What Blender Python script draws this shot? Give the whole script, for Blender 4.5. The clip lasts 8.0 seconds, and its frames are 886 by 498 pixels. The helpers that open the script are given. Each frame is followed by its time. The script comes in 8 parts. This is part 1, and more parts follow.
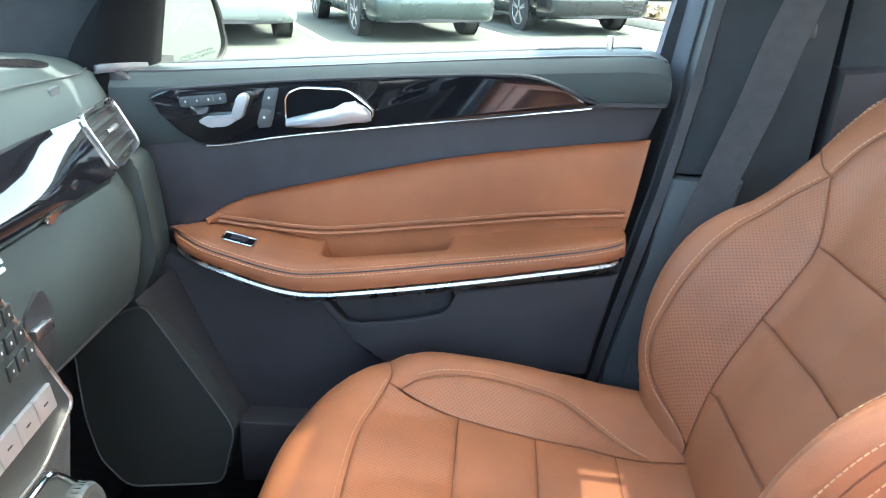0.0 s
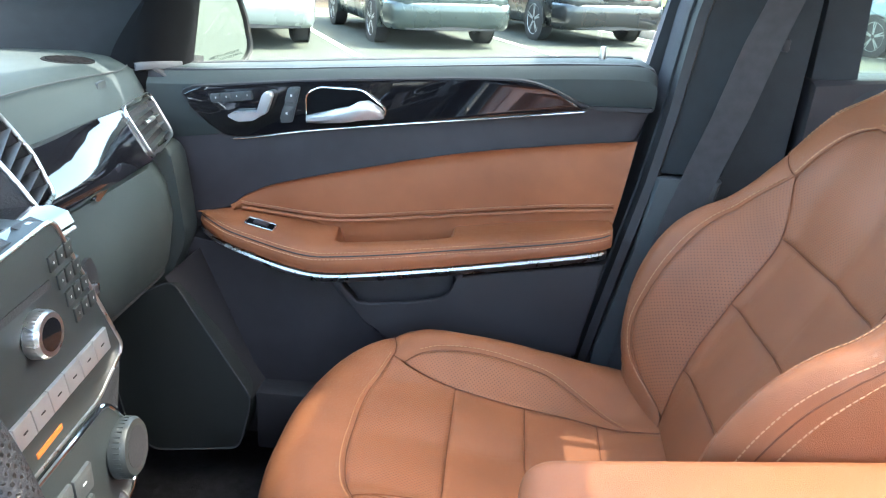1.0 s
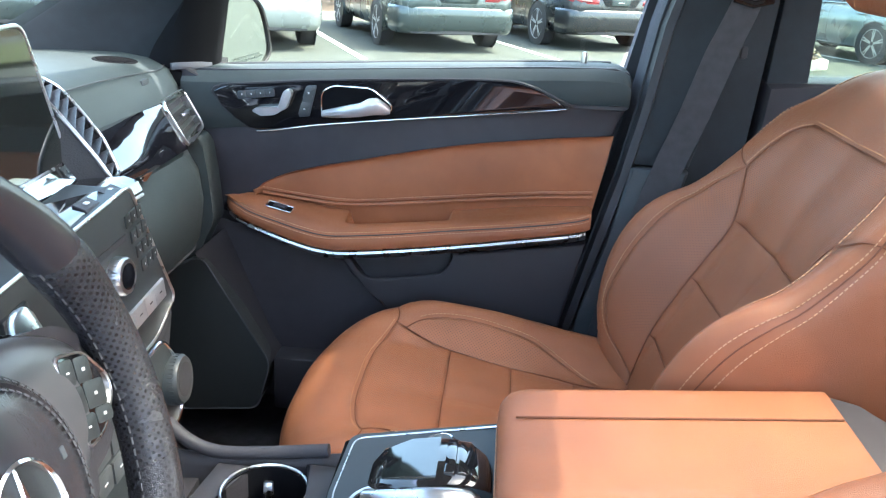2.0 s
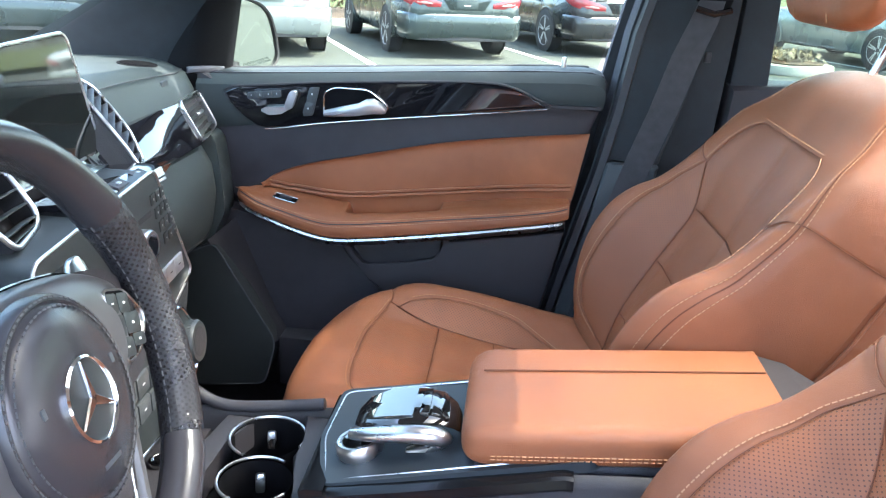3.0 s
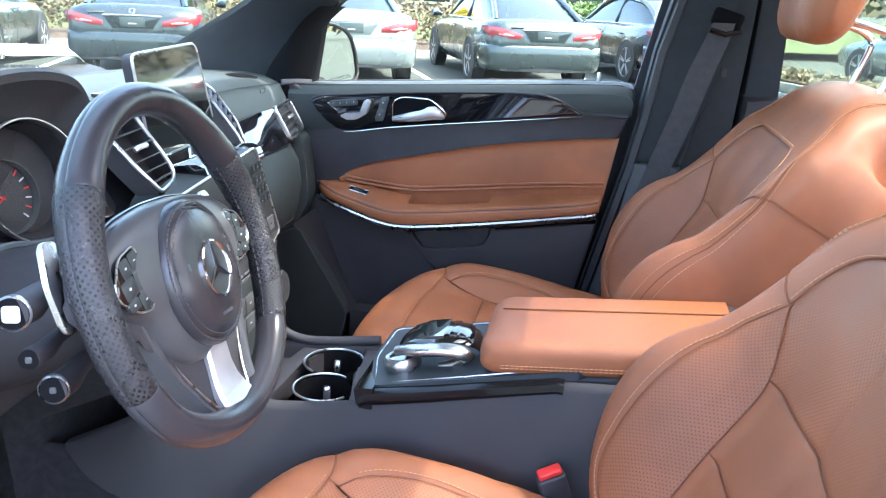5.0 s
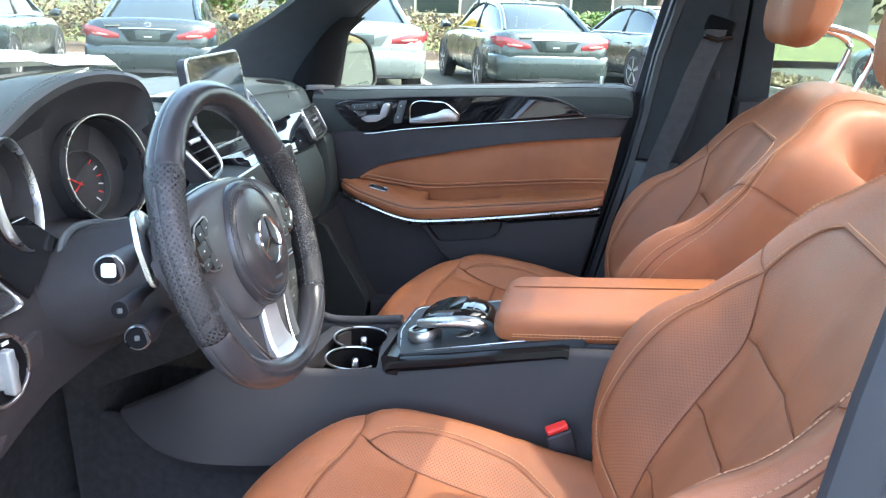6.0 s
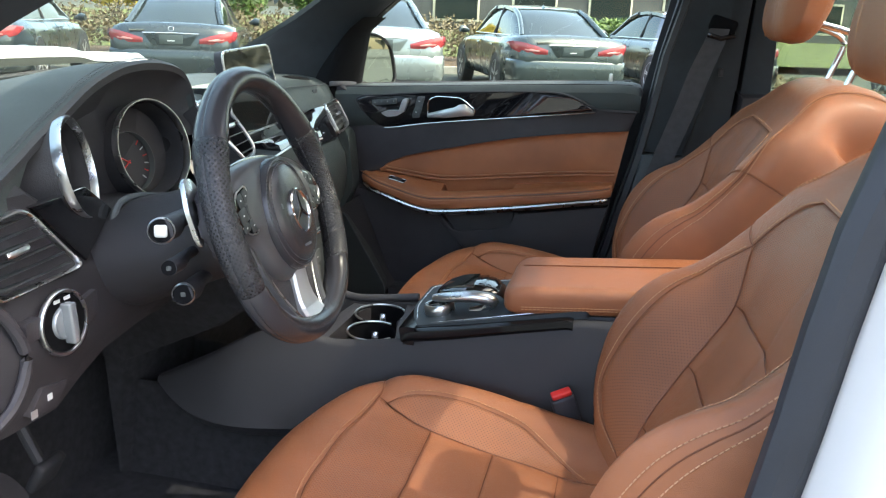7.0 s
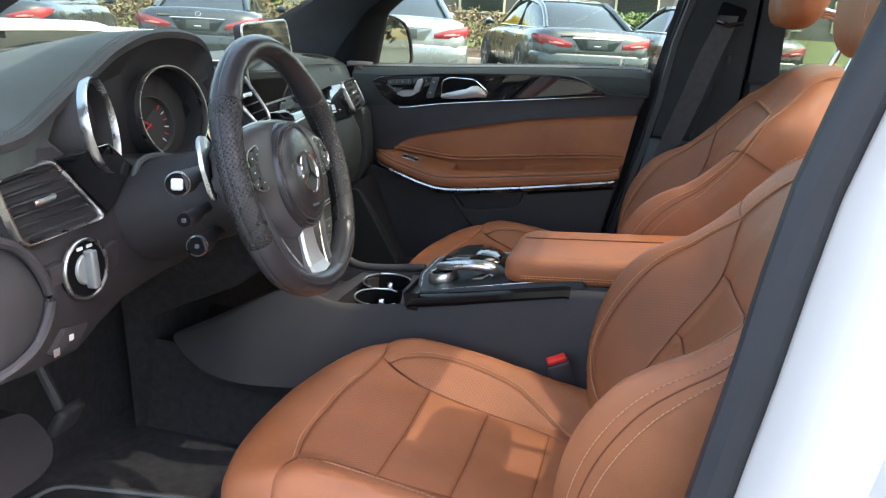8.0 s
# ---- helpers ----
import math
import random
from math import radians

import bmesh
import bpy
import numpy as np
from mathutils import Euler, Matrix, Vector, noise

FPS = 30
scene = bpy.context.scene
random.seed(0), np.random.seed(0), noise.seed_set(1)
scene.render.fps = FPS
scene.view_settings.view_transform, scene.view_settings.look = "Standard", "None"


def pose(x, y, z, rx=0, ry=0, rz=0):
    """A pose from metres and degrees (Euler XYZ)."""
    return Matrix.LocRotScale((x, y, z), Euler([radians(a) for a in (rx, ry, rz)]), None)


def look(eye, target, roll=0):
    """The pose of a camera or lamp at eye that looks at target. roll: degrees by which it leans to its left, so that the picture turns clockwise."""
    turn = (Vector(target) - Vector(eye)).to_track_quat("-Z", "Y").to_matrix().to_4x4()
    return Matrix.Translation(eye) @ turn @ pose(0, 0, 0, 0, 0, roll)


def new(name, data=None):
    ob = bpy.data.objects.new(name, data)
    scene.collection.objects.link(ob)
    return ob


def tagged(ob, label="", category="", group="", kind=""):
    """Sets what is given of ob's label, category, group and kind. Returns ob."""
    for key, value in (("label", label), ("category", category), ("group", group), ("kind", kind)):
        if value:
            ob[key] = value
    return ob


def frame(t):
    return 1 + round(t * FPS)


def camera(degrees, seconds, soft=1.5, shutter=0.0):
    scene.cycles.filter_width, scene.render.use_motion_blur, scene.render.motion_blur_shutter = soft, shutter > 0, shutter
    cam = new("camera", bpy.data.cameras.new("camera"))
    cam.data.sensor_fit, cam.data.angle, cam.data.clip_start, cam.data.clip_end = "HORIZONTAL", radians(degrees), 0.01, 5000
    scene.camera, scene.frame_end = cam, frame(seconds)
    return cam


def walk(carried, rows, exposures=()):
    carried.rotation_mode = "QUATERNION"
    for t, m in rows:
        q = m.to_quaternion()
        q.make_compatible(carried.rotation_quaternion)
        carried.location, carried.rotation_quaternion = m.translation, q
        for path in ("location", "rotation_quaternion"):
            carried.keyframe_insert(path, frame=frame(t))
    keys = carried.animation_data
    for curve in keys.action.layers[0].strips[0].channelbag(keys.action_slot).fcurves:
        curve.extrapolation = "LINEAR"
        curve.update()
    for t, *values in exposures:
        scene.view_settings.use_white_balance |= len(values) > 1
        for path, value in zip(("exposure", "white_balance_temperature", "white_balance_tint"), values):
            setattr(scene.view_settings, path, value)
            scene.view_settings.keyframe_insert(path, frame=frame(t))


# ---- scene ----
cam = camera(57.0, 8.0, soft=1.15)
PATH = [
    (0, (0.088, 0.057, 1.3389), (-0.0012, 1.9286, 0.6395), 1.62),
    (0.5, (0.093, 0.028, 1.3414), (-0.0063, 1.9005, 0.6459), 2.32),
    (1, (0.1079, -0.0622, 1.3499), (-0.0086, 1.814, 0.6672), 2.73),
    (1.5, (0.1207, -0.1544, 1.3613), (0.0011, 1.7233, 0.6833), 3.13),
    (3, (0.1784, -0.3779, 1.3858), (0.0296, 1.5031, 0.7227), 3.14),
    (3.5, (0.2343, -0.443, 1.3904), (0.0423, 1.439, 0.7415), 3.27),
    (4, (0.2723, -0.526, 1.3893), (-0.0048, 1.3509, 0.7565), 3.21),
    (4.5, (0.2824, -0.5869, 1.3833), (-0.0461, 1.2874, 0.7674), 3.13),
    (6, (0.3035, -0.8058, 1.3774), (-0.0725, 1.0724, 0.802), 2.25),
    (6.5, (0.3185, -0.8598, 1.3775), (-0.0726, 1.0173, 0.809), 2.26),
    (7, (0.3317, -0.9146, 1.3627), (-0.0855, 0.9587, 0.7996), 2.37),
    (7.5, (0.3548, -0.9514, 1.3543), (-0.0814, 0.917, 0.7898), 2.98),
    (8, (0.377, -0.9741, 1.3412), (-0.0859, 0.8822, 0.7582), 3.49),
]
walk(cam, [(t, look(eye, target, roll)) for t, eye, target, roll in PATH],
     exposures=[(0.0, 4.70, 6300, 4), (1.5, 4.25, 6220, 9), (3.0, 4.11, 6100, 11), (4.5, 4.09, 6020, 14), (6.0, 3.95, 6300, 11), (6.5, 3.38, 6700, 8), (8.0, 3.08, 7050, 11)])

# ---- world and sun ----
SUN_EL, SUN_AZ = 56.0, (0.98, 0.06)
world = bpy.data.worlds.new("sky")
scene.world = world
world.use_nodes = True
wn = world.node_tree
sky = wn.nodes.new("ShaderNodeTexSky")
sky.sky_type, sky.sun_disc = "NISHITA", False
sky.sun_elevation, sky.sun_rotation = radians(SUN_EL), math.atan2(SUN_AZ[0], SUN_AZ[1])
sky.dust_density, sky.ozone_density = 4.0, 0.8
wn.links.new(sky.outputs[0], wn.nodes["Background"].inputs[0])
wn.nodes["Background"].inputs[1].default_value = 0.15
sun = new("sun", bpy.data.lights.new("sun", "SUN"))
sun.data.energy, sun.data.angle, sun.data.color = 1.0, radians(0.6), (1.0, 0.95, 0.87)
sc = math.cos(radians(SUN_EL)) / math.hypot(*SUN_AZ)
sun.matrix_world = look((SUN_AZ[0] * sc * 40, SUN_AZ[1] * sc * 40, math.sin(radians(SUN_EL)) * 40), (0, 0, 0))


# ---- materials ----
def nodes(name):
    m = bpy.data.materials.new(name)
    m.use_nodes = True
    return m, m.node_tree.nodes, m.node_tree.links, m.node_tree.nodes["Principled BSDF"]


def surface(name, color, rough=0.5, metal=0.0, vary=0.12, scale=18.0, fine=600.0, bump=0.1, dist=0.0004, coat=0.0, spec=0.5, tint=None, rvary=0.15, coords="Object", big=0.0, bigscale=1.0):
    """Two scales of colour variation, roughness variation and fine relief."""
    m, n, l, b = nodes(name)
    tc = n.new("ShaderNodeTexCoord")
    n1 = n.new("ShaderNodeTexNoise"); n1.inputs["Scale"].default_value = scale; n1.inputs["Detail"].default_value = 5
    n2 = n.new("ShaderNodeTexNoise"); n2.inputs["Scale"].default_value = fine; n2.inputs["Detail"].default_value = 3
    for k in (n1, n2):
        l.new(tc.outputs[coords], k.inputs["Vector"])
    ramp = n.new("ShaderNodeValToRGB")
    dark = tuple(c * (1 - vary) for c in color)
    light = tuple(min(1, c * (1 + vary)) for c in (tint or color))
    ramp.color_ramp.elements[0].color, ramp.color_ramp.elements[1].color = (*dark, 1), (*light, 1)
    ramp.color_ramp.elements[0].position, ramp.color_ramp.elements[1].position = 0.3, 0.7
    l.new(n1.outputs["Fac"], ramp.inputs[0])
    mix = n.new("ShaderNodeMix"); mix.data_type = "RGBA"; mix.blend_type = "OVERLAY"; mix.inputs[0].default_value = vary
    l.new(ramp.outputs[0], mix.inputs[6]); l.new(n2.outputs["Fac"], mix.inputs[7])
    last = mix.outputs[2]
    if big:
        n3 = n.new("ShaderNodeTexNoise"); n3.inputs["Scale"].default_value = bigscale; n3.inputs["Detail"].default_value = 4
        l.new(tc.outputs[coords], n3.inputs["Vector"])
        m3 = n.new("ShaderNodeMix"); m3.data_type = "RGBA"; m3.blend_type = "OVERLAY"; m3.inputs[0].default_value = big
        l.new(last, m3.inputs[6]); l.new(n3.outputs["Fac"], m3.inputs[7]); last = m3.outputs[2]
    l.new(last, b.inputs["Base Color"])
    mr = n.new("ShaderNodeMapRange"); mr.inputs[3].default_value, mr.inputs[4].default_value = max(0.02, rough - rvary * rough), min(1, rough + rvary * rough)
    l.new(n1.outputs["Fac"], mr.inputs[0]); l.new(mr.outputs[0], b.inputs["Roughness"])
    b.inputs["Metallic"].default_value = metal
    b.inputs["Specular IOR Level"].default_value = spec
    b.inputs["Coat Weight"].default_value = coat; b.inputs["Coat Roughness"].default_value = 0.03
    if bump:
        bp = n.new("ShaderNodeBump"); bp.inputs["Strength"].default_value = bump; bp.inputs["Distance"].default_value = dist * 10
        l.new(n2.outputs["Fac"], bp.inputs["Height"]); l.new(bp.outputs[0], b.inputs["Normal"])
    return m


def leather(name, color, perforated=False, pitch=0.0046, hole=0.28, dimple=0.40, bump=0.35, rough=0.42, tint=None, even=1.0, spec=0.5):
    """Grained hide: cells and creases in relief, worn tone; optionally rows of punched holes along the panel."""
    m, n, l, b = nodes(name)
    tc = n.new("ShaderNodeTexCoord")
    v = n.new("ShaderNodeTexVoronoi"); v.inputs["Scale"].default_value = 620; v.feature = "DISTANCE_TO_EDGE"
    w = n.new("ShaderNodeTexNoise"); w.inputs["Scale"].default_value = 24; w.inputs["Detail"].default_value = 6; w.inputs["Distortion"].default_value = 0.6
    g = n.new("ShaderNodeTexNoise"); g.inputs["Scale"].default_value = 5; g.inputs["Detail"].default_value = 3
    for k in (v, w, g):
        l.new(tc.outputs["Object"], k.inputs["Vector"])
    ramp = n.new("ShaderNodeValToRGB")
    ramp.color_ramp.elements[0].color = (*[c * (1 - 0.16 * even) for c in color], 1)
    ramp.color_ramp.elements[1].color = (*[min(1, c * (1 + 0.14 * even)) for c in (tint or color)], 1)
    ramp.color_ramp.elements[0].position, ramp.color_ramp.elements[1].position = 0.32, 0.68
    l.new(g.outputs["Fac"], ramp.inputs[0])
    mix = n.new("ShaderNodeMix"); mix.data_type = "RGBA"; mix.blend_type = "OVERLAY"; mix.inputs[0].default_value = 0.16 * even
    l.new(ramp.outputs[0], mix.inputs[6]); l.new(w.outputs["Fac"], mix.inputs[7])
    mr = n.new("ShaderNodeMapRange"); mr.inputs[3].default_value, mr.inputs[4].default_value = rough - 0.07 * even, rough + 0.09 * even
    l.new(w.outputs["Fac"], mr.inputs[0]); l.new(mr.outputs[0], b.inputs["Roughness"])
    cell = n.new("ShaderNodeMapRange"); cell.inputs[1].default_value, cell.inputs[2].default_value = 0.0, 0.16
    l.new(v.outputs["Distance"], cell.inputs[0])
    add = n.new("ShaderNodeMath"); add.operation = "ADD"
    l.new(cell.outputs[0], add.inputs[0]); l.new(w.outputs["Fac"], add.inputs[1])
    height, color_out = add.outputs[0], mix.outputs[2]
    if perforated:
        uv = n.new("ShaderNodeUVMap")
        sp = n.new("ShaderNodeSeparateXYZ"); l.new(uv.outputs[0], sp.inputs[0])

        def op(kind, a, b_=None):
            k = n.new("ShaderNodeMath"); k.operation = kind
            for i, s in enumerate((a, b_)):
                if s is None:
                    continue
                if isinstance(s, (int, float)):
                    k.inputs[i].default_value = s
                else:
                    l.new(s, k.inputs[i])
            return k.outputs[0]

        d1 = op("SUBTRACT", op("FRACT", op("DIVIDE", op("ADD", sp.outputs[0], sp.outputs[1]), pitch * 1.414)), 0.5)
        d2 = op("SUBTRACT", op("FRACT", op("DIVIDE", op("SUBTRACT", sp.outputs[0], sp.outputs[1]), pitch * 1.414)), 0.5)
        r = op("SQRT", op("ADD", op("MULTIPLY", d1, d1), op("MULTIPLY", d2, d2)))
        dot = op("LESS_THAN", r, hole)
        mx = n.new("ShaderNodeMix"); mx.data_type = "RGBA"
        l.new(dot, mx.inputs[0]); l.new(color_out, mx.inputs[6]); mx.inputs[7].default_value = (*[c * dimple for c in color], 1)
        color_out = mx.outputs[2]
        height = op("SUBTRACT", height, op("MULTIPLY", dot, 2.0))
    l.new(color_out, b.inputs["Base Color"])
    b.inputs["Specular IOR Level"].default_value = spec
    bp = n.new("ShaderNodeBump"); bp.inputs["Strength"].default_value = bump; bp.inputs["Distance"].default_value = 0.0006
    l.new(height, bp.inputs["Height"]); l.new(bp.outputs[0], b.inputs["Normal"])
    return m


def glass(name, color=(0.9, 0.95, 0.93), rough=0.0, gloss=0.05):
    """Thin pane: clear, with the gloss of glass."""
    m, n, l, b = nodes(name)
    n.remove(b)
    out = n["Material Output"]
    tr = n.new("ShaderNodeBsdfTransparent"); tr.inputs[0].default_value = (*color, 1)
    gl = n.new("ShaderNodeBsdfGlossy"); gl.inputs["Roughness"].default_value = rough
    lw = n.new("ShaderNodeLayerWeight"); lw.inputs[0].default_value = 0.5
    pw_ = n.new("ShaderNodeMath"); pw_.operation = "POWER"; pw_.inputs[1].default_value = 5.0
    fr = n.new("ShaderNodeMath"); fr.operation = "MULTIPLY_ADD"; fr.inputs[1].default_value, fr.inputs[2].default_value = 0.7, gloss
    l.new(lw.outputs["Facing"], pw_.inputs[0]); l.new(pw_.outputs[0], fr.inputs[0])
    mx = n.new("ShaderNodeMixShader")
    l.new(fr.outputs[0], mx.inputs[0]); l.new(tr.outputs[0], mx.inputs[1]); l.new(gl.outputs[0], mx.inputs[2]); l.new(mx.outputs[0], out.inputs[0])
    return m


TAN = (0.306, 0.102, 0.040)
LEATHER = leather("saddle_leather", TAN, rough=0.34, bump=0.5, tint=(0.326, 0.112, 0.045))
LEATHER_DOTS = leather("perforated_saddle_leather", TAN, perforated=True, pitch=0.0043, hole=0.20, rough=0.35, bump=0.4)
LEATHER_DARK = leather("black_leather", (0.036, 0.034, 0.038), bump=0.08, rough=0.24, even=0.25)
LEATHER_GRIP = leather("perforated_black_leather", (0.024, 0.023, 0.026), perforated=True, pitch=0.0046, hole=0.28, dimple=0.25, bump=0.45, rough=0.27, even=0.2)
DASH = leather("dash_vinyl", (0.044, 0.054, 0.053), bump=0.2, rough=0.58, spec=0.32)
PLASTIC = surface("soft_black_plastic", (0.032, 0.029, 0.033), 0.52, vary=0.15, scale=30, fine=1500, bump=0.25)
PLASTIC_LOW = surface("grained_dark_plastic", (0.023, 0.021, 0.024), 0.55, vary=0.14, scale=14, fine=1200, bump=0.3)
GREY = surface("grey_pillar_trim", (0.066, 0.073, 0.078), 0.7, vary=0.1, scale=20, fine=900, bump=0.2)
FABRIC = surface("black_pillar_cloth", (0.024, 0.029, 0.034), 0.8, vary=0.2, scale=40, fine=1800, bump=0.4)
WEBBING = surface("belt_webbing", (0.058, 0.055, 0.059), 0.75, vary=0.2, scale=60, fine=2500, bump=0.6)
SPEAKER_CLOTH = surface("speaker_grille_plastic", (0.024, 0.028, 0.027), 0.6, vary=0.1, scale=30, fine=1400, bump=0.4)
BLACK_TRIM = surface("deep_black_trim", (0.006, 0.006, 0.007), 0.7, vary=0.1, scale=30, fine=1200, bump=0.2, spec=0.05)
SEAL = surface("grey_seal_rubber", (0.026, 0.027, 0.032), 0.55, vary=0.10, scale=25, fine=700, bump=0.05)
CARPET = surface("black_carpet", (0.056, 0.053, 0.060), 1.0, vary=0.3, scale=60, fine=900, bump=1.0, dist=0.002)
RUBBER = surface("black_rubber", (0.030, 0.029, 0.032), 0.6, vary=0.2, scale=25, fine=500, bump=0.2)
GLOSS_DARK = surface("black_gloss_trim", (0.006, 0.006, 0.007), 0.14, vary=0.1, scale=8, fine=200, bump=0.0, spec=0.25)
PIANO = surface("piano_black", (0.006, 0.006, 0.007), 0.06, vary=0.1, scale=8, fine=200, bump=0.0, coat=1.0, spec=0.6)
BUTTON = surface("button_plastic", (0.075, 0.080, 0.082), 0.42, vary=0.1, scale=40, fine=800, bump=0.1)
SATIN = surface("satin_silver", (0.62, 0.62, 0.62), 0.28, metal=1.0, vary=0.06, scale=40, fine=900, bump=0.02)
CHROME = surface("chrome", (0.78, 0.78, 0.78), 0.10, metal=1.0, vary=0.04, scale=30, fine=300, bump=0.0)
SILVER_KEY = surface("silver_button", (0.52, 0.53, 0.54), 0.35, metal=0.7, vary=0.06, scale=40, fine=900, bump=0.02)
RED = surface("red_plastic", (0.65, 0.03, 0.025), 0.4, vary=0.08, bump=0.05)
MARK = surface("white_print", (0.62, 0.63, 0.62), 0.5, vary=0.03, bump=0)
AMBER = surface("orange_print", (0.60, 0.16, 0.03), 0.5, vary=0.05, bump=0)
THREAD = surface("tan_thread", (0.52, 0.27, 0.14), 0.7, vary=0.15, scale=200, fine=2500, bump=0.3)
THREAD_BROWN = surface("brown_thread", (0.17, 0.055, 0.022), 0.7, vary=0.15, scale=200, fine=2500, bump=0.3)
THREAD_BLACK = surface("dark_thread", (0.065, 0.066, 0.07), 0.7, vary=0.15, scale=200, fine=2500, bump=0.3)
WHEEL_SKIN = surface("satin_black_plastic", (0.070, 0.070, 0.073), 0.30, rvary=0.04, vary=0.04, scale=20, fine=900, bump=0.03)
PANEL_GREY = surface("grey_control_plastic", (0.028, 0.033, 0.034), 0.45, vary=0.08, scale=40, fine=800, bump=0.05)
DECK_DARK = surface("slate_deck_plastic", (0.028, 0.035, 0.040), 0.48, vary=0.06, scale=30, fine=900, bump=0.02)
SILVER_PANEL = surface("silver_grey_lacquer", (0.30, 0.32, 0.33), 0.25, metal=0.5, vary=0.06, scale=20, fine=900, bump=0.0, coat=0.5)
SILVER_PAINT = surface("silver_painted_plastic", (0.58, 0.58, 0.58), 0.38, metal=0.6, vary=0.05, scale=30, fine=900, bump=0.01)
VENT_GREY = surface("grey_vent_plastic", (0.060, 0.066, 0.066), 0.4, vary=0.08, scale=40, fine=800, bump=0.05)
SILVER_DIM = surface("brushed_silver_trim", (0.16, 0.16, 0.17), 0.42, metal=0.7, vary=0.06, scale=40, fine=900, bump=0.02)
WHITE_PAINT = surface("white_car_paint", (0.80, 0.74, 0.685), 0.25, vary=0.03, scale=5, fine=900, bump=0.0, coat=1.0)
SCREEN = surface("display_glass", (0.012, 0.016, 0.015), 0.05, vary=0.1, scale=5, bump=0, coat=1.0, spec=0.7)
MIRROR = surface("mirror_glass", (0.46, 0.50, 0.47), 0.015, metal=1.0, vary=0.01, bump=0, rvary=0)
ROOF_PANE = glass("tinted_roof_pane", (0.34, 0.36, 0.34))
PANE = glass("clear_pane", (0.60, 0.68, 0.60))
# Lining is out of view; its pale tone is picked to bounce light.
ROOFLINING = surface("pale_headliner", (0.52, 0.51, 0.49), 0.95, vary=0.05, scale=30, fine=1500, bump=0.3)
ASPHALT = surface("sunlit_asphalt", (0.054, 0.059, 0.047), 0.9, vary=0.22, scale=2.2, fine=70, bump=0.5, dist=0.004, big=0.25, bigscale=0.12)
STRIPE = surface("worn_white_line", (0.62, 0.61, 0.58), 0.8, vary=0.2, scale=9, fine=90, bump=0.2)
CONCRETE = surface("kerb_concrete", (0.42, 0.40, 0.36), 0.85, vary=0.15, scale=6, fine=120, bump=0.4, dist=0.002)
GRASS = surface("spring_grass", (0.065, 0.092, 0.022), 0.9, vary=0.35, scale=3, fine=60, bump=0.6, dist=0.01, tint=(0.10, 0.115, 0.032))
MULCH = surface("brown_mulch", (0.13, 0.085, 0.055), 0.95, vary=0.4, scale=12, fine=110, bump=0.8, dist=0.01)


def foliage(name, a, b_):
    m, n, l, bs = nodes(name)
    g = n.new("ShaderNodeNewGeometry")
    r = n.new("ShaderNodeValToRGB")
    r.color_ramp.elements[0].color, r.color_ramp.elements[1].color = (*a, 1), (*b_, 1)
    l.new(g.outputs["Random Per Island"], r.inputs[0]); l.new(r.outputs[0], bs.inputs["Base Color"])
    bs.inputs["Roughness"].default_value = 0.6
    return m


LEAF_GREEN = foliage("green_leaves", (0.035, 0.075, 0.015), (0.12, 0.19, 0.04))
LEAF_YELLOW = foliage("forsythia_blossom", (0.42, 0.30, 0.02), (0.72, 0.55, 0.05))
LEAF_BROWN = foliage("dry_hedge_twigs", (0.085, 0.060, 0.032), (0.16, 0.125, 0.062))
LEAF_PURPLE = foliage("plum_leaves", (0.05, 0.03, 0.03), (0.12, 0.07, 0.06))
LEAF_FAR = foliage("far_bare_woods", (0.06, 0.06, 0.04), (0.16, 0.15, 0.10))
BARK = surface("tree_bark", (0.10, 0.075, 0.055), 0.9, vary=0.3, scale=20, fine=150, bump=0.8, dist=0.006)
SIDING = surface("grey_brown_siding", (0.085, 0.085, 0.085), 0.75, vary=0.12, scale=3, fine=70, bump=0.3)
CREAM = surface("cream_wall", (0.55, 0.50, 0.40), 0.8, vary=0.06, scale=4, fine=90, bump=0.2)


def paint(name, color, metal=0.55, rough=0.28):
    return surface(name, color, rough, metal=metal, vary=0.04, scale=3, fine=1500, bump=0.0, coat=1.0)


PAINT_GREY = paint("silver_grey_paint", (0.042, 0.058, 0.060), 0.45)
PAINT_BLACK = paint("black_paint", (0.016, 0.018, 0.022), 0.2)
PAINT_BLUE = paint("dark_blue_paint", (0.026, 0.038, 0.044), 0.35)
PAINT_SILVER = paint("bright_silver_paint", (0.27, 0.30, 0.30))
CAR_GLASS = surface("tinted_car_glass", (0.022, 0.030, 0.030), 0.06, vary=0.05, scale=2, bump=0, coat=0.3, spec=0.5)
TAIL = surface("red_tail_lens", (0.30, 0.030, 0.036), 0.15, vary=0.1, scale=30, bump=0, coat=1.0)
TAIL_PALE = surface("pale_tail_lens", (0.60, 0.25, 0.23), 0.15, vary=0.08, scale=30, bump=0, coat=1.0)
PLATE = surface("dark_plate_holder", (0.05, 0.065, 0.065), 0.4, vary=0.1, bump=0.05)


# ---- building helpers ----
def part(name, bm, material, parent=None, label="", sharp=40.0, smooth=True):
    """Links a bmesh as one mesh object under a thing or a part."""
    bmesh.ops.recalc_face_normals(bm, faces=bm.faces[:])
    me = bpy.data.meshes.new(name)
    bm.to_mesh(me)
    bm.free()
    if smooth and me.polygons:
        me.polygons.foreach_set("use_smooth", [True] * len(me.polygons))
        me.set_sharp_from_angle(angle=radians(sharp))
    me.materials.append(material)
    ob = new(name, me)
    if parent is not None:
        ob.parent = parent
    if label:
        tagged(ob, label)
    return ob


def thing(name, label, category, group="", kind="", at=None):
    ob = new(name)
    ob.empty_display_size = 0.05
    if at is not None:
        ob.matrix_world = at
    return tagged(ob, label, category, group, kind)


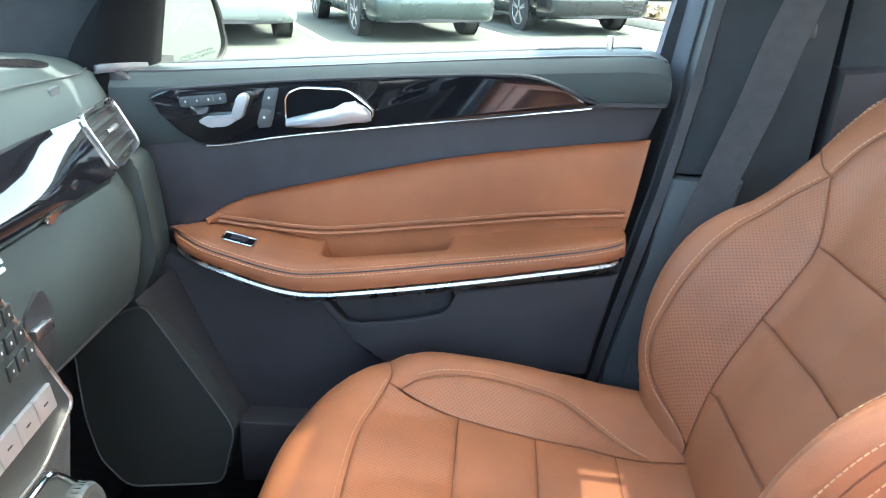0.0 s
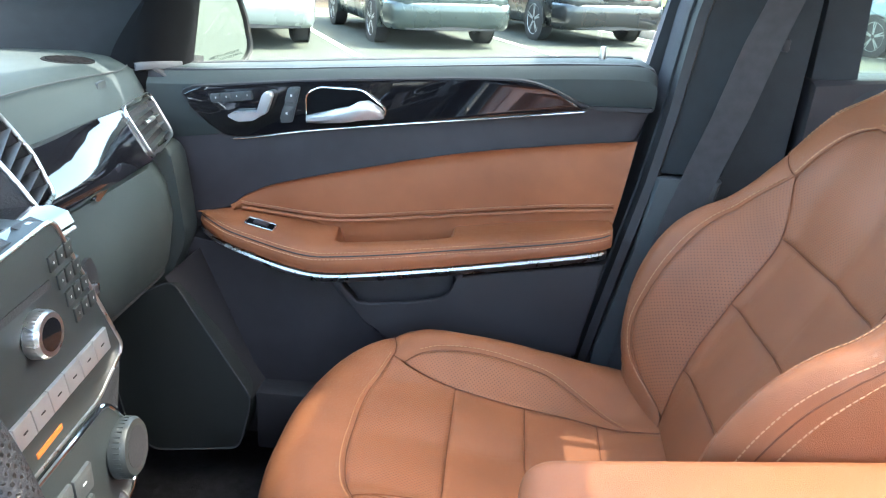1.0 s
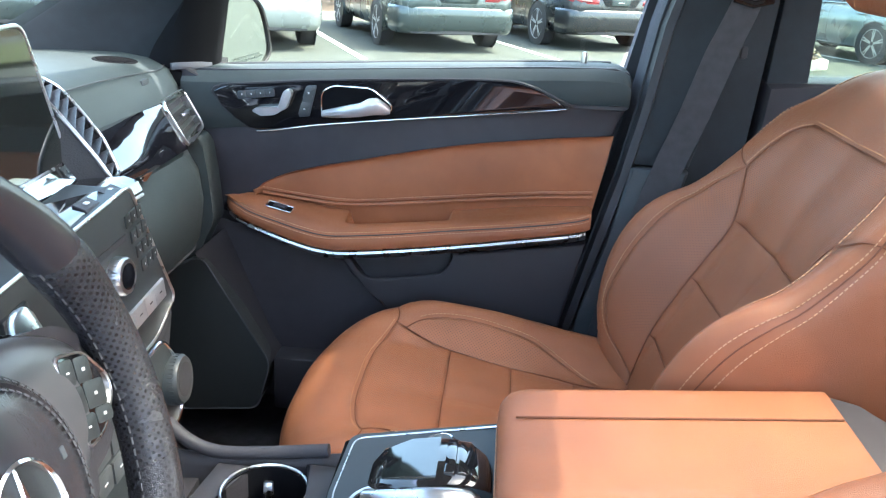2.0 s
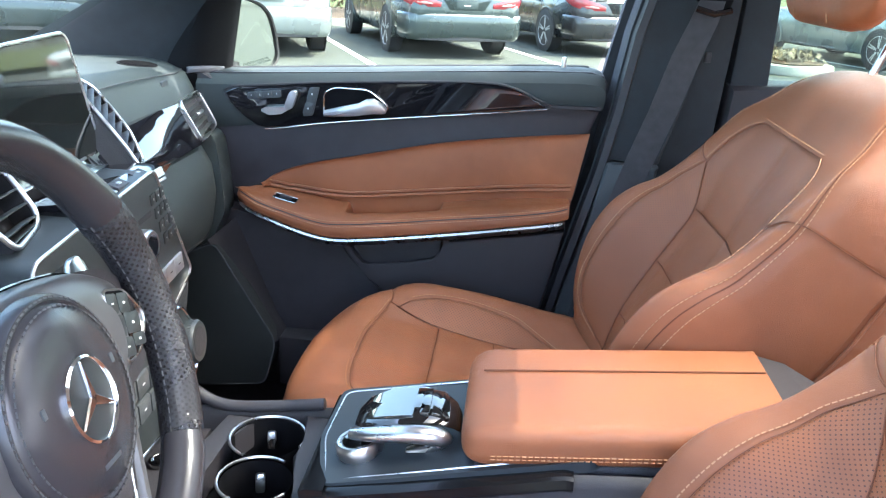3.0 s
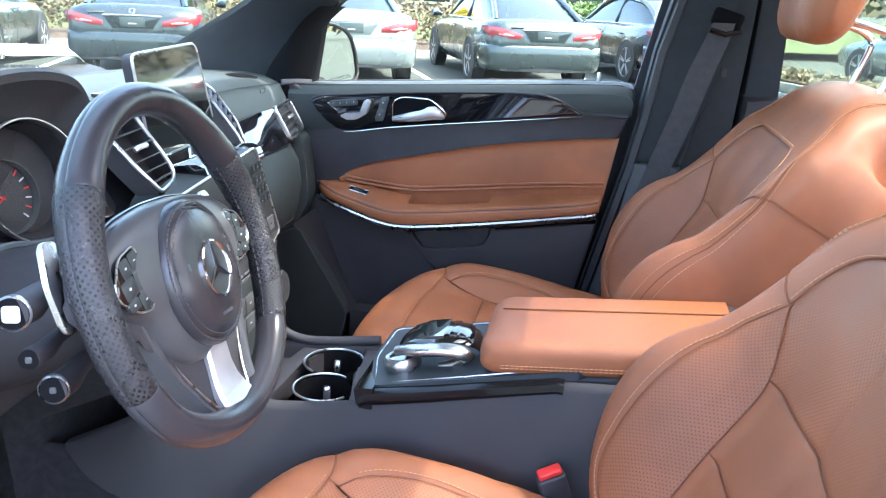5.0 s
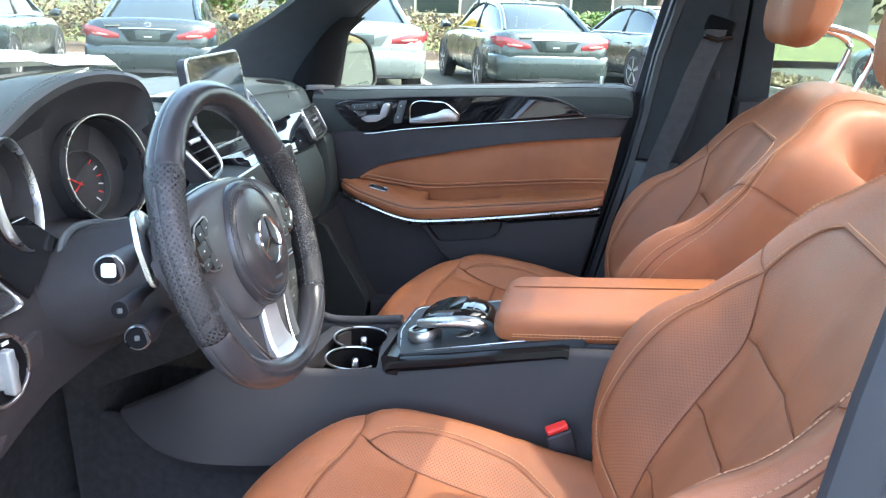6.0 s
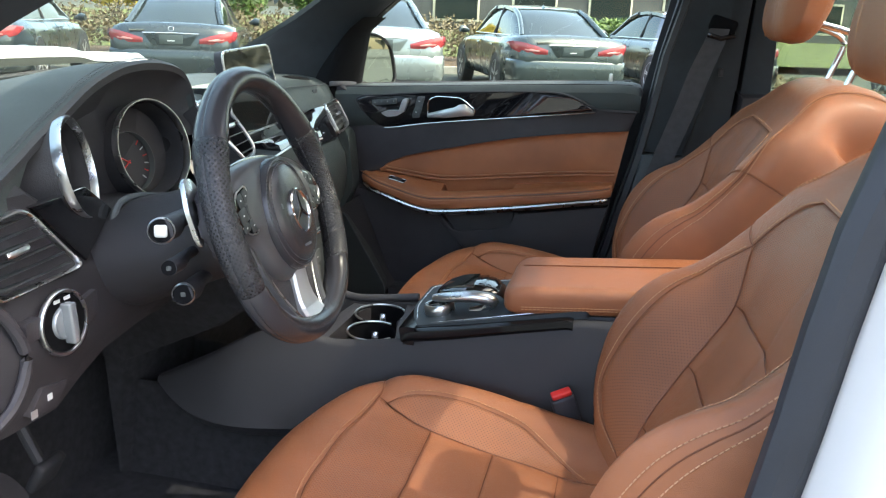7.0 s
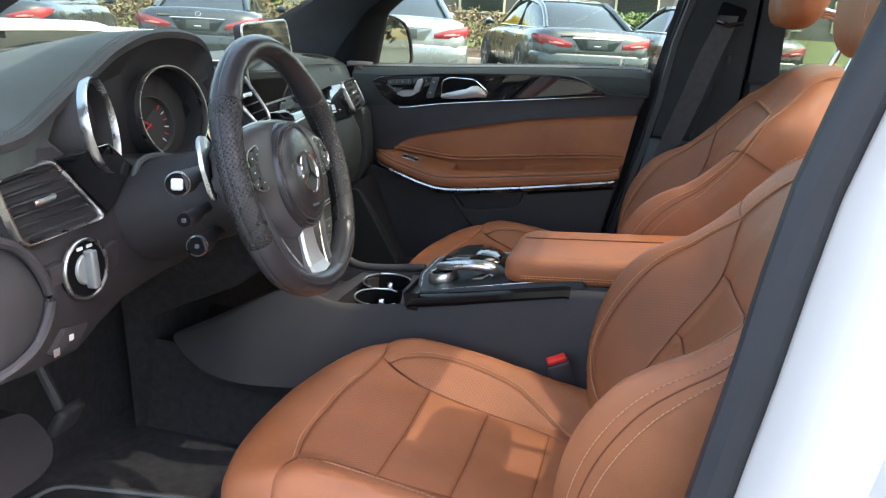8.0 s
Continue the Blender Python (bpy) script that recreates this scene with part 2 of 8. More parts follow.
def B():
    return bmesh.new()


def box(bm, lo, hi, bev=0.0, seg=2, m=None):
    vs = [bm.verts.new((x, y, z)) for x in (lo[0], hi[0]) for y in (lo[1], hi[1]) for z in (lo[2], hi[2])]
    fs = [bm.faces.new([vs[i] for i in f]) for f in ((0, 1, 3, 2), (4, 6, 7, 5), (0, 4, 5, 1), (2, 3, 7, 6), (0, 2, 6, 4), (1, 5, 7, 3))]
    if bev:
        r = bmesh.ops.bevel(bm, geom=list({e for f in fs for e in f.edges}), offset=bev, segments=seg, affect="EDGES", profile=0.5)
        vs = list({v for f in r["faces"] for v in f.verts} | {v for v in vs if v.is_valid})
    if m is not None:
        bmesh.ops.transform(bm, matrix=m, verts=[v for v in vs if v.is_valid])
    return bm


def slab(bm, pts, axis, a, b, bev=0.0, seg=2, m=None):
    """A 2D outline, in the two other axes' order, drawn out along an axis from a to b."""
    def put(p, d):
        return {"x": (d, p[0], p[1]), "y": (p[0], d, p[1]), "z": (p[0], p[1], d)}[axis]
    r0 = [bm.verts.new(put(p, a)) for p in pts]
    r1 = [bm.verts.new(put(p, b)) for p in pts]
    n = len(pts)
    f0, f1 = bm.faces.new(r0), bm.faces.new(r1[::-1])
    for i in range(n):
        bm.faces.new((r0[i], r1[i], r1[(i + 1) % n], r0[(i + 1) % n]))
    vs = r0 + r1
    if bev:
        r = bmesh.ops.bevel(bm, geom=[*f0.edges, *f1.edges], offset=bev, segments=seg, affect="EDGES", profile=0.5)
        vs = list({v for f in r["faces"] for v in f.verts} | {v for v in vs if v.is_valid})
    if m is not None:
        bmesh.ops.transform(bm, matrix=m, verts=[v for v in vs if v.is_valid])
    return bm


def loft(bm, rings, closed=True, caps=True):
    rows = [[bm.verts.new(p) for p in r] for r in rings]
    n = len(rows[0])
    for a, b in zip(rows, rows[1:]):
        for i in range(n if closed else n - 1):
            j = (i + 1) % n
            bm.faces.new((a[i], a[j], b[j], b[i]))
    if caps and closed:
        bm.faces.new(rows[0][::-1])
        bm.faces.new(rows[-1])
    return bm


def spline(pts, n=6, closed=False):
    """Smooth points through the given ones."""
    p = [Vector(q) for q in pts]
    k = len(p)
    out = []
    for i in range(k if closed else k - 1):
        a, b, c, d = (p[(i + j - 1) % k] if closed else p[min(max(i + j - 1, 0), k - 1)] for j in range(4))
        for s in range(n):
            t = s / n
            out.append(0.5 * (2 * b + (c - a) * t + (2 * a - 5 * b + 4 * c - d) * t * t + (3 * b - a - 3 * c + d) * t ** 3))
    if not closed:
        out.append(p[-1])
    return out


def tube(bm, pts, r, n=8, closed=False, flat=1.0, up=(0, 0, 1)):
    """A round or flattened bar along points; r is a number or one per point."""
    p = [Vector(q) for q in pts]
    rings = []
    for i, q in enumerate(p):
        a = p[(i - 1) % len(p)] if closed or i else q
        b = p[(i + 1) % len(p)] if closed or i < len(p) - 1 else q
        d = (b - a).normalized()
        s = d.cross(Vector(up))
        s = s.normalized() if s.length > 1e-5 else d.orthogonal().normalized()
        u = s.cross(d)
        rr = r[i] if isinstance(r, (list, tuple)) else r
        rings.append([q + (s * math.cos(t) + u * math.sin(t) * flat) * rr for t in (2 * math.pi * k / n for k in range(n))])
    if closed:
        rows = [[bm.verts.new(v) for v in ring] for ring in rings]
        for i in range(len(rows)):
            a, b = rows[i], rows[(i + 1) % len(rows)]
            for k in range(n):
                bm.faces.new((a[k], a[(k + 1) % n], b[(k + 1) % n], b[k]))
        return bm
    return loft(bm, rings)


def lathe(bm, prof, n=32, m=None):
    """Turns (radius, height) points round the z axis, then places them by m."""
    m = m or Matrix()
    rings = [[m @ Vector((max(r, 1e-5) * math.cos(2 * math.pi * k / n), max(r, 1e-5) * math.sin(2 * math.pi * k / n), h)) for k in range(n)] for r, h in prof]
    if prof[0][0] > 1e-4:
        return loft(bm, [*rings, rings[0]], caps=False)
    return loft(bm, rings)


def facing(at, normal, up=(0, 0, 1)):
    """A frame at a place whose z axis is the normal and whose y axis points up."""
    z = Vector(normal).normalized()
    x = Vector(up).cross(z).normalized()
    y = z.cross(x)
    m = Matrix((x, y, z)).transposed().to_4x4()
    m.translation = Vector(at)
    return m


def smoothstep(a, b, x):
    t = min(1, max(0, (x - a) / (b - a)))
    return t * t * (3 - 2 * t)


def curve1(pts):
    """A smooth function through (x, y) points."""
    xs, ys = [p[0] for p in pts], [p[1] for p in pts]

    def f(x):
        if x <= xs[0]:
            return ys[0]
        if x >= xs[-1]:
            return ys[-1]
        i = max(k for k in range(len(xs) - 1) if xs[k] <= x)
        h = xs[i + 1] - xs[i]
        t = (x - xs[i]) / h

        def slope(k):
            a, b = max(k - 1, 0), min(k + 1, len(xs) - 1)
            return (ys[b] - ys[a]) / (xs[b] - xs[a])
        m0, m1 = slope(i) * h, slope(i + 1) * h
        return (2 * t**3 - 3 * t**2 + 1) * ys[i] + (t**3 - 2 * t**2 + t) * m0 + (3 * t**2 - 2 * t**3) * ys[i + 1] + (t**3 - t**2) * m1
    return f


def quilt(bm, S, u0, u1, v0, v1, nu, nv, dip=0.006, power=14, sides=(1, 1, 1, 1)):
    """A sewn panel of the surface S(u, v): v0 and v1 are functions of u. Its borders sink into the seam. UVs in metres."""
    uvl = bm.loops.layers.uv.verify()
    rows, uvs = [], {}
    um, vm = (u0 + u1) / 2, (v0((u0 + u1) / 2) + v1((u0 + u1) / 2)) / 2
    wide = (S(um, vm + 1e-3) - S(um, vm)).length / 1e-3
    for i in range(nu + 1):
        row = []
        for j in range(nv + 1):
            s, t = i / nu, j / nv
            a = 0.5 - 0.5 * math.cos(math.pi * s) if nu > 6 else s
            b = 0.5 - 0.5 * math.cos(math.pi * t) if nv > 6 else t
            u = u0 + (u1 - u0) * a
            v = v0(u) + (v1(u) - v0(u)) * b
            p = S(u, v)
            e = 1e-3
            nrm = (S(u + e, v) - p).cross(S(u, v + e) - p)
            nrm = nrm.normalized() if nrm.length > 1e-12 else Vector((0, 0, 1))
            sink = 1 - (1 - sides[a > 0.5] * abs(2 * a - 1) ** power) * (1 - sides[2 + (b > 0.5)] * abs(2 * b - 1) ** power)
            vert = bm.verts.new(p - nrm * dip * sink)
            uvs[vert] = (u, v * wide)
            row.append(vert)
        rows.append(row)
    for a, b in zip(rows, rows[1:]):
        for j in range(nv):
            f = bm.faces.new((a[j], b[j], b[j + 1], a[j + 1]))
            for lp in f.loops:
                lp[uvl].uv = uvs[lp.vert]
    return bm


def sewn(bm, S, P, nu, nv, dip=0.0024, sides=(1, 1, 1, 1), width=0.05):
    """A sewn panel: P(s, t) gives the place on the skin S. Its borders roll down into the seam. UVs in metres."""
    uvl = bm.loops.layers.uv.verify()
    rows, uvs = [], {}
    for i in range(nu + 1):
        row = []
        for j in range(nv + 1):
            s_, t_ = 0.5 - 0.5 * math.cos(math.pi * i / nu), 0.5 - 0.5 * math.cos(math.pi * j / nv)
            u, v = P(s_, t_)
            p, e = S(u, v), 1e-3
            nrm = (S(u + e, v) - p).cross(S(u, v + e) - p)
            nrm = nrm.normalized() if nrm.length > 1e-12 else Vector((0, 0, 1))
            keep = 1.0
            for on, d in zip(sides, (s_, 1 - s_, t_, 1 - t_)):
                if on:
                    keep *= 1 - math.exp(-d / width * 2.5)
            vert = bm.verts.new(p - nrm * dip * (1 - keep))
            uvs[vert] = (u, (S(u, v) - S(u, 0)).length * (1 if v > 0 else -1))
            row.append(vert)
        rows.append(row)
    for a, b in zip(rows, rows[1:]):
        for j in range(nv):
            f = bm.faces.new((a[j], b[j], b[j + 1], a[j + 1]))
            for lp in f.loops:
                lp[uvl].uv = uvs[lp.vert]
    return bm


def stitches(bm, pts, length=0.0046, gap=0.0022, r=0.00085):
    """Single thread stitches along a path of points."""
    p = [Vector(q) for q in pts]
    run, need = 0.0, 0.0
    for a, b in zip(p, p[1:]):
        d = (b - a).length
        if d < 1e-6:
            continue
        w = (b - a) / d
        s = w.orthogonal().normalized()
        u = w.cross(s)
        while need < run + d:
            q = a + w * (need - run)
            e = q + w * length
            vs = [bm.verts.new(q + s * r), bm.verts.new(q - s * r * .5 + u * r), bm.verts.new(q - s * r * .5 - u * r), bm.verts.new(e + s * r), bm.verts.new(e - s * r * .5 + u * r), bm.verts.new(e - s * r * .5 - u * r)]
            for f in ((0, 1, 4, 3), (1, 2, 5, 4), (2, 0, 3, 5), (0, 2, 1), (3, 4, 5)):
                bm.faces.new([vs[k] for k in f])
            need += length + gap
        run += d
    return bm


def rounded(pts, r=0.01, n=4):
    """Rounds the corners of a 2D outline."""
    out = []
    k = len(pts)
    for i in range(k):
        a, b, c = (Vector(pts[(i + j) % k]) for j in (-1, 0, 1))
        d1, d2 = min(r, (a - b).length * 0.45), min(r, (c - b).length * 0.45)
        p, q = b + (a - b).normalized() * d1, b + (c - b).normalized() * d2
        for s in range(n + 1):
            t = s / n
            out.append(tuple((1 - t) ** 2 * p + 2 * t * (1 - t) * b + t * t * q))
    return out


# ---- front seats ----
# local axes: x to the rear, y across from the seat's middle, z up from the ground
CUSH = spline([(-0.128, 0, 0.520), (-0.152, 0, 0.600), (-0.166, 0, 0.660), (-0.157, 0, 0.706), (-0.112, 0, 0.734), (-0.040, 0, 0.733), (0.030, 0, 0.725), (0.090, 0, 0.715), (0.190, 0, 0.702), (0.300, 0, 0.694), (0.400, 0, 0.702), (0.470, 0, 0.715)], 10)
CUSH_LEN = [0.0]
for p_, q_ in zip(CUSH, CUSH[1:]):
    CUSH_LEN.append(CUSH_LEN[-1] + (q_ - p_).length)


def along(path, lens, a):
    a = min(max(a, 0), lens[-1] - 1e-6)
    i = next(k for k in range(len(lens) - 1) if lens[k + 1] > a)
    t = (a - lens[i]) / (lens[i + 1] - lens[i])
    p = path[i].lerp(path[i + 1], t)
    d0 = path[min(i + 1, len(path) - 1)] - path[max(i - 1, 0)]
    d1 = path[min(i + 2, len(path) - 1)] - path[i]
    return p, d0.lerp(d1, t).normalized()


cush_w = curve1([(0.0, 0.215), (0.15, 0.232), (0.28, 0.240), (0.40, 0.246), (0.60, 0.245), (0.90, 0.235)])
cush_b = curve1([(0.0, 0.004), (0.20, 0.006), (0.27, 0.014), (0.36, 0.042), (0.46, 0.052), (0.60, 0.044), (0.75, 0.026), (0.90, 0.02)])
SIDE_Y = curve1([(0, 0), (0.35, 0.35), (0.6, 0.62), (0.8, 0.86), (0.92, 0.98), (1.0, 1.04), (1.1, 1.06), (1.3, 1.03)])


def S_cushion(a, v):
    """The cushion's skin: a along it from its lower front edge, v across in half-widths (up to 1.3 down the sides)."""
    p, d = along(CUSH, CUSH_LEN, a)
    n = Vector((-d.z, 0, d.x))
    w, b = cush_w(a), cush_b(a)
    s = abs(v)
    y = math.copysign(SIDE_Y(s) * w, v)
    lift = b * smoothstep(0.48, 0.84, s) - (b + 0.035) * smoothstep(0.86, 1.06, s) - 0.13 * smoothstep(1.02, 1.3, s) - 0.010 * (1 - min(1, s / 0.6)) ** 2 * smoothstep(0.2, 0.4, a)
    return p + n * lift * (1 if a > 0.16 else 0.6) + Vector((0, y, 0)) + Vector((0.085 * min(s, 1.1) ** 3.2 * smoothstep(0.40, 0.20, a), 0, 0))


BACK = spline([(0.352, 0, 0.640), (0.372, 0, 0.710), (0.402, 0, 0.785), (0.452, 0, 0.875), (0.502, 0, 0.962), (0.534, 0, 1.045), (0.572, 0, 1.115), (0.612, 0, 1.175), (0.646, 0, 1.222), (0.684, 0, 1.242), (0.735, 0, 1.243), (0.785, 0, 1.226), (0.812, 0, 1.180)], 10)
BACK_LEN = [0.0]
for p_, q_ in zip(BACK, BACK[1:]):
    BACK_LEN.append(BACK_LEN[-1] + (q_ - p_).length)
back_w = curve1([(0.0, 0.200), (0.12, 0.236), (0.25, 0.256), (0.34, 0.260), (0.42, 0.258), (0.475, 0.257), (0.54, 0.254), (0.61, 0.243), (0.66, 0.226), (0.70, 0.205), (0.80, 0.180)])
back_b = curve1([(0.0, 0.020), (0.06, 0.045), (0.15, 0.092), (0.22, 0.114), (0.29, 0.114), (0.35, 0.092), (0.39, 0.066), (0.44, 0.038), (0.48, 0.026), (0.55, 0.012), (0.62, 0.006), (0.80, 0.003)])


def S_back(a, v):
    """The backrest's front skin: a from its foot up, v across."""
    p, d = along(BACK, BACK_LEN, a)
    n = Vector((-d.z, 0, d.x))
    w, b = back_w(a), back_b(a)
    s = abs(v)
    y = math.copysign(SIDE_Y(s) * w, v)
    lift = b * smoothstep(0.45, 0.88, s) - (b * 0.8 + 0.020) * smoothstep(0.88, 1.08, s) - (0.11 - 0.03 * smoothstep(0.56, 0.70, a)) * smoothstep(1.02, 1.3, s)
    lift -= 0.012 * (1 - min(1, s / 0.5)) ** 2 * smoothstep(0.12, 0.3, a) * smoothstep(0.62, 0.5, a)
    drop = (0.008 + 0.046 * smoothstep(0.55, 1.15, s)) * smoothstep(0.54, 0.68, a)
    return p + n * lift + Vector((0, y, -drop))


def const(c):
    return lambda u: c


def front_seat(name, label, at):
    seat = thing(name, label, "car seat", "front seats", at=at)

    def seam_line(S, pts, parent, r=0.0007):
        bm = B()
        tube(bm, [S(u, v) for u, v in pts], r, 5)
        part("seam", bm, THREAD_BROWN, parent)

    def stitch_line(S, pts, parent, lift=0.0007):
        bm = B()
        out = []
        for u, v in pts:
            p = S(u, v)
            n = (S(u + 1e-3, v) - p).cross(S(u, v + 1e-3) - p).normalized()
            out.append(p + n * lift)
        stitches(bm, out)
        part("stitching", bm, THREAD, parent, "pale tan thread")

    # cushion: a wrapped nose, four centre panels, leaf-shaped perforated strips and smooth side bolsters
    c1, c2, c3, cE = 0.430, 0.535, 0.640, 0.810
    tip, tail = 0.345, 0.682
    seam = curve1([(0.285, 0.80), (0.315, 0.69), (0.34, 0.645), (0.36, 0.61), (0.40, 0.56), (0.43, 0.54), (0.53, 0.50), (0.60, 0.475), (0.65, 0.43), (0.69, 0.41), (cE, 0.38)])
    leaf = curve1([(tip, 0.64), (0.365, 0.685), (0.41, 0.72), (0.46, 0.73), (0.51, 0.72), (0.57, 0.69), (0.62, 0.605), (0.65, 0.53), (tail, 0.42)])
    outer = lambda u: max(seam(u), leaf(u)) if tip < u < tail else seam(u)
    front = lambda v: 0.302 + 0.020 * min(1.0, abs(v) / 0.69) ** 3 if abs(v) < 0.69 else 0.322 - 0.045 * smoothstep(0.69, 1.0, abs(v))
    base = part("cushion", sewn(B(), S_cushion, lambda s, t: (s * front(-1.3 + 2.6 * t), -1.3 + 2.6 * t), 30, 60, sides=(0, 1, 0, 0)), LEATHER, seat, "smooth tan leather cushion front")

    def first(s, t):
        u = 0.322 + (c1 - 0.322) * s
        v = (2 * t - 1) * seam(u)
        return front(v) + (c1 - front(v)) * s, v
    part("centre_panel", sewn(B(), S_cushion, first, 18, 30), LEATHER_DOTS, base, "perforated leather front panel")
    for s0, s1 in ((c1, c2), (c2, c3), (c3, cE)):
        part("centre_panel", sewn(B(), S_cushion, lambda s, t: (s0 + (s1 - s0) * s, (2 * t - 1) * seam(s0 + (s1 - s0) * s)), 16, 26), LEATHER, base)
    for sg in (-1, 1):
        def strip(s, t):
            u = tip + (tail - tip) * s
            return u, sg * (seam(u) + max(0.002, leaf(u) - seam(u)) * t)

        def bolster(s, t):
            u = 0.322 + (cE - 0.322) * s
            v = outer(u) + (1.3 - outer(u)) * t
            return front(v) + (cE - front(v)) * s, sg * v
        part("bolster_insert", sewn(B(), S_cushion, strip, 30, 14, width=0.12), LEATHER_DOTS, base, "perforated leather bolster strip")
        part("side_bolster", sewn(B(), S_cushion, bolster, 34, 26, sides=(1, 0, 1, 0)), LEATHER, base)
        seam_line(S_cushion, [(u, sg * seam(u)) for u in np.linspace(0.322, cE, 50)], base)
        seam_line(S_cushion, [(u, sg * leaf(u)) for u in np.linspace(tip, tail, 44)], base, 0.0005)
        seam_line(S_cushion, [(front(v), sg * v) for v in np.linspace(0.69, 1.05, 20)], base)
        stitch_line(S_cushion, [(u, sg * (leaf(u) + 0.022)) for u in np.linspace(tip + 0.02, tail - 0.004, 60)], base)
        seam_line(S_cushion, [(u, sg * (1.0 + 0.10 * smoothstep(0.2, 0.02, u))) for u in np.linspace(0.02, 0.28, 24)], base)
        stitch_line(S_cushion, [(u, sg * (0.965 + 0.10 * smoothstep(0.2, 0.02, u))) for u in np.linspace(0.02, 0.28, 30)], base)
    arc = [(front(v), v) for v in np.linspace(-0.685, 0.685, 60)]
    seam_line(S_cushion, arc, base)
    stitch_line(S_cushion, [(u - 0.007, v) for u, v in arc], base)
    for u in (c1, c2, c3):
        seam_line(S_cushion, [(u, v) for v in np.linspace(-seam(u), seam(u), 30)], base)

    # backrest: three waist panels, an upper panel, perforated bolsters, shoulders
    b0, r1, r2, r3, b3, b4, bT = 0.03, 0.150, 0.265, 0.378, 0.455, 0.560, BACK_LEN[-1]
    bs = curve1([(b0, 0.50), (0.15, 0.525), (0.26, 0.53), (0.32, 0.535), (0.375, 0.55), (0.42, 0.615), (b3, 0.705)])
    bo = curve1([(0.075, 0.53), (0.085, 0.60), (0.10, 0.71), (0.12, 0.765), (0.15, 0.785), (0.20, 0.765), (0.28, 0.755), (0.36, 0.765), (0.41, 0.765), (0.435, 0.735), (b3, 0.705)])
    bo0 = 0.075
    edge = lambda u: max(bs(u), bo(u)) if u > bo0 else bs(u)
    top = curve1([(b3, 0.705), (0.50, 0.690), (0.53, 0.655), (0.548, 0.60), (b4, 0.52)])
    back = part("backrest", sewn(B(), S_back, lambda s, t: (b4 + (bT - b4) * s, -1.3 + 2.6 * t), 24, 56, sides=(0, 0, 0, 0)), LEATHER, seat, "smooth tan leather shoulder panel")
    for s0, s1, mat in ((b0, r1, LEATHER), (r1, r2, LEATHER), (r2, r3, LEATHER)):
        part("centre_panel", sewn(B(), S_back, lambda s, t: (s0 + (s1 - s0) * s, (2 * t - 1) * bs(s0 + (s1 - s0) * s)), 16, 26), mat, back)

    def upper(s, t):
        u = r3 + (b4 - r3) * s
        return u, (2 * t - 1) * (bs(u) if u < b3 else top(u))
    part("centre_panel", sewn(B(), S_back, upper, 30, 30), LEATHER_DOTS, back, "finely perforated upper panel")
    for sg in (-1, 1):
        def strip(s, t):
            u = bo0 + (b3 - bo0) * s
            return u, sg * (bs(u) + max(0.002, edge(u) - bs(u)) * t)

        def side(s, t):
            u = b3 * s
            e = max(edge(u), bs(max(u, b0)))
            return u + 0.030 * smoothstep(0.70, 1.0, e + (1.3 - e) * t) * s ** 4, sg * (e + (1.3 - e) * t)

        def shoulder(s, t):
            u = b3 + (b4 - b3) * s
            v = top(u) + (1.3 - top(u)) * t
            return u + 0.030 * smoothstep(0.70, 1.0, v) * (1 - s) ** 2, sg * v
        part("bolster_insert", sewn(B(), S_back, strip, 40, 20, width=0.07), LEATHER_DOTS, back, "perforated leather bolster strip")
        part("side_bolster", sewn(B(), S_back, side, 40, 26, sides=(0, 1, 1, 0)), LEATHER, back)
        part("shoulder", sewn(B(), S_back, shoulder, 18, 26, sides=(1, 0, 1, 0)), LEATHER, back)
        seam_line(S_back, [(u, sg * bs(u)) for u in np.linspace(b0, b3, 60)], back)
        seam_line(S_back, [(u, sg * edge(u)) for u in np.linspace(bo0 + 0.005, b3, 70)], back, 0.0005)
        seam_line(S_back, [(u, sg * top(u)) for u in np.linspace(b3, b4, 24)], back)
        seam_line(S_back, [(b3 + 0.030 * smoothstep(0.70, 1.0, v), sg * v) for v in np.linspace(0.705, 1.25, 24)], back)
        stitch_line(S_back, [(u, sg * (edge(u) + 0.018)) for u in np.linspace(bo0 + 0.01, b3 - 0.006, 80)], back, 0.0007)
        stitch_line(S_back, [(u, sg * (top(u) + 0.018)) for u in np.linspace(b3 + 0.004, b4, 26)], back, 0.0007)
    stitch_line(S_back, [(b4 + 0.006, v) for v in np.linspace(-0.52, 0.52, 40)], back, 0.0007)
    for u, w in ((r1, bs(r1)), (r2, bs(r2)), (r3, bs(r3)), (b4, top(b4))):
        seam_line(S_back, [(u, v) for v in np.linspace(-w, w, 30)], back)
    # outer side skins with their piping, and the dark back shell
    for sg in (-1, 1):
        bm = B()
        rows = []
        for a in np.linspace(0.0, bT, 26):
            q = S_back(a, sg * 1.3)
            deep = min(0.27, max(0.03, 0.815 - q.x))
            rows.append([q + Vector((deep * t, -sg * 0.012 * t * t, -0.02 * t)) for t in (0, 0.2, 0.5, 0.8, 1.0)])
        loft(bm, rows, closed=False, caps=False)
        part("back_side", bm, LEATHER, back, "tan leather backrest side")
        bm = B()
        tube(bm, [S_back(a, sg * 1.27) + Vector((0.012, sg * 0.003, 0)) for a in np.linspace(0.04, 0.50, 36)], 0.0028, 6)
        part("piping", bm, LEATHER, back)
        bm = B()
        tube(bm, [S_back(a, sg * 1.3) + Vector((0.055, sg * 0.0004, -0.006)) for a in np.linspace(0.05, 0.46, 36)], 0.0016, 6)
        part("side_seam", bm, THREAD_BROWN, back, "dark brown side seam")
        bm = B()
        crest = lambda u: 0.955 - 0.19 * smoothstep(0.46, 0.68, u)
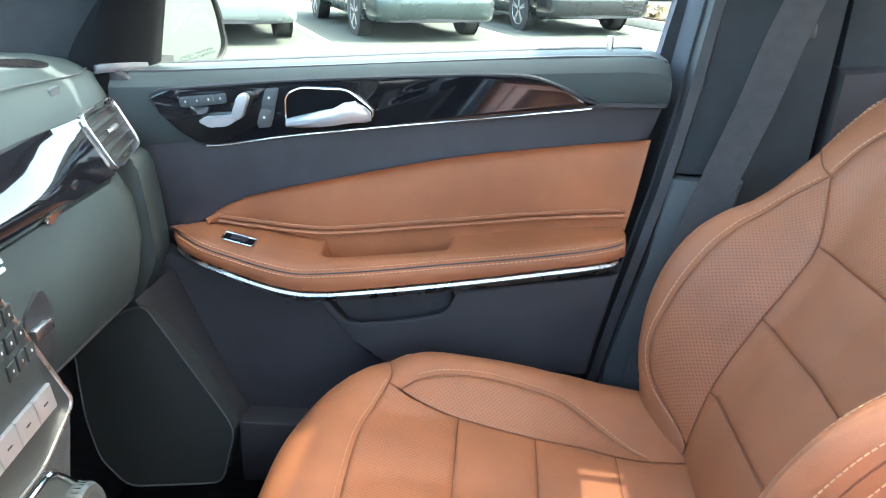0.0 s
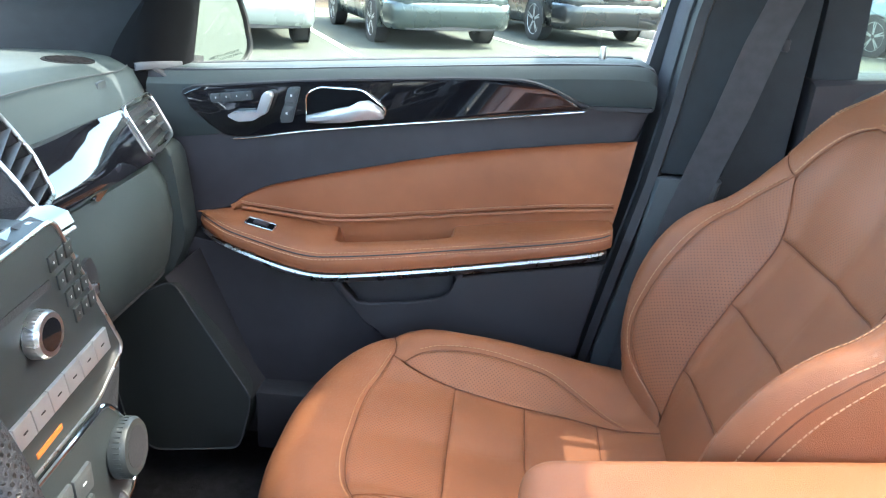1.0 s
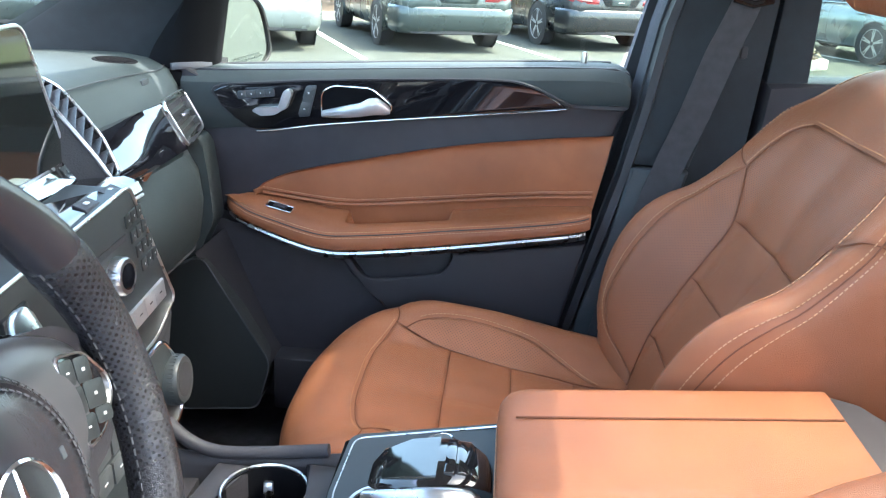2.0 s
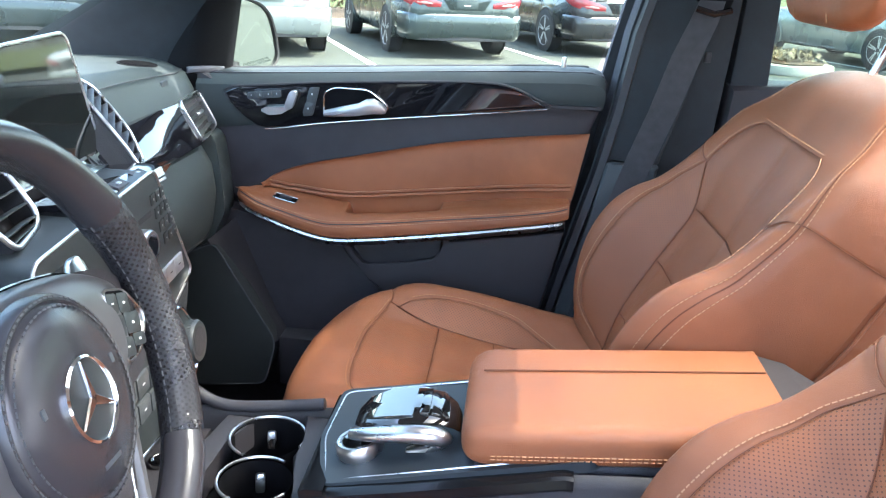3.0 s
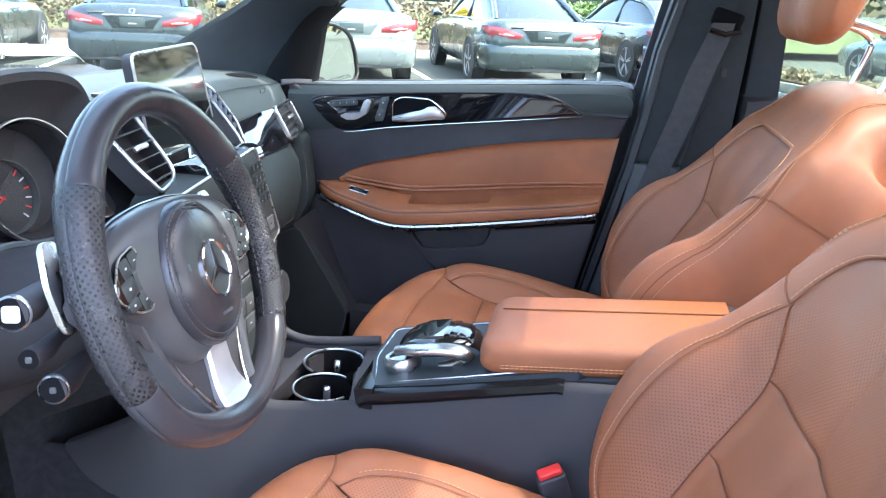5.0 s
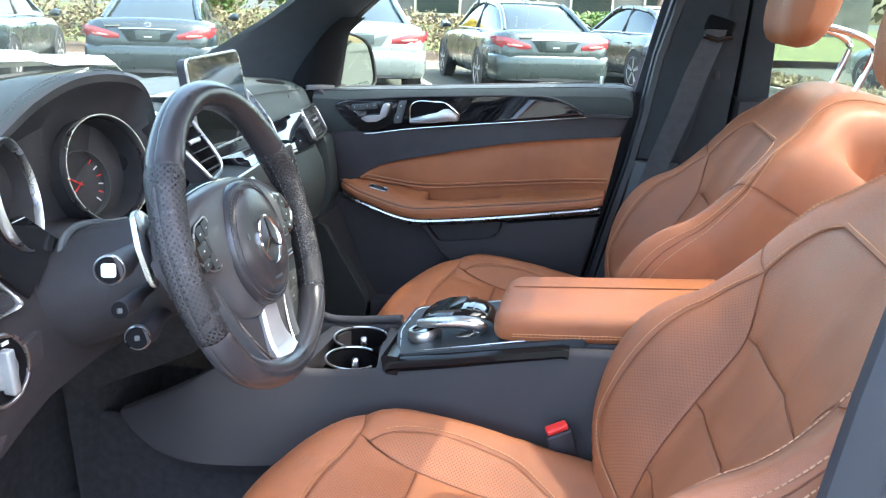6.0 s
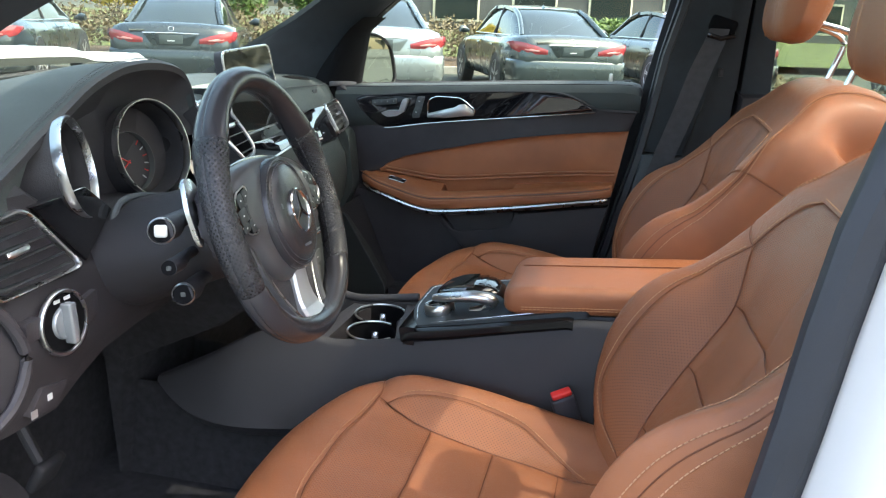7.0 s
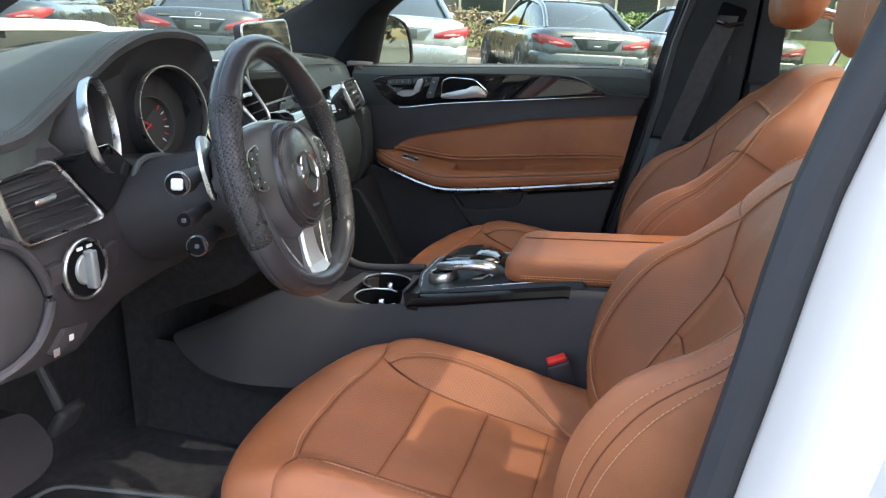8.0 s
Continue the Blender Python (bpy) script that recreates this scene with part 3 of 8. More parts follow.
        tube(bm, [S_back(a, sg * crest(a)) for a in np.linspace(0.05, bT - 0.03, 60)], 0.0010, 6)
        part("crest_seam", bm, THREAD_BROWN, back, "dark brown crest seam")
        for dv in (-0.017, 0.017):
            stitch_line(S_back, [(u, sg * (crest(u) + dv)) for u in np.linspace(0.06, bT - 0.03, 120)], back, 0.0008)
    bm = B()
    rings = []
    for a in np.linspace(0.0, bT, 14):
        w = back_w(a)
        q = S_back(a, 1.3)
        x0 = q.x + min(0.27, max(0.03, 0.815 - q.x)) - 0.04
        rings.append([Vector((x0 + dx, yy * w, q.z + dz)) for yy, dx, dz in ((-1.0, 0.0, 0), (-0.9, 0.045, 0.0), (-0.5, 0.06, 0), (0, 0.062, 0), (0.5, 0.06, 0), (0.9, 0.045, 0), (1.0, 0.0, 0), (0.5, -0.01, 0), (-0.5, -0.01, 0))])
    loft(bm, rings)
    part("back_shell", bm, PLASTIC, seat, "black plastic seat back shell")
    # headrest on two polished posts
    thing_part_headrest(seat)
    # seat base and side valance
    bm = B()
    box(bm, (-0.10, -0.225, 0.50), (0.46, 0.225, 0.62), 0.02)
    part("seat_base", bm, PLASTIC, seat, "black plastic seat base")
    for sg in (-1, 1):
        bm = B()
        box(bm, (-0.12, sg * 0.20 - 0.02, 0.43), (0.42, sg * 0.20 + 0.02, 0.50), 0.005)
        part("seat_rail", bm, PLASTIC, seat)
    return seat


def thing_part_headrest(seat):
    bm = B()
    rings = []
    for t in np.linspace(-1, 1, 19):
        k = math.sqrt(max(0.0, 1 - abs(t) ** 5)) * 0.97 + 0.03
        ring = []
        for q in range(24):
            c, s = math.cos(2 * math.pi * q / 24), math.sin(2 * math.pi * q / 24)
            dx = 0.050 * math.copysign(abs(c) ** 0.75, c) * k
            dz = 0.100 * math.copysign(abs(s) ** 0.8, s) * (0.55 + 0.45 * k)
            ring.append(Vector((0.635 + dx + dz * 0.18 - 0.012 * t * t, 0.148 * t, 1.405 + dz)))
        rings.append(ring)
    loft(bm, rings)
    head = part("headrest", bm, LEATHER, seat, "tan leather headrest")
    for y in (-0.085, 0.085):
        bm = B()
        tube(bm, spline([(0.706, y, 1.19), (0.729, y, 1.26), (0.741, y, 1.302), (0.733, y, 1.320), (0.705, y, 1.333), (0.655, y, 1.345)], 5), 0.0065, 12)
        part("headrest_post", bm, CHROME, head, "polished steel headrest post")
    for y in (-0.07, 0.07):
        bm = B()
        stitches(bm, [(0.582 - 0.0004 + (z - 1.405) * 0.19 + 0.02 * ((z - 1.405) / 0.09) ** 2, y, z) for z in np.linspace(1.315, 1.49, 40)])
        part("stitching", bm, THREAD, head, "pale tan thread")
    return head


front_seat("front_seat", "saddle-tan perforated leather driver seat with pale stitching", pose(0, 0.090, -0.006))
front_seat("front_seat", "saddle-tan perforated leather passenger seat beside the console", pose(0, 0.872, 0.020))


def belt_buckle(at):
    b = thing("seat_belt_buckle", "black seat belt buckle with a red release button", "buckle", at=at)
    bm = B()
    box(bm, (-0.020, -0.011, -0.10), (0.020, 0.011, 0.0), 0.004, 3)
    body = part("body", bm, PLASTIC, b)
    bm = B()
    box(bm, (-0.017, -0.0085, 0.0005), (0.017, 0.0085, 0.010), 0.003, 3)
    part("release_button", bm, RED, b, "red release button")
    bm = B()
    box(bm, (-0.012, -0.004, -0.22), (0.012, 0.004, -0.098), 0.002)
    part("stalk", bm, PLASTIC, b)
    return b


belt_buckle(pose(0.266, 0.330, 0.757, 8, -20, 20))


# ---- passenger door ----
door = thing("passenger_door", "black door panel with tan leather insert and padded armrest", "car door")
PANEL = [(-0.52, 1.150), (-0.40, 1.153), (-0.20, 1.166), (0.0, 1.180), (0.20, 1.194), (0.32, 1.199), (0.346, 1.192), (0.354, 1.178), (0.346, 1.131), (0.328, 1.077), (0.306, 0.973), (0.298, 0.891), (0.280, 0.800), (0.258, 0.699), (0.235, 0.60), (0.21, 0.50), (-0.62, 0.50), (-0.60, 0.90)]
bm = B()
slab(bm, [(x, z - 0.001) for x, z in PANEL], "y", 1.262, 1.36, 0.004)
part("door_shell", bm, PLASTIC, door)
# soft upper rail, its section drawn along the belt line
bm = B()
rings = []
for x, z in ((-0.47, 1.150), (-0.40, 1.153), (-0.30, 1.160), (-0.20, 1.167), (-0.05, 1.178), (0.10, 1.188), (0.22, 1.195), (0.30, 1.199), (0.335, 1.197), (0.347, 1.190), (0.350, 1.182)):
    k = 1.0 if x < 0.3 else 0.75
    low = 1.030 + (x + 0.47) * 0.13 if x < 0.24 else 1.128
    rings.append([(x, 1.345, z - 0.012), (x, 1.335, z), (x, 1.285, z + 0.001), (x, 1.252, z - 0.006), (x, 1.238, z - 0.022), (x, 1.238, (z + low) / 2), (x, 1.242, low + 0.01), (x, 1.250, low), (x, 1.30, low)])
loft(bm, rings)
part("upper_rail", bm, DASH, door, "black grained upper door rail")
bm = B()
tube(bm, [(x, 1.338, z - 0.004) for x, z in ((-0.44, 1.151), (-0.20, 1.168), (0.0, 1.182), (0.20, 1.195), (0.32, 1.200))], 0.006, 8)
part("window_seal", bm, RUBBER, door, "black rubber window seal")
bm = B()
lathe(bm, [(0.0, 0), (0.005, 0), (0.0052, 0.016), (0.0042, 0.022), (0.0, 0.023)], 14, pose(0.268, 1.312, 1.196))
part("lock_pin", bm, SATIN, door, "silver door lock pin")
bm = B()
slab(bm, [(0.236, 1.126), (0.345, 1.128), (0.345, 1.134), (0.236, 1.132)], "y", 1.2365, 1.25, 0)
part("rail_groove", bm, RUBBER, door)
# mid panel between trim and leather
bm = B()
MIDP = [(-0.47, 1.16), (-0.30, 1.06), (0.0, 1.10), (0.238, 1.128), (0.344, 1.129), (0.327, 1.077), (0.30, 1.075), (0.20, 1.062), (0.04, 1.037), (-0.13, 1.0), (-0.26, 0.968), (-0.32, 0.94), (-0.36, 0.925), (-0.40, 0.90), (-0.47, 0.86), (-0.54, 0.86)]
slab(bm, MIDP, "y", 1.246, 1.30, 0.005)
part("middle_panel", bm, PLASTIC, door)
# piano black trim
TRIM = [(-0.408, 1.116), (-0.392, 1.125), (-0.374, 1.129), (-0.207, 1.147), (-0.043, 1.159), (0.070, 1.166), (0.134, 1.167), (0.162, 1.163), (0.190, 1.154), (0.222, 1.139), (0.239, 1.126), (0.081, 1.106), (-0.059, 1.088), (-0.210, 1.067), (-0.296, 1.051), (-0.325, 1.046), (-0.345, 1.049), (-0.371, 1.066), (-0.394, 1.093)]
bm = B()
slab(bm, TRIM, "y", 1.2285, 1.25, 0.004, 3)
trim = part("trim_panel", bm, PIANO, door, "glossy piano black trim panel")
bm = B()
tube(bm, [(p.x, 1.230, p.y - 0.002) for p in spline([(-0.330, 1.046, 0), (-0.296, 1.050, 0), (-0.210, 1.066, 0), (-0.059, 1.087, 0), (0.081, 1.105, 0), (0.239, 1.126, 0)], 5)], 0.0013, 8)
part("trim_edge", bm, CHROME, trim, "thin chrome trim edge")
bm = B()
tube(bm, [(p.x, 1.234, p.y) for p in spline([(x, z, 0) for x, z in TRIM], 3, True)], 0.0040, 6, True, up=(0, 1, 0))
part("trim_gap", bm, RUBBER, trim)
# door handle: recess, pull and bezel
REC = rounded([(-0.205, 1.080), (-0.203, 1.128), (-0.182, 1.140), (-0.112, 1.140), (-0.074, 1.110), (-0.077, 1.097)], 0.010)
bm = B()
slab(bm, REC, "y", 1.2268, 1.24, 0)
handle = part("handle_recess", bm, BLACK_TRIM, door, "black door handle recess")
bm = B()
tube(bm, [(x, 1.2265, z) for x, z in REC], 0.0017, 8, True, up=(0, 1, 0))
part("bezel", bm, CHROME, handle, "chrome recess bezel")
bm = B()
loft(bm, [[(x, y + dy, z + dz * h) for dy, dz in ((0.010, -1), (0.0, -0.9), (-0.006, -0.3), (-0.006, 0.4), (0.0, 1), (0.010, 1))] for x, y, z, h in ((-0.202, 1.218, 1.087, 0.006), (-0.180, 1.213, 1.091, 0.009), (-0.150, 1.208, 1.097, 0.012), (-0.130, 1.206, 1.101, 0.013), (-0.115, 1.206, 1.107, 0.016), (-0.100, 1.208, 1.109, 0.016), (-0.085, 1.214, 1.104, 0.011), (-0.078, 1.220, 1.101, 0.006))])
part("pull", bm, SILVER_PAINT, handle, "satin silver door pull")


def flat_button(name, pts, y0, y1, mat, parent, label="", bev=0.001):
    bm = B()
    slab(bm, pts, "y", y1, y0, bev)
    return part(name, bm, mat, parent, label)


def quad(cx, cz, w, h, lean=0.0, shear=0.0):
    c, s = math.cos(radians(lean)), math.sin(radians(lean))
    return [(cx + c * (a + shear * b) - s * b, cz + s * (a + shear * b) + c * b) for a, b in ((-w / 2, -h / 2), (w / 2, -h / 2), (w / 2, h / 2), (-w / 2, h / 2))]


mem = flat_button("memory_panel", rounded([(-0.360, 1.104), (-0.290, 1.113), (-0.291, 1.128), (-0.361, 1.119)], 0.004), 1.2255, 1.232, BUTTON, door)
for k in range(4):
    flat_button("memory_button", quad(-0.351 + 0.0175 * k, 1.1135 + 0.0023 * k, 0.014, 0.011, 7), 1.2240, 1.228, BUTTON, mem)
    flat_button("mark", quad(-0.351 + 0.0175 * k, 1.1135 + 0.0023 * k, 0.0016, 0.0030, 7), 1.2236, 1.2245, MARK, mem)
flat_button("seat_switch", rounded([(-0.334, 1.086), (-0.322, 1.092), (-0.284, 1.096), (-0.274, 1.090), (-0.290, 1.080), (-0.316, 1.077)], 0.005), 1.214, 1.228, SILVER_PAINT, door, "silver seat adjustment switch", 0.003)
flat_button("seat_switch_back", rounded([(-0.283, 1.094), (-0.270, 1.127), (-0.262, 1.131), (-0.254, 1.126), (-0.268, 1.092), (-0.276, 1.090)], 0.004), 1.212, 1.228, SILVER_PAINT, door, "silver backrest switch", 0.003)
flat_button("lock_strip", rounded([(-0.248, 1.077), (-0.228, 1.079), (-0.211, 1.139), (-0.231, 1.137)], 0.004), 1.2255, 1.232, BUTTON, door)
for c in ((-0.2265, 1.124), (-0.236, 1.094)):
    flat_button("lock_button", rounded(quad(c[0], c[1], 0.017, 0.024, -3, 0.28), 0.003), 1.2240, 1.228, BUTTON, door)
    flat_button("mark", quad(c[0], c[1], 0.003, 0.0034), 1.2236, 1.2245, MARK, door)
# the glossy strip leans inwards at its top, with all that is set into it
for ob in [trim, handle, mem, *trim.children, *handle.children, *mem.children, *[c for c in door.children if c.name.split(".")[0] in ("seat_switch", "seat_switch_back", "lock_strip", "lock_button", "mark")]]:
    for v in ob.data.vertices:
        v.co.y += (1.13 - v.co.z) * 0.17
# leather insert
INS_T = curve1([(-0.335, 0.926), (-0.32, 0.944), (-0.299, 0.957), (-0.255, 0.975), (-0.125, 1.007), (0.042, 1.044), (0.205, 1.068), (0.329, 1.082)])
INS_B = curve1([(-0.335, 0.925), (-0.213, 0.890), (-0.127, 0.862), (0.05, 0.872), (0.129, 0.895), (0.305, 0.92)])


def S_insert(x, v):
    z = INS_B(x) + (INS_T(x) - INS_B(x)) * v
    lean = smoothstep(0.305, 0.33, x) * 0
    return Vector((x + (v - 1) * 0.026 * smoothstep(0.15, 0.33, x), 1.2395 + 0.010 * (1 - v) ** 2 - 0.004 * math.sin(math.pi * min(1, v * 1.1)), z))


bm = B()
quilt(bm, S_insert, -0.334, 0.3285, const(0.0), const(1.0), 50, 16, -0.006, 24)
insert = part("door_insert", bm, LEATHER, door, "tan leather door insert")
SEAM = [(-0.318, 0.936), (-0.26, 0.930), (-0.19, 0.924), (-0.127, 0.925), (0.0, 0.940), (0.129, 0.956), (0.22, 0.966), (0.303, 0.972)]
bm = B()
tube(bm, [(p.x, 1.2375, p.y) for p in spline([(x, z, 0) for x, z in SEAM], 6)], 0.0030, 6)
tube(bm, [(p.x, 1.2370, p.y - 0.008) for p in spline([(x, z, 0) for x, z in SEAM], 6)], 0.0034, 6)
part("insert_fold", bm, LEATHER, insert)
bm = B()
stitches(bm, [(p.x, 1.2335, p.y + 0.004) for p in spline([(x, z, 0) for x, z in SEAM], 8)])
part("stitching", bm, THREAD, insert, "pale tan thread")
# armrest: a padded shelf with a sunken pull pocket
ARM_Z = curve1([(-0.385, 0.912), (-0.374, 0.919), (-0.324, 0.904), (-0.277, 0.893), (-0.231, 0.882), (-0.184, 0.875), (-0.137, 0.878), (-0.045, 0.889), (0.046, 0.902), (0.136, 0.914), (0.224, 0.927), (0.300, 0.940)])
ARM_B = curve1([(-0.385, 0.912), (-0.36, 0.920), (-0.318, 0.922), (-0.249, 0.916), (-0.162, 0.903), (-0.05, 0.908), (0.041, 0.917), (0.135, 0.930), (0.228, 0.940), (0.30, 0.945)])
ARM_L = curve1([(-0.385, 0.900), (-0.36, 0.889), (-0.287, 0.868), (-0.219, 0.850), (-0.168, 0.844), (-0.10, 0.850), (0.05, 0.872), (0.213, 0.900), (0.30, 0.914)])
ARM_Y = curve1([(-0.385, 1.222), (-0.37, 1.200), (-0.33, 1.180), (-0.25, 1.168), (-0.15, 1.163), (0.05, 1.163), (0.22, 1.165), (0.28, 1.172), (0.30, 1.185)])
bm = B()
rings = []
for x in sorted([*np.linspace(-0.385, 0.300, 60), *np.linspace(-0.152, -0.140, 7), *np.linspace(0.033, 0.047, 7)]):
    zs, zl, y, zb = ARM_Z(x), ARM_L(x), ARM_Y(x), ARM_B(x)
    p = smoothstep(-0.152, -0.140, x) * smoothstep(0.047, 0.033, x)
    top = lambda yy: zs + 0.005 + (zb - zs - 0.005) * (yy - y - 0.006) / max(0.01, 1.240 - y - 0.006) + 0.004 * math.sin(math.pi * min(1, max(0, (yy - y) / max(0.01, 1.24 - y))))
    y1, y2 = y + (1.196 - y) * 0.55, max(1.196, y + 0.012)
    rings.append([(x, 1.25, zl), (x, y + 0.012, zl), (x, y + 0.001, zl + 0.004), (x, y - 0.003, (zs + zl) / 2), (x, y - 0.001, zs - 0.005), (x, y + 0.002, zs - 0.0005), (x, y + 0.007, zs + 0.005), (x, y1, top(y1)), (x, y2 - 0.004, top(y2 - 0.004)), (x, y2 + 0.002, top(y2 + 0.002) - 0.004 * p), (x, y2 + 0.006, top(y2 + 0.006) - 0.026 * p), (x, 1.240, zb - 0.034 * p), (x, 1.250, zb - 0.034 * p)])
loft(bm, rings)
arm = part("armrest", bm, LEATHER, door, "tan leather padded armrest")
for dz, dy in ((0.0045, 0.0058), (-0.0045, -0.0012)):
    bm = B()
    stitches(bm, [(x, ARM_Y(x) + dy, ARM_Z(x) + dz) for x in np.linspace(-0.37, 0.295, 90)])
    part("stitching", bm, THREAD, arm, "pale tan thread")
bm = B()
tube(bm, [(x, ARM_Y(x) + 0.0018, ARM_Z(x) - 0.0002) for x in np.linspace(-0.378, 0.296, 70)], 0.0011, 6)
part("piping", bm, RUBBER, arm, "dark sewn joint")
bm = B()
SWM = facing((-0.277, 1.2043, 0.9112), (0.15, -0.25, 0.96), (0.12, 1, 0))
box(bm, (-0.024, -0.0085, -0.006), (0.024, 0.0085, 0.0012), 0.002, 2, SWM)
ws = part("window_switch", bm, BLACK_TRIM, arm, "black window switch in a chrome frame")
bm = B()
tube(bm, [SWM @ Vector((x, y, 0.0006)) for x, y in rounded([(-0.025, -0.0095), (0.025, -0.0095), (0.025, 0.0095), (-0.025, 0.0095)], 0.003)], 0.0010, 6, True)
part("bezel", bm, SATIN, ws, "thin chrome frame")
bm = B()
box(bm, (-0.012, -0.006, 0.0), (0.014, 0.006, 0.0045), 0.002, 2, SWM)
part("rocker", bm, PLASTIC, ws)
# chrome strip below the armrest
bm = B()
rings = []
for x in np.linspace(-0.384, 0.292, 60):
    zl, y = ARM_L(x), ARM_Y(x)
    h = 0.006 + 0.007 * smoothstep(-0.36, -0.15, x)
    rings.append([(x, y + 0.03, zl + 0.001), (x, y - 0.001, zl + 0.001), (x, y - 0.003, zl - 0.003), (x, y + 0.003, zl - h), (x, y + 0.03, zl - h - 0.002)])
loft(bm, rings)
part("trim_strip", bm, SATIN, door, "polished silver armrest strip")
# lower panel with map pocket
bm = B()
LOW = [(-0.50, 0.900), (-0.375, 0.872), (-0.287, 0.858), (-0.219, 0.842), (-0.168, 0.836), (-0.10, 0.842), (0.05, 0.866), (0.213, 0.893), (0.297, 0.905), (0.298, 0.891), (0.280, 0.800), (0.258, 0.699), (0.21, 0.50), (-0.58, 0.50), (-0.56, 0.80)]
slab(bm, LOW, "y", 1.215, 1.30, 0.004)
low = part("lower_panel", bm, PLASTIC, door)
bm = B()
slab(bm, rounded([(-0.155, 0.842), (-0.125, 0.800), (-0.095, 0.786), (0.020, 0.803), (0.050, 0.824), (0.060, 0.866)], 0.015), "y", 1.2125, 1.22, 0.0)
part("map_pocket", bm, RUBBER, low, "dark recessed door pocket")
bm = B()
tube(bm, [(p.x, 1.188, p.y) for p in spline([(-0.150, 0.830, 0), (-0.125, 0.797, 0), (-0.095, 0.783, 0), (0.020, 0.800, 0), (0.052, 0.822, 0), (0.060, 0.855, 0)], 6)], 0.007, 8, flat=0.6, up=(0, 1, 0))
part("pocket_lip", bm, PLASTIC_LOW, low)
bm = B()
slab(bm, [(-0.150, 0.835), (-0.075, 0.735), (-0.02, 0.700), (0.262, 0.720), (0.295, 0.890), (0.05, 0.850), (0.045, 0.80), (-0.09, 0.775), (-0.125, 0.79)], "y", 1.184, 1.22, 0.006, 3)
part("pocket_panel", bm, PLASTIC_LOW, low)
# loudspeaker cover at the front foot of the door
KICK = [(-0.530, 0.764), (-0.413, 0.822), (-0.292, 0.622), (-0.288, 0.600), (-0.312, 0.508), (-0.47, 0.490), (-0.512, 0.540), (-0.528, 0.620)]
bm = B()
slab(bm, rounded(KICK, 0.02), "y", 1.148, 1.24, 0.002)
kick = part("speaker_cover", bm, SPEAKER_CLOTH, door, "dark textured loudspeaker cover")
bm = B()
tube(bm, [(x, 1.148, z) for x, z in rounded(KICK, 0.02)], 0.0016, 6, True, up=(0, 1, 0))
part("cover_edge", bm, GREY, kick)
bm = B()
loft(bm, [[(-0.425, 1.150, 0.826), (-0.300, 1.150, 0.618), (-0.29, 1.150, 0.606), (-0.275, 1.215, 0.606), (-0.29, 1.22, 0.63), (-0.385, 1.22, 0.86)], [(-0.425, 1.21, 0.826), (-0.300, 1.21, 0.618), (-0.29, 1.21, 0.606), (-0.275, 1.222, 0.606), (-0.29, 1.222, 0.63), (-0.385, 1.222, 0.86)]])
part("cover_flank", bm, PLASTIC_LOW, low)
bm = B()
box(bm, (-0.285, 1.165, 0.50), (0.20, 1.23, 0.614), 0.006)
part("bottle_bin", bm, PLASTIC_LOW, low)


# ---- dashboard ----
dash = thing("dashboard", "black leather-grained dashboard with glossy trim", "dashboard")
bm = B()
TOP = lambda y: 1.176 - 0.012 * smoothstep(0.9, 1.25, y)
rings = []
for y in (-0.24, -0.10, 0.05, 0.25, 0.45, 0.62, 0.75, 0.90, 1.02, 1.12, 1.18, 1.215, 1.24):
    t, e = TOP(y), 0.022 * smoothstep(1.16, 1.25, y)
    rings.append([(-1.02, y, 1.142), (-0.86, y, 1.165), (-0.70, y, t + 0.008), (-0.58, y, t + 0.010), (-0.51 - e, y, t + 0.004), (-0.482 - e, y, t - 0.008), (-0.470 - e, y, 1.150), (-0.455 - e, y, 1.120), (-0.452 - e, y, 1.110), (-0.52, y, 1.10), (-0.60, y, 1.05), (-0.95, y, 1.05)])
loft(bm, rings)
part("upper_pad", bm, DASH, dash, "grained dark upper dash pad")
bm = B()
tube(bm, [(-0.4775 - 0.022 * smoothstep(1.16, 1.25, y), y, TOP(y) - 0.008) for y in np.linspace(0.62, 1.235, 28)], 0.0012, 6)
part("pad_seam", bm, THREAD_BLACK, dash)
# trim band between pad and glove box, bulging towards the seat
bm = B()
rings = []
for y in np.linspace(0.63, 1.10, 16):
    e = smoothstep(0.86, 1.09, y)
    flat_x = lambda z: -0.449 + (1.113 - z) * 0.54
    rings.append([(x + (flat_x(z) - x) * e, y, z) for x, z in ((-0.455, 1.111), (-0.434, 1.102), (-0.414, 1.089), (-0.397, 1.073), (-0.388, 1.058), (-0.389, 1.047), (-0.400, 1.036))] + [(-0.43 - 0.01 * e, y, 1.030), (-0.50, y, 1.03), (-0.50, y, 1.11)])
loft(bm, rings)
part("trim_band", bm, PIANO, dash, "glossy piano black dash trim")
bm = B()
slab(bm, rounded([(0.905, 1.030), (0.918, 1.026), (0.985, 1.052), (0.990, 1.060), (0.962, 1.056), (0.925, 1.042)], 0.004), "x", -0.402, -0.410, 0.001)
part("glovebox_latch", bm, CHROME, dash, "small chrome glove box latch")
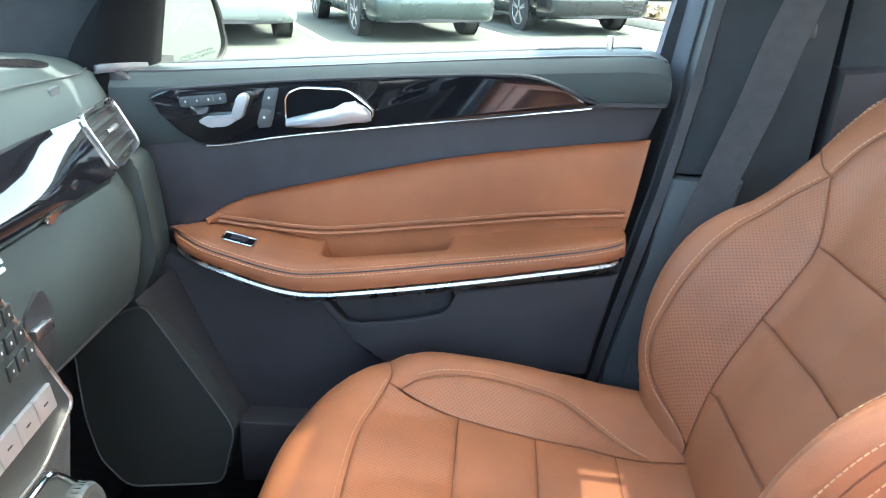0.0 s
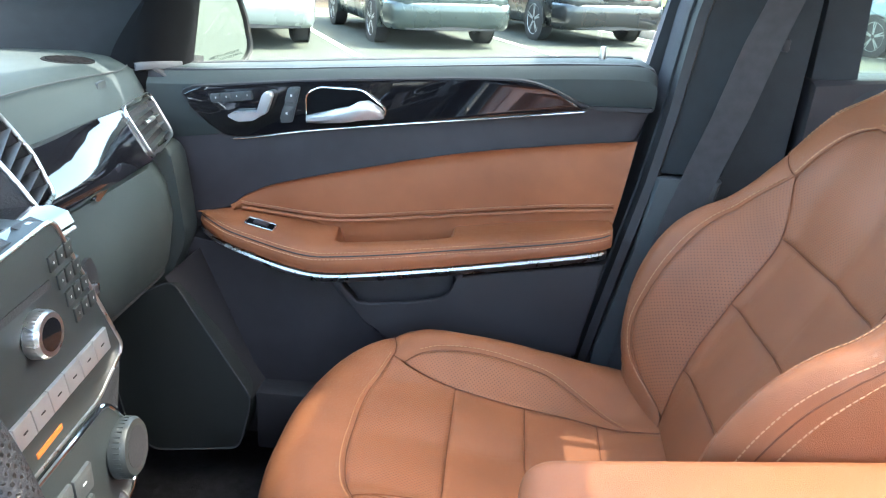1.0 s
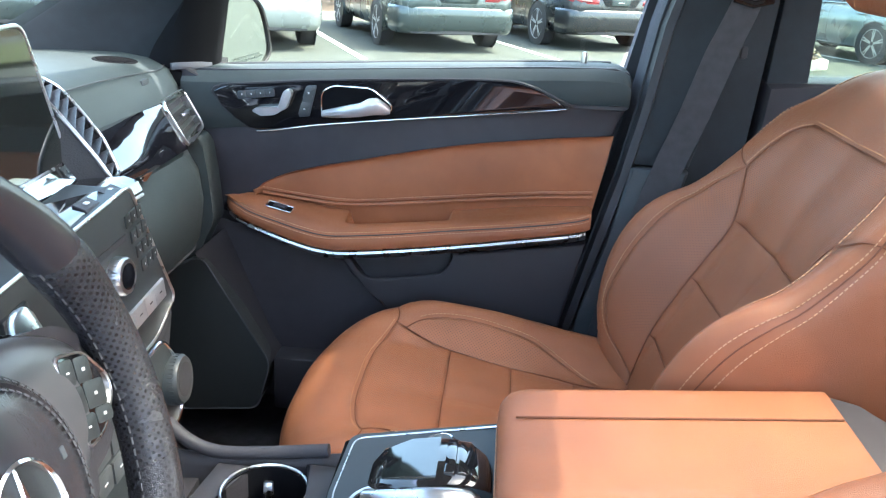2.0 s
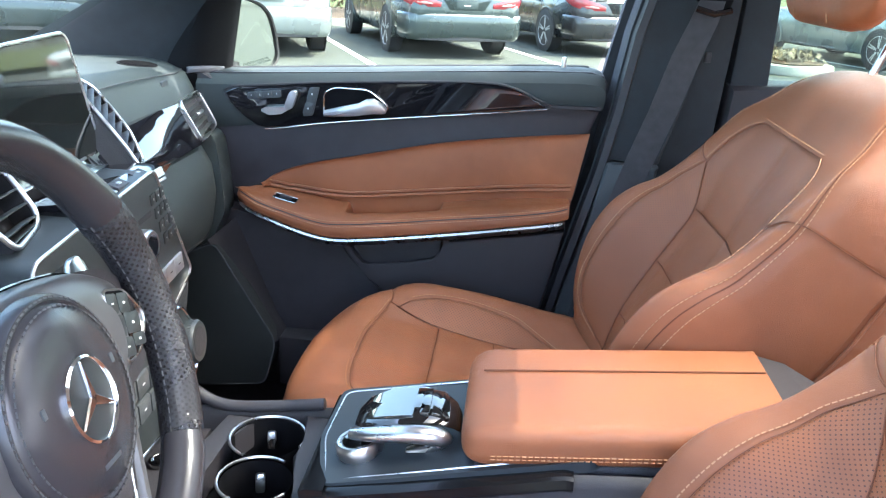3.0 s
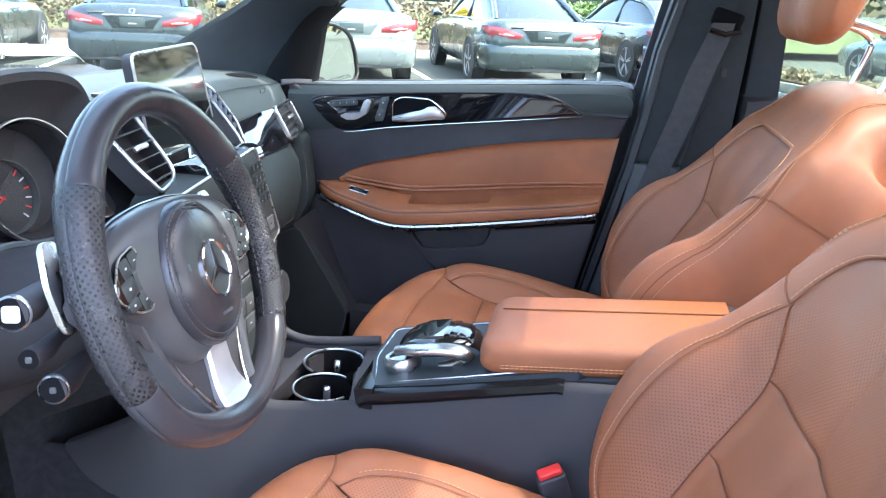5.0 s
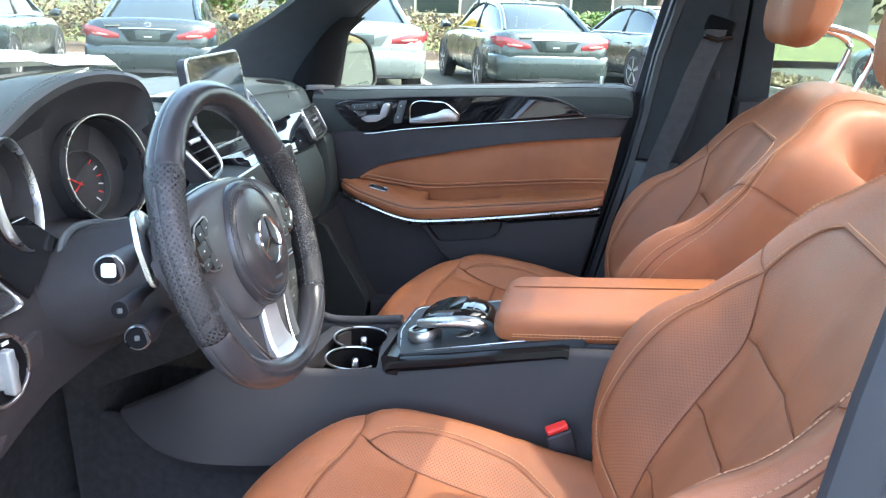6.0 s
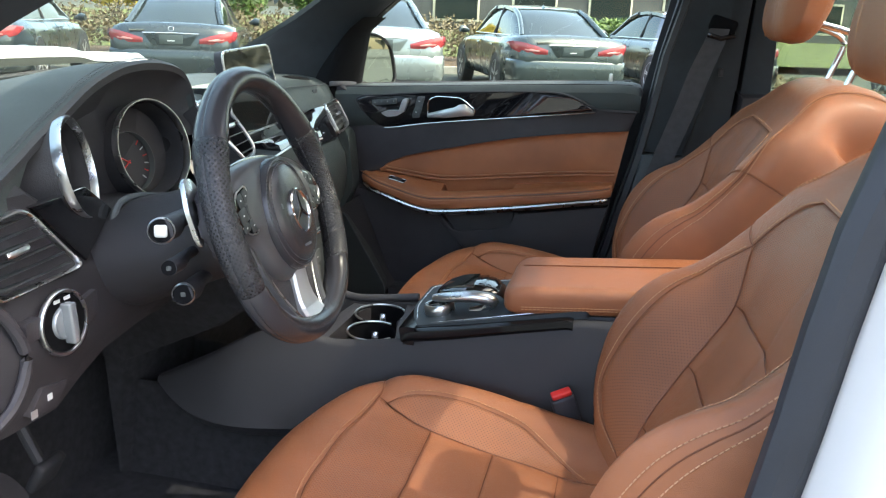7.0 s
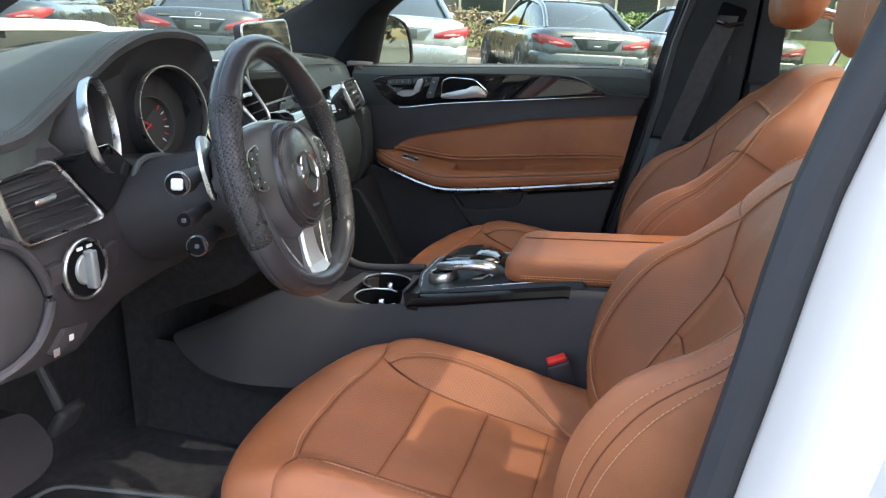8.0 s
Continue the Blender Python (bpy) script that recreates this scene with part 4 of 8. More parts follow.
# glove box face and lower dash
bm = B()
rings = []
for y in (0.58, 0.66, 0.80, 0.95, 1.08, 1.15, 1.19, 1.21):
    e = 0.05 * smoothstep(1.08, 1.22, y)
    rings.append([(-0.44 - e, y, 1.034), (-0.408 - e, y, 1.028), (-0.384 - e, y, 0.985), (-0.378 - e, y, 0.935), (-0.386 - e, y, 0.885), (-0.400 - e, y, 0.860), (-0.44 - e, y, 0.850), (-0.70, y, 0.80), (-0.70, y, 1.03)])
loft(bm, rings)
glove = part("glovebox", bm, DASH, dash, "dark glove box face")
bm = B()
slab(bm, rounded([(0.795, 0.965), (0.835, 0.985), (0.850, 0.955), (0.845, 0.905), (0.82, 0.885), (0.795, 0.90)], 0.012), "x", -0.378, -0.39, 0.0)
rec = part("handle_recess", bm, RUBBER, glove)
bm = B()
box(bm, (-0.380, 0.800, 0.935), (-0.370, 0.838, 0.949), 0.003, 2)
part("handle", bm, SATIN, rec, "silver glove box handle")
bm = B()
tube(bm, [(-0.402 - 0.05 * smoothstep(1.08, 1.22, y), y, 0.857) for y in np.linspace(0.86, 1.20, 14)], 0.003, 6)
part("lower_seam", bm, RUBBER, glove)
bm = B()
slab(bm, rounded([(-0.41, 1.045), (-0.40, 0.975), (-0.392, 0.885), (-0.430, 0.806), (-0.556, 0.742), (-0.66, 0.745), (-0.66, 1.045)], 0.02), "y", 1.168, 1.226, 0.006)
part("dash_end", bm, DASH, dash, "grained dark end of the dashboard")
# airbag mark on the pad
bm = B()
slab(bm, rounded([(1.07, 1.142), (1.095, 1.144), (1.095, 1.154), (1.07, 1.152)], 0.003), "x", -0.4665, -0.474, 0.0)
part("airbag_mark", bm, GREY, dash)
bm = B()
m = facing((-0.541, 1.135, 1.1722), (0.10, 0.05, 1), (-1, 0, 0)) @ Matrix.Diagonal((0.86, 0.62, 0.6, 1))
lathe(bm, [(0.0, 0), (0.052, 0), (0.056, 0.002), (0.054, 0.004), (0.045, 0.004), (0.0, 0.003)], 36, m)
spk = part("dash_speaker", bm, BLACK_TRIM, dash, "round black speaker grille")
for k in range(9):
    bm = B()
    h = -0.040 + 0.010 * k
    w = math.sqrt(max(0.0, 0.046 ** 2 - h * h))
    box(bm, (-w, h - 0.0022, 0.003), (w, h + 0.0022, 0.0065), 0.001, 1, m)
    part("slat", bm, BLACK_TRIM, spk)
bm = B()
box(bm, (-0.7, -0.25, 0.42), (-0.68, 1.25, 1.06), 0.004)
tagged(part("wall_front", bm, CARPET), "black carpeted footwell bulkhead", "bulkhead", kind="structure")


def vent(name, label, q, slats, depth=0.05, tab=0.45, frame_w=0.006, corner=0.016, blade=0.0, slat_mat=None, frame_mat=None, parent=None):
    """An air vent in the four-cornered opening q (top left, top right, bottom right, bottom left)."""
    q = [Vector(p) for p in q]
    nrm = (q[1] - q[0]).cross(q[3] - q[0]).normalized()
    if nrm.x < 0:
        nrm = -nrm
    v = part(name, slab_quad(q, nrm, depth), RUBBER, parent, label)
    c = sum(q, Vector()) / 4
    rim = [Vector(p) for p in round3(q, corner)]

    def off(p, d, h):
        return p + (p - c).normalized() * d + nrm * h

    bm = B()
    rows = [[off(p, d, h) for p in rim] for d, h in ((-0.001, -0.010), (-0.001, 0.002), (0.0012, 0.0042), (frame_w * 0.7, 0.0036), (frame_w, 0.0), (frame_w, -0.008))]
    loft(bm, [[r[k] for r in rows] for k in range(len(rim))] + [[r[0] for r in rows]])
    part("vent_frame", bm, frame_mat or SATIN, v, "silver vent frame")
    for k in range(slats):
        t = (k + 0.6) / (slats + 0.2)
        a, b = (q[0].lerp(q[3], t), q[1].lerp(q[2], t))
        w = (b - a).normalized()
        up = w.cross(nrm)
        up = up if up.z > 0 else -up
        inset = 0.03 + 0.10 * smoothstep(0.82, 1.0, t) + 0.06 * smoothstep(0.12, 0.0, t)
        bm = B()
        ends = [a.lerp(b, inset) + nrm * -0.002, a.lerp(b, 1 - inset) + nrm * -0.002]
        loft(bm, [[p + nrm * -0.014 + up * (blade - 0.0008), p + nrm * 0.000 - up * 0.0012, p + nrm * 0.0022, p + nrm * 0.001 + up * 0.0012, p + nrm * -0.013 + up * (blade + 0.0010)] for p in ends])
        part("slat", bm, slat_mat or SATIN, v)
    for s_ in (0.28, 0.55, 0.80):
        a, b = q[0].lerp(q[1], s_), q[3].lerp(q[2], s_)
        w = (q[1] - q[0]).normalized()
        bm = B()
        loft(bm, [[p - nrm * 0.034 - w * 0.001, p - nrm * 0.017 - w * 0.001, p - nrm * 0.017 + w * 0.001, p - nrm * 0.034 + w * 0.001] for p in (a.lerp(b, 0.05), a.lerp(b, 0.95))])
        part("vane", bm, PLASTIC, v)
    if tab:
        a = q[0].lerp(q[1], 0.48).lerp(q[3].lerp(q[2], 0.48), tab)
        w = (q[1] - q[0]).normalized()
        bm = B()
        tube(bm, [a - w * 0.017 + nrm * 0.003, a - w * 0.011 + nrm * 0.007, a + w * 0.011 + nrm * 0.007, a + w * 0.017 + nrm * 0.003], 0.0038, 8)
        part("vent_tab", bm, SATIN, v, "silver vent tab")
    return v


def round3(q, r, n=4):
    out = []
    for i in range(len(q)):
        a, b, c = q[i - 1], q[i], q[(i + 1) % len(q)]
        p, s = b + (a - b).normalized() * r, b + (c - b).normalized() * r
        out += [(1 - t) ** 2 * p + 2 * t * (1 - t) * b + t * t * s for t in (k / n for k in range(n + 1))]
    return out


def slab_quad(q, nrm, depth):
    bm = B()
    a = [bm.verts.new(p - nrm * 0.010) for p in q]
    b = [bm.verts.new(p - nrm * depth) for p in q]
    c = [bm.verts.new(p) for p in q]
    bm.faces.new(a)
    bm.faces.new(b[::-1])
    for i in range(4):
        j = (i + 1) % 4
        bm.faces.new((a[i], a[j], c[j], c[i]))
        bm.faces.new((c[i], c[j], b[j], b[i]))
    return bm


vent("side_vent", "silver framed side air vent", [(-0.448, 1.098, 1.113), (-0.462, 1.222, 1.116), (-0.426, 1.224, 1.050), (-0.408, 1.104, 1.039)], 5, blade=0.004, frame_w=0.0035, slat_mat=VENT_GREY, parent=dash)


def at_length(pts, t):
    k = min(len(pts) - 2, int(t * (len(pts) - 1)))
    return pts[k].lerp(pts[k + 1], t * (len(pts) - 1) - k)


def curved_vent(inner, outer, slats, tab, frame_r, slat_mat):
    """A tall centre vent between two bent edges, each given from its top down."""
    a, b = [Vector(p) for p in inner], [Vector(p) for p in outer]
    v = None
    nrm = (b[0] - a[0]).cross(a[-1] - a[0]).normalized()
    nrm = nrm if nrm.x > 0 else -nrm
    back = nrm * -0.030
    bm = B()
    loft(bm, [[p, p + back, q + back, q] for p, q in ((at_length(a, t), at_length(b, t)) for t in np.linspace(0, 1, 9))], closed=False)
    for p, q in ((a[0], b[0]), (a[-1], b[-1])):
        bm.faces.new([bm.verts.new(x) for x in (p, q, q + back, p + back)])
    v = part("centre_vent", bm, RUBBER, dash, "silver framed centre air vent")
    bm = B()
    tube(bm, round3([*a, *b[::-1]], 0.010), frame_r, 10, True, up=nrm)
    part("vent_frame", bm, SATIN, v, "silver vent frame")
    for k in range(slats):
        t = (k + 0.7) / (slats + 0.4)
        p, q = at_length(a, t), at_length(b, t)
        w = (q - p).normalized()
        up = w.cross(nrm)
        up = up if up.z > 0 else -up
        bm = B()
        loft(bm, [[e + nrm * -0.016 + up * 0.003, e - up * 0.0011, e + nrm * 0.0012, e + up * 0.0011, e + nrm * -0.016 + up * 0.0045] for e in (p.lerp(q, 0.03), p.lerp(q, 0.97))])
        part("slat", bm, slat_mat, v)
    if tab:
        p = at_length(a, tab).lerp(at_length(b, tab), 0.48)
        w = (at_length(b, tab) - at_length(a, tab)).normalized()
        bm = B()
        tube(bm, [p - w * 0.017 + nrm * 0.002, p - w * 0.011 + nrm * 0.006, p + w * 0.011 + nrm * 0.006, p + w * 0.017 + nrm * 0.002], 0.0036, 8)
        part("vent_tab", bm, SATIN, v, "silver vent tab")


curved_vent([(-0.350, 0.280, 1.202), (-0.330, 0.284, 1.177), (-0.304, 0.288, 1.148), (-0.282, 0.294, 1.124), (-0.276, 0.304, 1.110)], [(-0.360, 0.374, 1.208), (-0.338, 0.375, 1.178), (-0.314, 0.375, 1.149), (-0.296, 0.374, 1.124), (-0.292, 0.364, 1.112)], 7, 0.40, 0.0032, VENT_GREY)
curved_vent([(-0.366, 0.590, 1.218), (-0.344, 0.590, 1.194), (-0.322, 0.590, 1.168), (-0.304, 0.592, 1.144), (-0.290, 0.598, 1.116)], [(-0.424, 0.700, 1.211), (-0.400, 0.700, 1.200), (-0.377, 0.700, 1.174), (-0.352, 0.700, 1.142), (-0.335, 0.698, 1.103)], 10, 0, 0.0026, PLASTIC)

# centre stack
stack = thing("centre_stack", "black centre stack with silver edged control panel", "control panel")
FACE = rounded([(0.285, 1.104), (0.545, 1.132), (0.642, 0.968), (0.585, 0.940), (0.36, 0.925), (0.235, 0.955)], 0.012)
bm = B()
slab(bm, FACE, "x", -0.250, -0.31, 0.003)
face = part("control_panel", bm, PANEL_GREY, stack, "dark grey radio control panel")
bm = B()
tube(bm, [(-0.2500, y, z) for y, z in FACE], 0.0020, 8, True, up=(1, 0, 0))
part("panel_edge", bm, SATIN, face, "bright silver panel edge")
bm = B()
loft(bm, [[(-0.45, y0, 1.08), (-0.315, y0, 1.085), (-0.262, y0, 1.106), (-0.2535, y0, 1.116), (-0.258, y0, 1.126), (-0.272, y0, 1.130), (-0.33, y0, 1.122), (-0.45, y0, 1.12)] for y0 in (0.392, 0.42, 0.56, 0.585)])
part("stack_cap", bm, PIANO, stack, "glossy black stack cap")
for y0, y1 in ((0.470, 0.498), (0.520, 0.548)):
    bm = B()
    loft(bm, [[(-0.272, y, 1.125), (-0.258, y, 1.120), (-0.2545, y, 1.1215), (-0.2575, y, 1.1275), (-0.270, y, 1.1315)] for y in (y0, y1)])
    part("cap_key", bm, PLASTIC, stack, "black strip button")
    bm = B()
    box(bm, (-0.266, (y0 + y1) / 2 - 0.003, 1.129), (-0.261, (y0 + y1) / 2 + 0.003, 1.1309), 0.0005, 1)
    part("mark", bm, MARK, stack)
bm = B()
tube(bm, [(-0.2525, y, 1.112) for y in (0.395, 0.46, 0.582)], 0.0020, 8)
part("stack_strip", bm, SILVER_PAINT, stack, "silver strip")
bm = B()
loft(bm, [[(-0.52, y, 1.04), (-0.345 - e, y, 1.05), (-0.318 - e, y, 1.085), (-0.330 - e, y, 1.108), (-0.396 - e, y, 1.190), (-0.42 - e, y, 1.200), (-0.56, y, 1.19)] for y, e in ((0.238, 0.012), (0.25, 0.004), (0.30, 0.002), (0.385, 0.004), (0.392, 0.012))])
part("vent_housing", bm, PIANO, stack, "glossy black vent housing")
bm = B()
loft(bm, [[(-0.52, y, 1.04), (-0.360 - e, y, 1.05), (-0.350 - e, y, 1.085), (-0.405 - e, y, 1.150), (-0.440 - e, y, 1.185), (-0.47 - e, y, 1.195), (-0.56, y, 1.19)] for y, e in ((0.585, 0.0), (0.62, 0.010), (0.70, 0.030), (0.715, 0.045))])
part("vent_housing", bm, PIANO, stack, "glossy black vent housing")


def knob(name, at, normal, r, h, parent, mat=SATIN, cap=PIANO, label=""):
    m = facing(at, normal)
    bm = B()
    lathe(bm, [(0, 0), (r * 1.05, 0), (r * 1.04, h * 0.25), (r, h * 0.8), (r * 0.92, h), (r * 0.74, h), (0, h * 0.96)], 40, m)
    k = part(name, bm, mat, parent, label)
    bm = B()
    lathe(bm, [(0, h * 0.9), (r * 0.70, h * 0.9), (r * 0.70, h * 1.02), (0, h * 1.05)], 32, m)
    part("knob_cap", bm, cap, k)
    bm = B()
    for i in range(36):
        a = 2 * math.pi * i / 36
        box(bm, (r * 1.0, -0.0006, h * 0.2), (r * 1.035, 0.0006, h * 0.75), 0, 1, m @ Matrix.Rotation(a, 4, "Z"))
    part("knurling", bm, mat, k)
    return k


knob("volume_knob", (-0.2495, 0.501, 1.049), (1, 0, 0.06), 0.0195, 0.0135, stack, label="knurled silver volume knob")
for k in range(9):
    y, z = 0.388 + 0.0262 * k, 0.972 + 0.0024 * k
    bm = B()
    slab(bm, [(y - 0.0102, z - 0.012), (y + 0.0150, z - 0.0097), (y + 0.0090, z + 0.0143), (y - 0.0162, z + 0.012)], "x", -0.2465, -0.251, 0.0010)
    part("silver_key", bm, SILVER_KEY, face, "silver row button")
    bm = B()
    slab(bm, quad(y - 0.001, z + 0.001, 0.006, 0.0014, 6), "x", -0.2461, -0.2467, 0)
    part("mark", bm, RUBBER, face)
for k in range(4):
    for j in range(3):
        bm = B()
        slab(bm, quad(0.536 + 0.013 * j + 0.010 * k, 1.097 - 0.0195 * k + 0.0018 * j, 0.0105, 0.014, 9), "x", -0.2478, -0.252, 0.0008)
        part("number_key", bm, PANEL_GREY, face)
        bm = B()
        slab(bm, quad(0.536 + 0.013 * j + 0.010 * k, 1.097 - 0.0195 * k + 0.0018 * j, 0.0012, 0.0022, 9), "x", -0.2474, -0.2480, 0)
        part("mark", bm, MARK, face)
for k in range(4):
    bm = B()
    slab(bm, rounded(quad(0.330 + 0.004 * k, 1.075 - 0.027 * k, 0.036, 0.023, 6), 0.002), "x", -0.2465, -0.252, 0.001)
    part("menu_key", bm, PANEL_GREY, face)
    bm = B()
    slab(bm, quad(0.330 + 0.004 * k, 1.075 - 0.027 * k, 0.010, 0.0014, 6), "x", -0.2460, -0.2468, 0)
    part("mark", bm, MARK, face)
bm = B()
slab(bm, quad(0.484, 1.078, 0.092, 0.007, 4), "x", -0.2490, -0.252, 0)
part("disc_slot", bm, RUBBER, face, "dark disc slot")
# climate panel
CLIM = rounded([(0.325, 0.918), (0.59, 0.934), (0.652, 0.865), (0.630, 0.815), (0.56, 0.785), (0.355, 0.79), (0.33, 0.83)], 0.012)
bm = B()
slab(bm, CLIM, "x", -0.246, -0.262, 0.004)
clim = part("climate_panel", bm, PANEL_GREY, stack, "dark climate control panel")
bm = B()
tube(bm, [(-0.2465, y, z) for y, z in CLIM], 0.0028, 8, True, up=(1, 0, 0))
part("panel_edge", bm, CHROME, clim, "bright silver panel edge")
for y in (0.610, 0.36):
    knob("climate_dial", (-0.246, y, 0.872), (1, 0.05, 0.1), 0.030, 0.016, stack, mat=PANEL_GREY, cap=RUBBER, label="grey knurled climate dial")
for k in range(4):
    for j in range(2):
        bm = B()
        slab(bm, rounded(quad(0.43 + 0.034 * k, 0.885 - 0.035 * j, 0.030, 0.028, 4), 0.002), "x", -0.2425, -0.25, 0.0012)
        part("climate_key", bm, BUTTON, clim)
        bm = B()
        slab(bm, quad(0.43 + 0.034 * k, 0.885 - 0.035 * j, 0.006, 0.0016, 4), "x", -0.2419, -0.2427, 0)
        part("mark", bm, MARK, clim)
bm = B()
slab(bm, quad(0.50, 0.950, 0.04, 0.005, 7), "x", -0.2488, -0.252, 0)
part("warning_print", bm, AMBER, face)
bm = B()
loft(bm, [[(-0.60, y0, z), (x, y0, z), (x + 0.01, y0 + 0.02, z), (x + 0.01, y1 - 0.02, z), (x, y1, z), (-0.60, y1, z)] for x, y0, y1, z in ((-0.60, 0.36, 0.62, 0.44), (-0.56, 0.34, 0.63, 0.70), (-0.36, 0.32, 0.64, 0.80), (-0.27, 0.27, 0.65, 0.87), (-0.262, 0.26, 0.655, 0.95))])
part("stack_base", bm, CARPET, stack, "black carpeted tunnel front")

# free-standing display
disp = thing("display_screen", "thin black display with a silver rim standing on the dash", "display")
SC = [Vector(p) for p in ((-0.352, 0.375, 1.279), (-0.352, 0.556, 1.286), (-0.338, 0.592, 1.140), (-0.338, 0.392, 1.130))]
nrm = (SC[1] - SC[0]).cross(SC[3] - SC[0]).normalized()
nrm = -nrm if nrm.x < 0 else nrm
rim = round3(SC, 0.014)
bm = B()
loft(bm, [[p - nrm * 0.016 for p in rim], [p - nrm * 0.002 for p in rim], [p for p in rim]])
body = part("display_body", bm, PLASTIC, disp)
bm = B()
loft(bm, [[p.lerp(sum(SC, Vector()) / 4, 0.03) + nrm * 0.0004 for p in rim], [p.lerp(sum(SC, Vector()) / 4, 0.035) + nrm * 0.0012 for p in rim]])
part("display_glass", bm, SCREEN, disp, "dark glossy display glass")
bm = B()
tube(bm, rim, 0.0022, 6, True, up=nrm)
part("display_rim", bm, SATIN, disp, "thin silver rim")
bm = B()
box(bm, (-0.40, 0.44, 1.10), (-0.352, 0.53, 1.16), 0.01)
part("display_foot", bm, PLASTIC, disp)

# instrument binnacle
bin_ = thing("instrument_cluster", "two chrome ringed dials under a stitched leather hood", "instrument cluster")
LIP = spline([(-0.352, 0.286, 1.170), (-0.358, 0.287, 1.205), (-0.366, 0.286, 1.236), (-0.374, 0.270, 1.257), (-0.380, 0.216, 1.268), (-0.382, 0.142, 1.266), (-0.378, 0.064, 1.248), (-0.372, 0.000, 1.222), (-0.362, -0.070, 1.195), (-0.352, -0.131, 1.170), (-0.335, -0.185, 1.160), (-0.330, -0.245, 1.155)], 6)
bm = B()
rows = []
for p in LIP:
    f = Vector((-0.80, p.y + 0.01, 1.165 + 0.2 * max(0, p.z - 1.19)))
    d = 0.03 * smoothstep(-0.09, -0.14, p.y)
    rows.append([p + Vector((-0.004, 0, -0.014 - d)), p + Vector((0.003, 0, -0.008 - d)), p + Vector((0.003, 0, -0.002)), p + Vector((-0.006, 0, 0.003)), p.lerp(f, 0.25) + Vector((0, 0, 0.014)), p.lerp(f, 0.5) + Vector((0, 0, 0.012)), p.lerp(f, 0.75) + Vector((0, 0, 0.004)), f, f + Vector((0, 0, -0.1)), p + Vector((-0.09, 0, -0.016))])
loft(bm, rows)
hood = part("cluster_hood", bm, DASH, bin_, "black leather cluster hood")
bm = B()
stitches(bm, [p + Vector((-0.010, 0, 0.0048)) for p in LIP[18:]])
part("stitching", bm, THREAD_BLACK, hood, "dark grey thread")
bm = B()
stitches(bm, [p + Vector((-0.016, 0, 0.0056)) for p in LIP[18:]])
part("stitching", bm, THREAD_BLACK, hood, "dark grey thread")
bm = B()
rows = []
for p in LIP:
    k = max(0.0, p.z - 1.165)
    yc = p.y + (0.08 - p.y) * 0.10
    rows.append([p + Vector((-0.002, 0, 0.0040)), p + Vector((0.0042, 0, 0.000)), p + Vector((0.0042, 0, -0.010)), p + Vector((-0.006, 0, -0.018)), Vector((p.x - 0.026, yc, p.z - 0.02 - 0.35 * k)), Vector((-0.398, yc, p.z - 0.03 - 0.8 * k)), Vector((-0.398, yc, 1.045))])
loft(bm, rows, closed=False)
part("cluster_lining", bm, RUBBER, bin_, "matt black cluster lining")
for at, nd, r, turn in (((-0.357, 0.168, 1.147), (0.96, -0.17, 0.22), 0.074, 0), ((-0.352, -0.014, 1.150), (0.92, 0.40, 0.20), 0.067, 0)):
    m = facing(at, nd)
    bm = B()
    lathe(bm, [(r * 0.97, -0.010), (r * 0.995, -0.004), (r * 1.0, 0.001), (r * 0.99, 0.0035), (r * 0.97, 0.0035), (r * 0.955, 0.000), (r * 0.95, -0.010)], 56, m)
    dial = part("dial_ring", bm, SATIN, bin_, "silver dial ring")
    bm = B()
    lathe(bm, [(r * 0.915, -0.006), (r * 0.885, -0.040), (r * 0.90, -0.042), (r * 0.925, -0.008)], 48, m)
    part("dial_wall", bm, RUBBER, dial, "black inner dial wall")
    bm = B()
    lathe(bm, [(0, -0.042), (r * 0.92, -0.042), (r * 0.92, -0.040), (0, -0.040)], 40, m)
    part("dial_face", bm, RUBBER, dial, "black dial face")
    bm = B()
    lathe(bm, [(r * 0.93, -0.06), (r * 0.955, -0.010), (r * 0.94, -0.012), (r * 0.90, -0.06)], 48, m)
    part("dial_tube", bm, RUBBER, dial, "black dial tube")
    m2 = m @ Matrix.Translation((-0.018, -0.014, 0))
    bm = B()
    lathe(bm, [(r * 0.61, -0.040), (r * 0.61, -0.030), (r * 0.595, -0.030), (r * 0.59, -0.040)], 40, m2)
    part("small_dial_ring", bm, VENT_GREY, dial)
    for k in range(16):
        a = radians(225 - k * 18)
        bm = B()
        box(bm, (r * 0.44, -0.0009, -0.0398), (r * 0.55, 0.0009, -0.0390), 0, 1, m2 @ Matrix.Rotation(a, 4, "Z"))
        part("tick", bm, MARK if k % 2 else RED, dial)
    for a in (215, 150):
        bm = B()
        box(bm, (-0.004, -0.0011, -0.0385), (r * 0.50, 0.0011, -0.0370), 0.0004, 1, m2 @ Matrix.Rotation(radians(a), 4, "Z"))
        part("needle", bm, RED, dial, "red dial needle")

